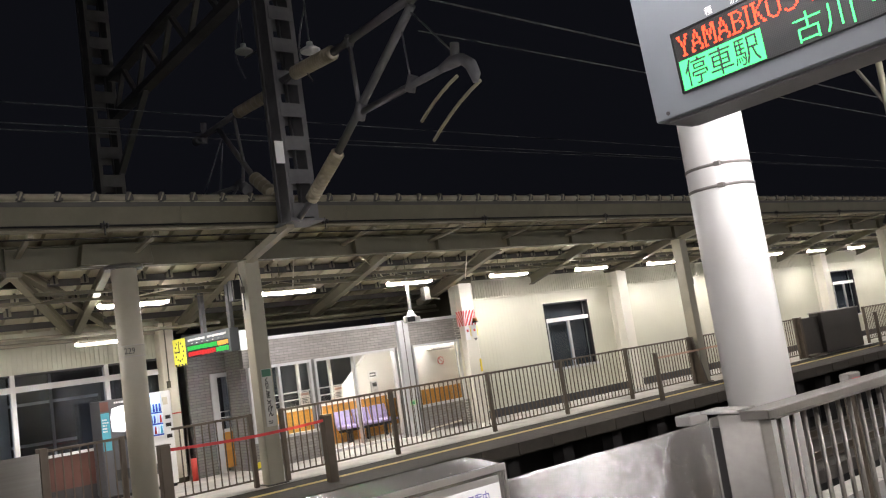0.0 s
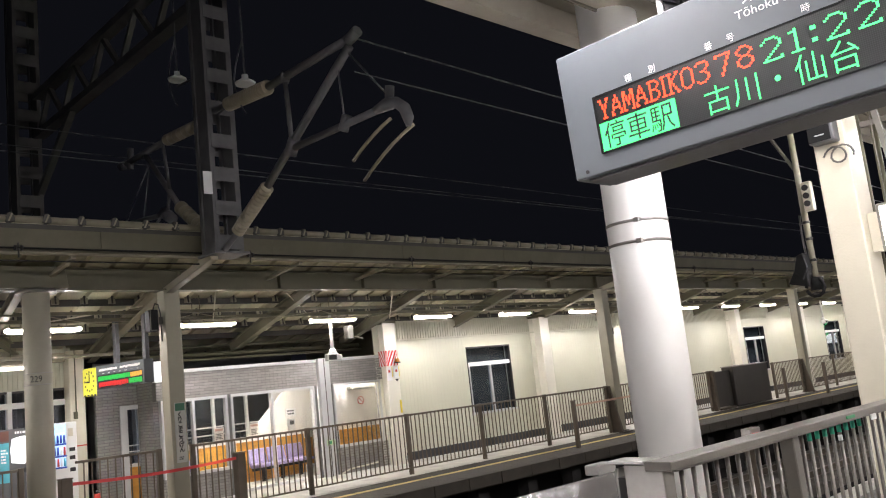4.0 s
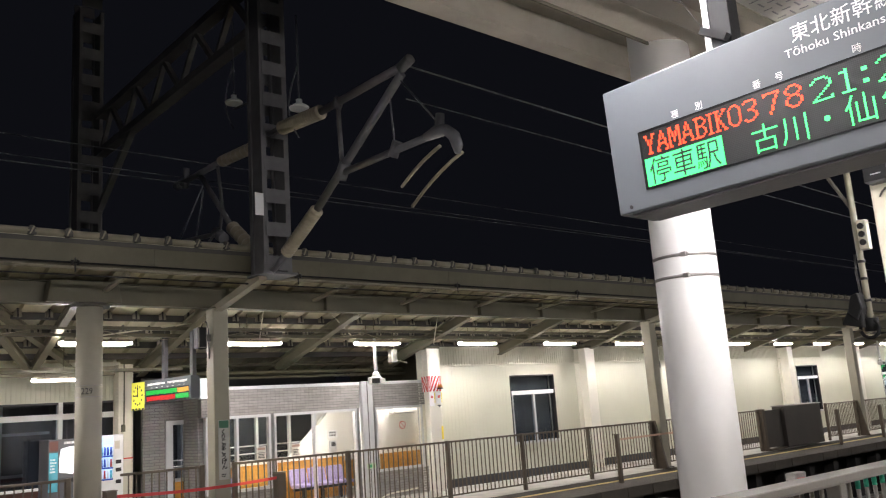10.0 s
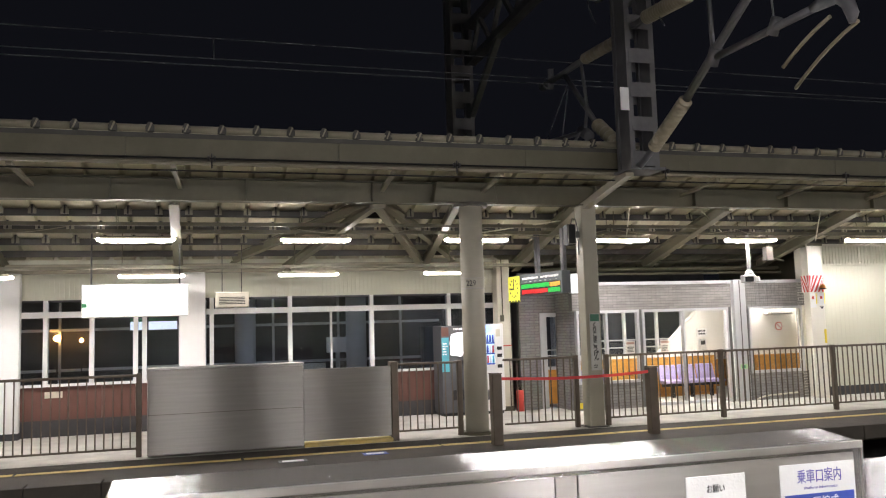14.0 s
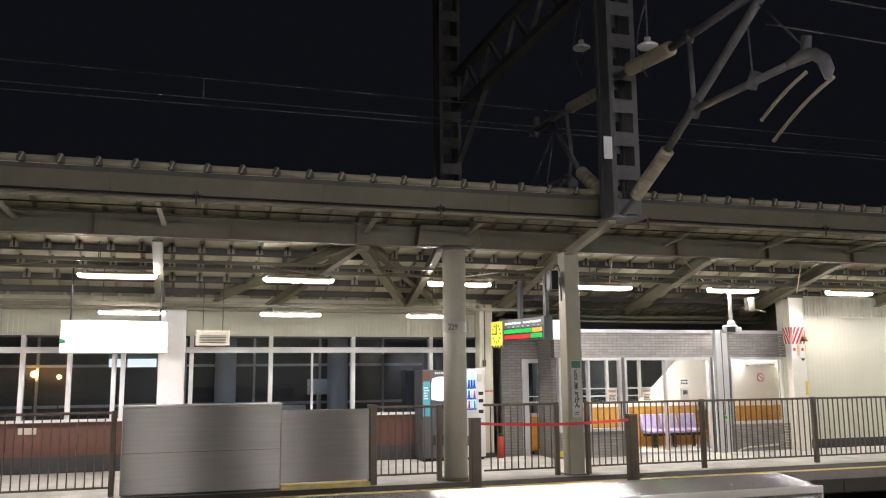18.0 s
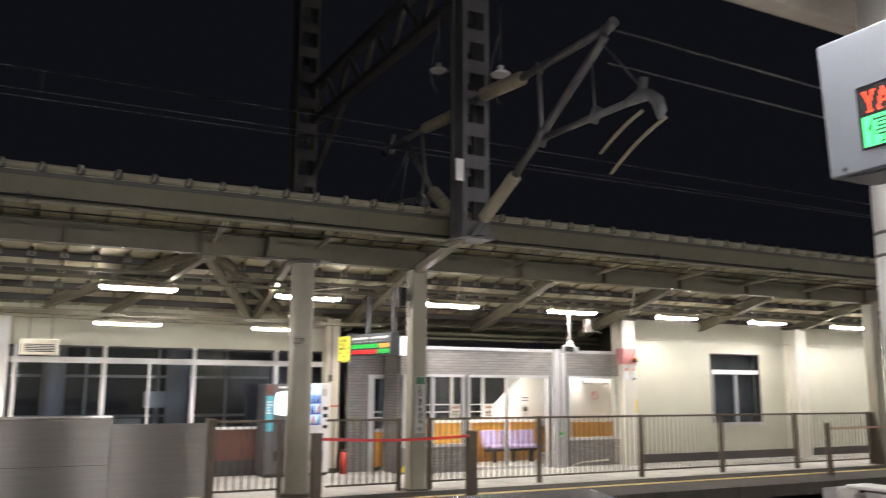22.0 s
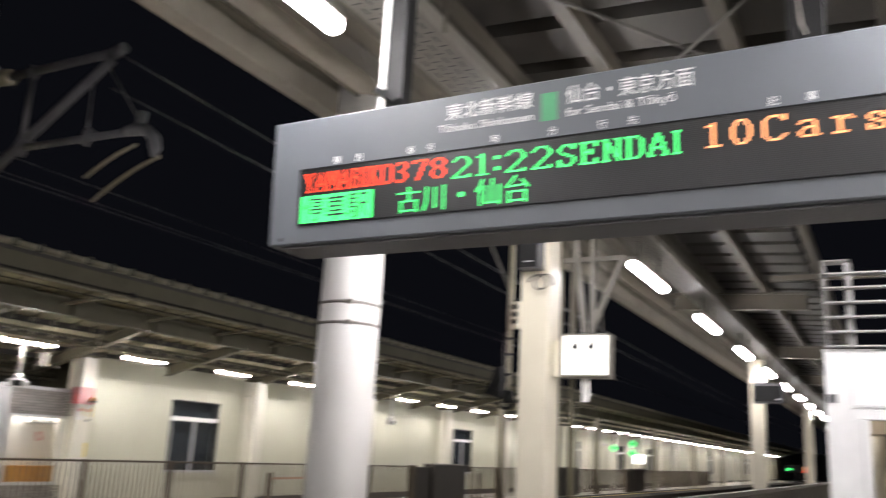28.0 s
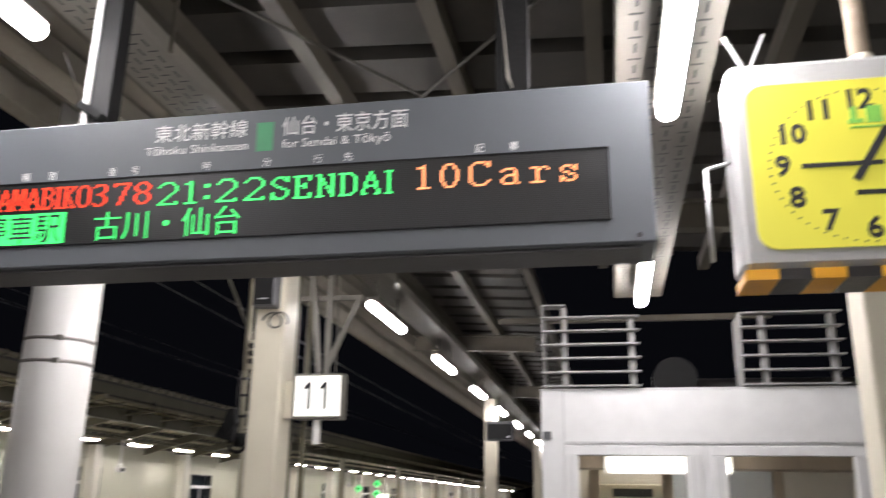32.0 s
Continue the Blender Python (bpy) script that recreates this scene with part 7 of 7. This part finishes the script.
for y0, y1, top in ((-1.11, -0.24, 3.46), (-2.80, -1.96, 3.36)):
    t = thing("louvre_screen", (RX, (y0 + y1) / 2, 2.72), "white horizontal louvre screen on the shelter roof", "louvre screen", "louvre screens")
    for i in range(6):
        z = 2.735 + i * 0.124
        part("slat", prism(bmesh.new(), [(RX - 0.06, z - 0.008), (RX + 0.10, z + 0.004), (RX + 0.10, z + 0.014), (RX - 0.06, z + 0.005)], "y", y0, y1), SLAT, t)
    for y in (y0 + 0.03, y1 - 0.24):
        part("post", B(RX + 0.03, RX + 0.10, y + 0.01, y + 0.065, 2.716, top if y > y0 + 0.1 else 3.37), SLAT, t, bevel=0.006)
        part("post_rib", B(RX + 0.01, RX + 0.03, y + 0.028, y + 0.045, 2.716, 3.37), SLAT, t)
    part("end_panel", prism(bmesh.new(), [(RX + 0.06, 2.72), (RX + 0.40, 2.72), (RX + 0.40, top), (RX - 0.05, top)], "y", y1 - 0.018, y1 - 0.006), SLAT, t)
part("top_plate", B(RX - 0.05, RX + 0.12, -0.46, -0.24, 3.462, 3.472), SLAT, bpy.data.objects["louvre_screen"])
t = thing("roof_vent_disc", (7.8, -1.45, 2.72), "round dark ventilation duct end on the shelter roof", "duct")
part("disc", C((7.75, -1.43, 2.85), (7.95, -1.43, 2.85), 0.2, 32), HANG, t)
part("duct", C((7.95, -1.43, 2.88), (10.5, -1.43, 2.88), 0.15, 20), DGREY, t)
part("cradle", B(7.96, 8.1, -1.55, -1.31, 2.716, 2.78), DGREY, t)
t = thing("roof_pipe", (8.3, -1.8, 2.82), "glossy black pipe lying across the shelter roof", "pipe")
part("run", C((8.3, -3.2, 2.85), (8.3, -1.585, 2.85), 0.075, 16), BLACK, t)
for y in (-2.9, -2.0):
    part("saddle", B(8.24, 8.36, y, y + 0.06, 2.716, 2.79), DGREY, t)
structure("canopy_cross_beam", B(RX + 0.3, RX + 0.36, -2.3, 0.2, 3.38, 3.43), NCREAM, "cream cross beam above the shelter")

# ---- near fence and gate ----
LIFT[0] = 0.0
t = thing("platform_gate", (0.3, 2.5, F), "polished stainless platform gate case with a sliding leaf", "platform gate", "near platform gates")
bm = bmesh.new()
prism(bm, [(2.375, F + 0.05), (2.64, F + 0.05), (2.64, 1.289), (2.61, 1.301), (2.375, 1.277)], "x", -0.885, 1.88)
case = part("case", bm, GATE, t, bevel=0.004)
for x0, x1 in ((-0.86, 0.575), (0.665, 1.842)):
    part("access_panel", B(x0, x1, 2.367, 2.3735, 0.15, 1.237), STEEL, case, bevel=0.002)
part("end_cap", B(1.88, 1.89, 2.37, 2.645, F + 0.05, 1.268), STEELD, t)
part("end_cap", B(-0.895, -0.885, 2.37, 2.645, F + 0.05, 1.268), STEELD, t)
part("panel_joint", B(0.58, 0.66, 2.3695, 2.3742, 0.15, 1.235), STEELD, case)
part("front_lip", B(-0.885, 1.886, 2.362, 2.3735, 1.25, 1.279), STEEL, t, bevel=0.003)
part("leaf", B(1.9, 3.48, 2.38, 2.44, F + 0.08, 1.192), GATE, t, "plain brushed steel leaf")
part("plinth", B(-0.885, 1.88, 2.36, 2.62, F, F + 0.05), DARKP, t)
LIFT[0] = 0.035
t = thing("notice_sheet", (1.17, 2.31, 1.0), "white notice headed in black on the gate case", "notice")
part("sheet", B(1.09, 1.34, 2.362, 2.3665, 0.80, 1.16), WHITEC, t)
words("heading", "お願い", t, (1.175, 2.3618, 1.10), 0.024, INK, FACE_TRACK, width=0.075)
bars("print", t, (1.115, 2.3622, 1.055), FACE_TRACK, 6, INK, 0.014, 21, 0.2)
t = thing("boarding_notice", (1.62, 2.31, 1.0), "white and blue boarding information notice on the gate case", "notice")
part("sheet", B(1.495, 1.835, 2.362, 2.3665, 0.70, 1.172), WHITEC, t)
part("blue_band", B(1.51, 1.825, 2.3592, 2.3618, 0.72, 1.06), BLUE, t)
words("heading", "乗車口案内", t, (1.57, 2.3618, 1.105), 0.04, INKB, FACE_TRACK, width=0.2)
words("subheading", "Platform information", t, (1.60, 2.3618, 1.077), 0.011, INKB, FACE_TRACK, width=0.15)
words("band_text", "10両編成", t, (1.60, 2.3588, 1.01), 0.034, WHITEC, FACE_TRACK, width=0.15)
words("band_subtext", "10-car trains", t, (1.625, 2.3588, 0.985), 0.013, WHITEC, FACE_TRACK, width=0.1)

LIFT[0] = 0.062
f = thing("fence", (5, 1.7, F), "stainless steel railing with upright bars along the near platform", "fence", "near platform fence panels")
part("end_post", B(2.77, 2.86, 1.69, 1.90, F - 0.065, 1.262), STEELD, f, bevel=0.006)
part("end_slot", B(2.79, 2.86, 1.903, 1.95, F - 0.065, 1.20), BLACK, f)
part("end_plate", B(2.80, 2.88, 1.952, 1.97, F - 0.065, 1.24), STEELD, f, bevel=0.004)
part("end_cap", B(2.75, 2.89, 1.775, 1.975, 1.264, 1.280), STEEL, f, bevel=0.004)
part("guide_box", B(3.38, 3.55, 2.5, 2.60, 1.115, 1.172), STEEL, f, bevel=0.006)
part("guide_post", B(3.44, 3.50, 2.53, 2.59, F - 0.065, 1.115), STEELD, f)
part("top_rail", B(2.745, 5.84, 1.63, 1.77, 1.235, 1.275), RAILM, f, bevel=0.004)
part("rail_face", B(2.82, 5.82, 1.655, 1.745, 1.222, 1.235), RAILM, f)
part("bottom_rail", B(2.78, 5.82, 1.68, 1.74, 0.06, 0.11), RAILM, f)
b0 = part("bar", C((2.84, 1.71, 0.11), (2.84, 1.71, 1.23), 0.0115, 10), RAILM, f)
for i in range(1, 27):
    if i not in (11, 12):
        again(b0, (0.108 * i, 0, 0))
for x in (4.09, 5.75):
    part("post", B(x - 0.04, x + 0.04, 1.67, 1.75, F - 0.065, 1.221), RAILM, f, bevel=0.006)
part("green_mark", B(4.72, 4.84, 1.622, 1.63, 1.245, 1.262), GREEN, f)
for i in range(14, 22):
    part("green_tape", C((2.84 + 0.108 * i, 1.71, 1.165), (2.84 + 0.108 * i, 1.71, 1.212), 0.0135, 10), GTAPE, f)
part("white_tape", C((2.84 + 0.108 * 18, 1.71, 1.115), (2.84 + 0.108 * 18, 1.71, 1.15), 0.0135, 10), WHITEC, f)
part("white_tag", B(5.10, 5.18, 1.622, 1.63, 1.20, 1.235), WHITEC, f)
t = thing("sensor_box", (4.05, 1.95, 1.25), "small steel sensor box standing behind the rail", "sensor")
part("body", B(4.03, 4.16, 1.90, 1.96, 1.2, 1.278), STEELD, t, bevel=0.006)
part("lens", B(4.05, 4.14, 1.895, 1.90, 1.23, 1.25), REDP, t)
part("post", B(4.06, 4.12, 1.91, 1.97, F - 0.065, 1.2), BRONZE, t)
LIFT[0] = 0.0
f2 = thing("fence", (12, 2.0, F), "stainless steel railing farther along the near platform", "fence", "near platform fence panels")
part("top_rail", B(7.12, 60, 1.66, 1.78, 1.26, 1.335), RAILM, f2)
bm = bmesh.new()
for i in range(300):
    box(bm, 7.3 + 0.13 * i, 7.33 + 0.13 * i, 1.70, 1.73, F, 1.26)
tagged(part("bar_run", bm, RAILM, f2), kind="stuff")

# ---- lit signs farther along, and closing walls ----
for x, y, z in ((48.0, 13.6, 2.40), (48.0, 12.5, 2.68), (48.0, 12.5, 2.15)):
    t = thing("green_signal_mark", (x, y, z), "small lit green diamond signal under the far canopy", "signal", "green signals")
    bm = bmesh.new()
    prism(bm, [(y - 0.2, z), (y, z - 0.22), (y + 0.2, z), (y, z + 0.22)], "x", x, x + 0.05)
    part("diamond", bm, LGREEN, t)
    part("hanger", C((x + 0.03, y, z + 0.1), (x + 0.03, y, 4.6), 0.02, 6), BLACK, t)
    part("core", prism(bmesh.new(), [(y - 0.11, z), (y, z - 0.12), (y + 0.11, z), (y, z + 0.12)], "x", x - 0.01, x), BLACK, t)
t = thing("lit_white_sign", (49, 12.4, 1.9), "small lit white sign under the far canopy", "lit sign")
part("face", B(49, 49.05, 12.1, 12.7, 1.6, 2.1), LBOX, t)
part("case", B(49.05, 49.2, 12.05, 12.75, 1.55, 2.15), WHITEF, t)
part("hanger", C((49.12, 12.4, 2.15), (49.12, 12.4, 4.68), 0.02, 6), BLACK, t)
t = thing("track_signal", (75, 12.4, 2.3), "distant dark signal head with red, amber and green lights", "signal")
part("case", B(75, 75.2, 5.35, 7.2, 1.5, 2.1), BLACK, t)
part("post", B(75.05, 75.15, 6.3, 6.4, F - 1.6, 1.5), DARKP, t)
part("row_amber", B(74.98, 75, 5.5, 5.8, 1.75, 1.98), LAMBER, t)
part("row_red", B(74.98, 75, 5.5, 5.8, 1.55, 1.72), LRED, t)
part("row_green", B(74.98, 75, 6.8, 7.1, 1.65, 1.85), LGREEN, t)
structure("wall_near_rear", B(-16, 72, -7.3, -7.1, F, 4.3), SIDING, "plain cream rear wall of the near platform")
structure("wall_end", B(-25.3, -25, -7.3, 24, F - 1.6, 4.6), DGREY, "plain dark end of the station")
structure("wall_far_end", B(165, 165.3, -7.3, 24, F - 1.6, 4.6), DGREY, "plain dark far end of the station")

# ---- bricks of the waiting room front ----
for a in ((X0, X1, 2.03, 2.56), (X0, 8.45, F, 0.49), (11.2, 12.74, F, 0.55)):
    lay_bricks(*a)
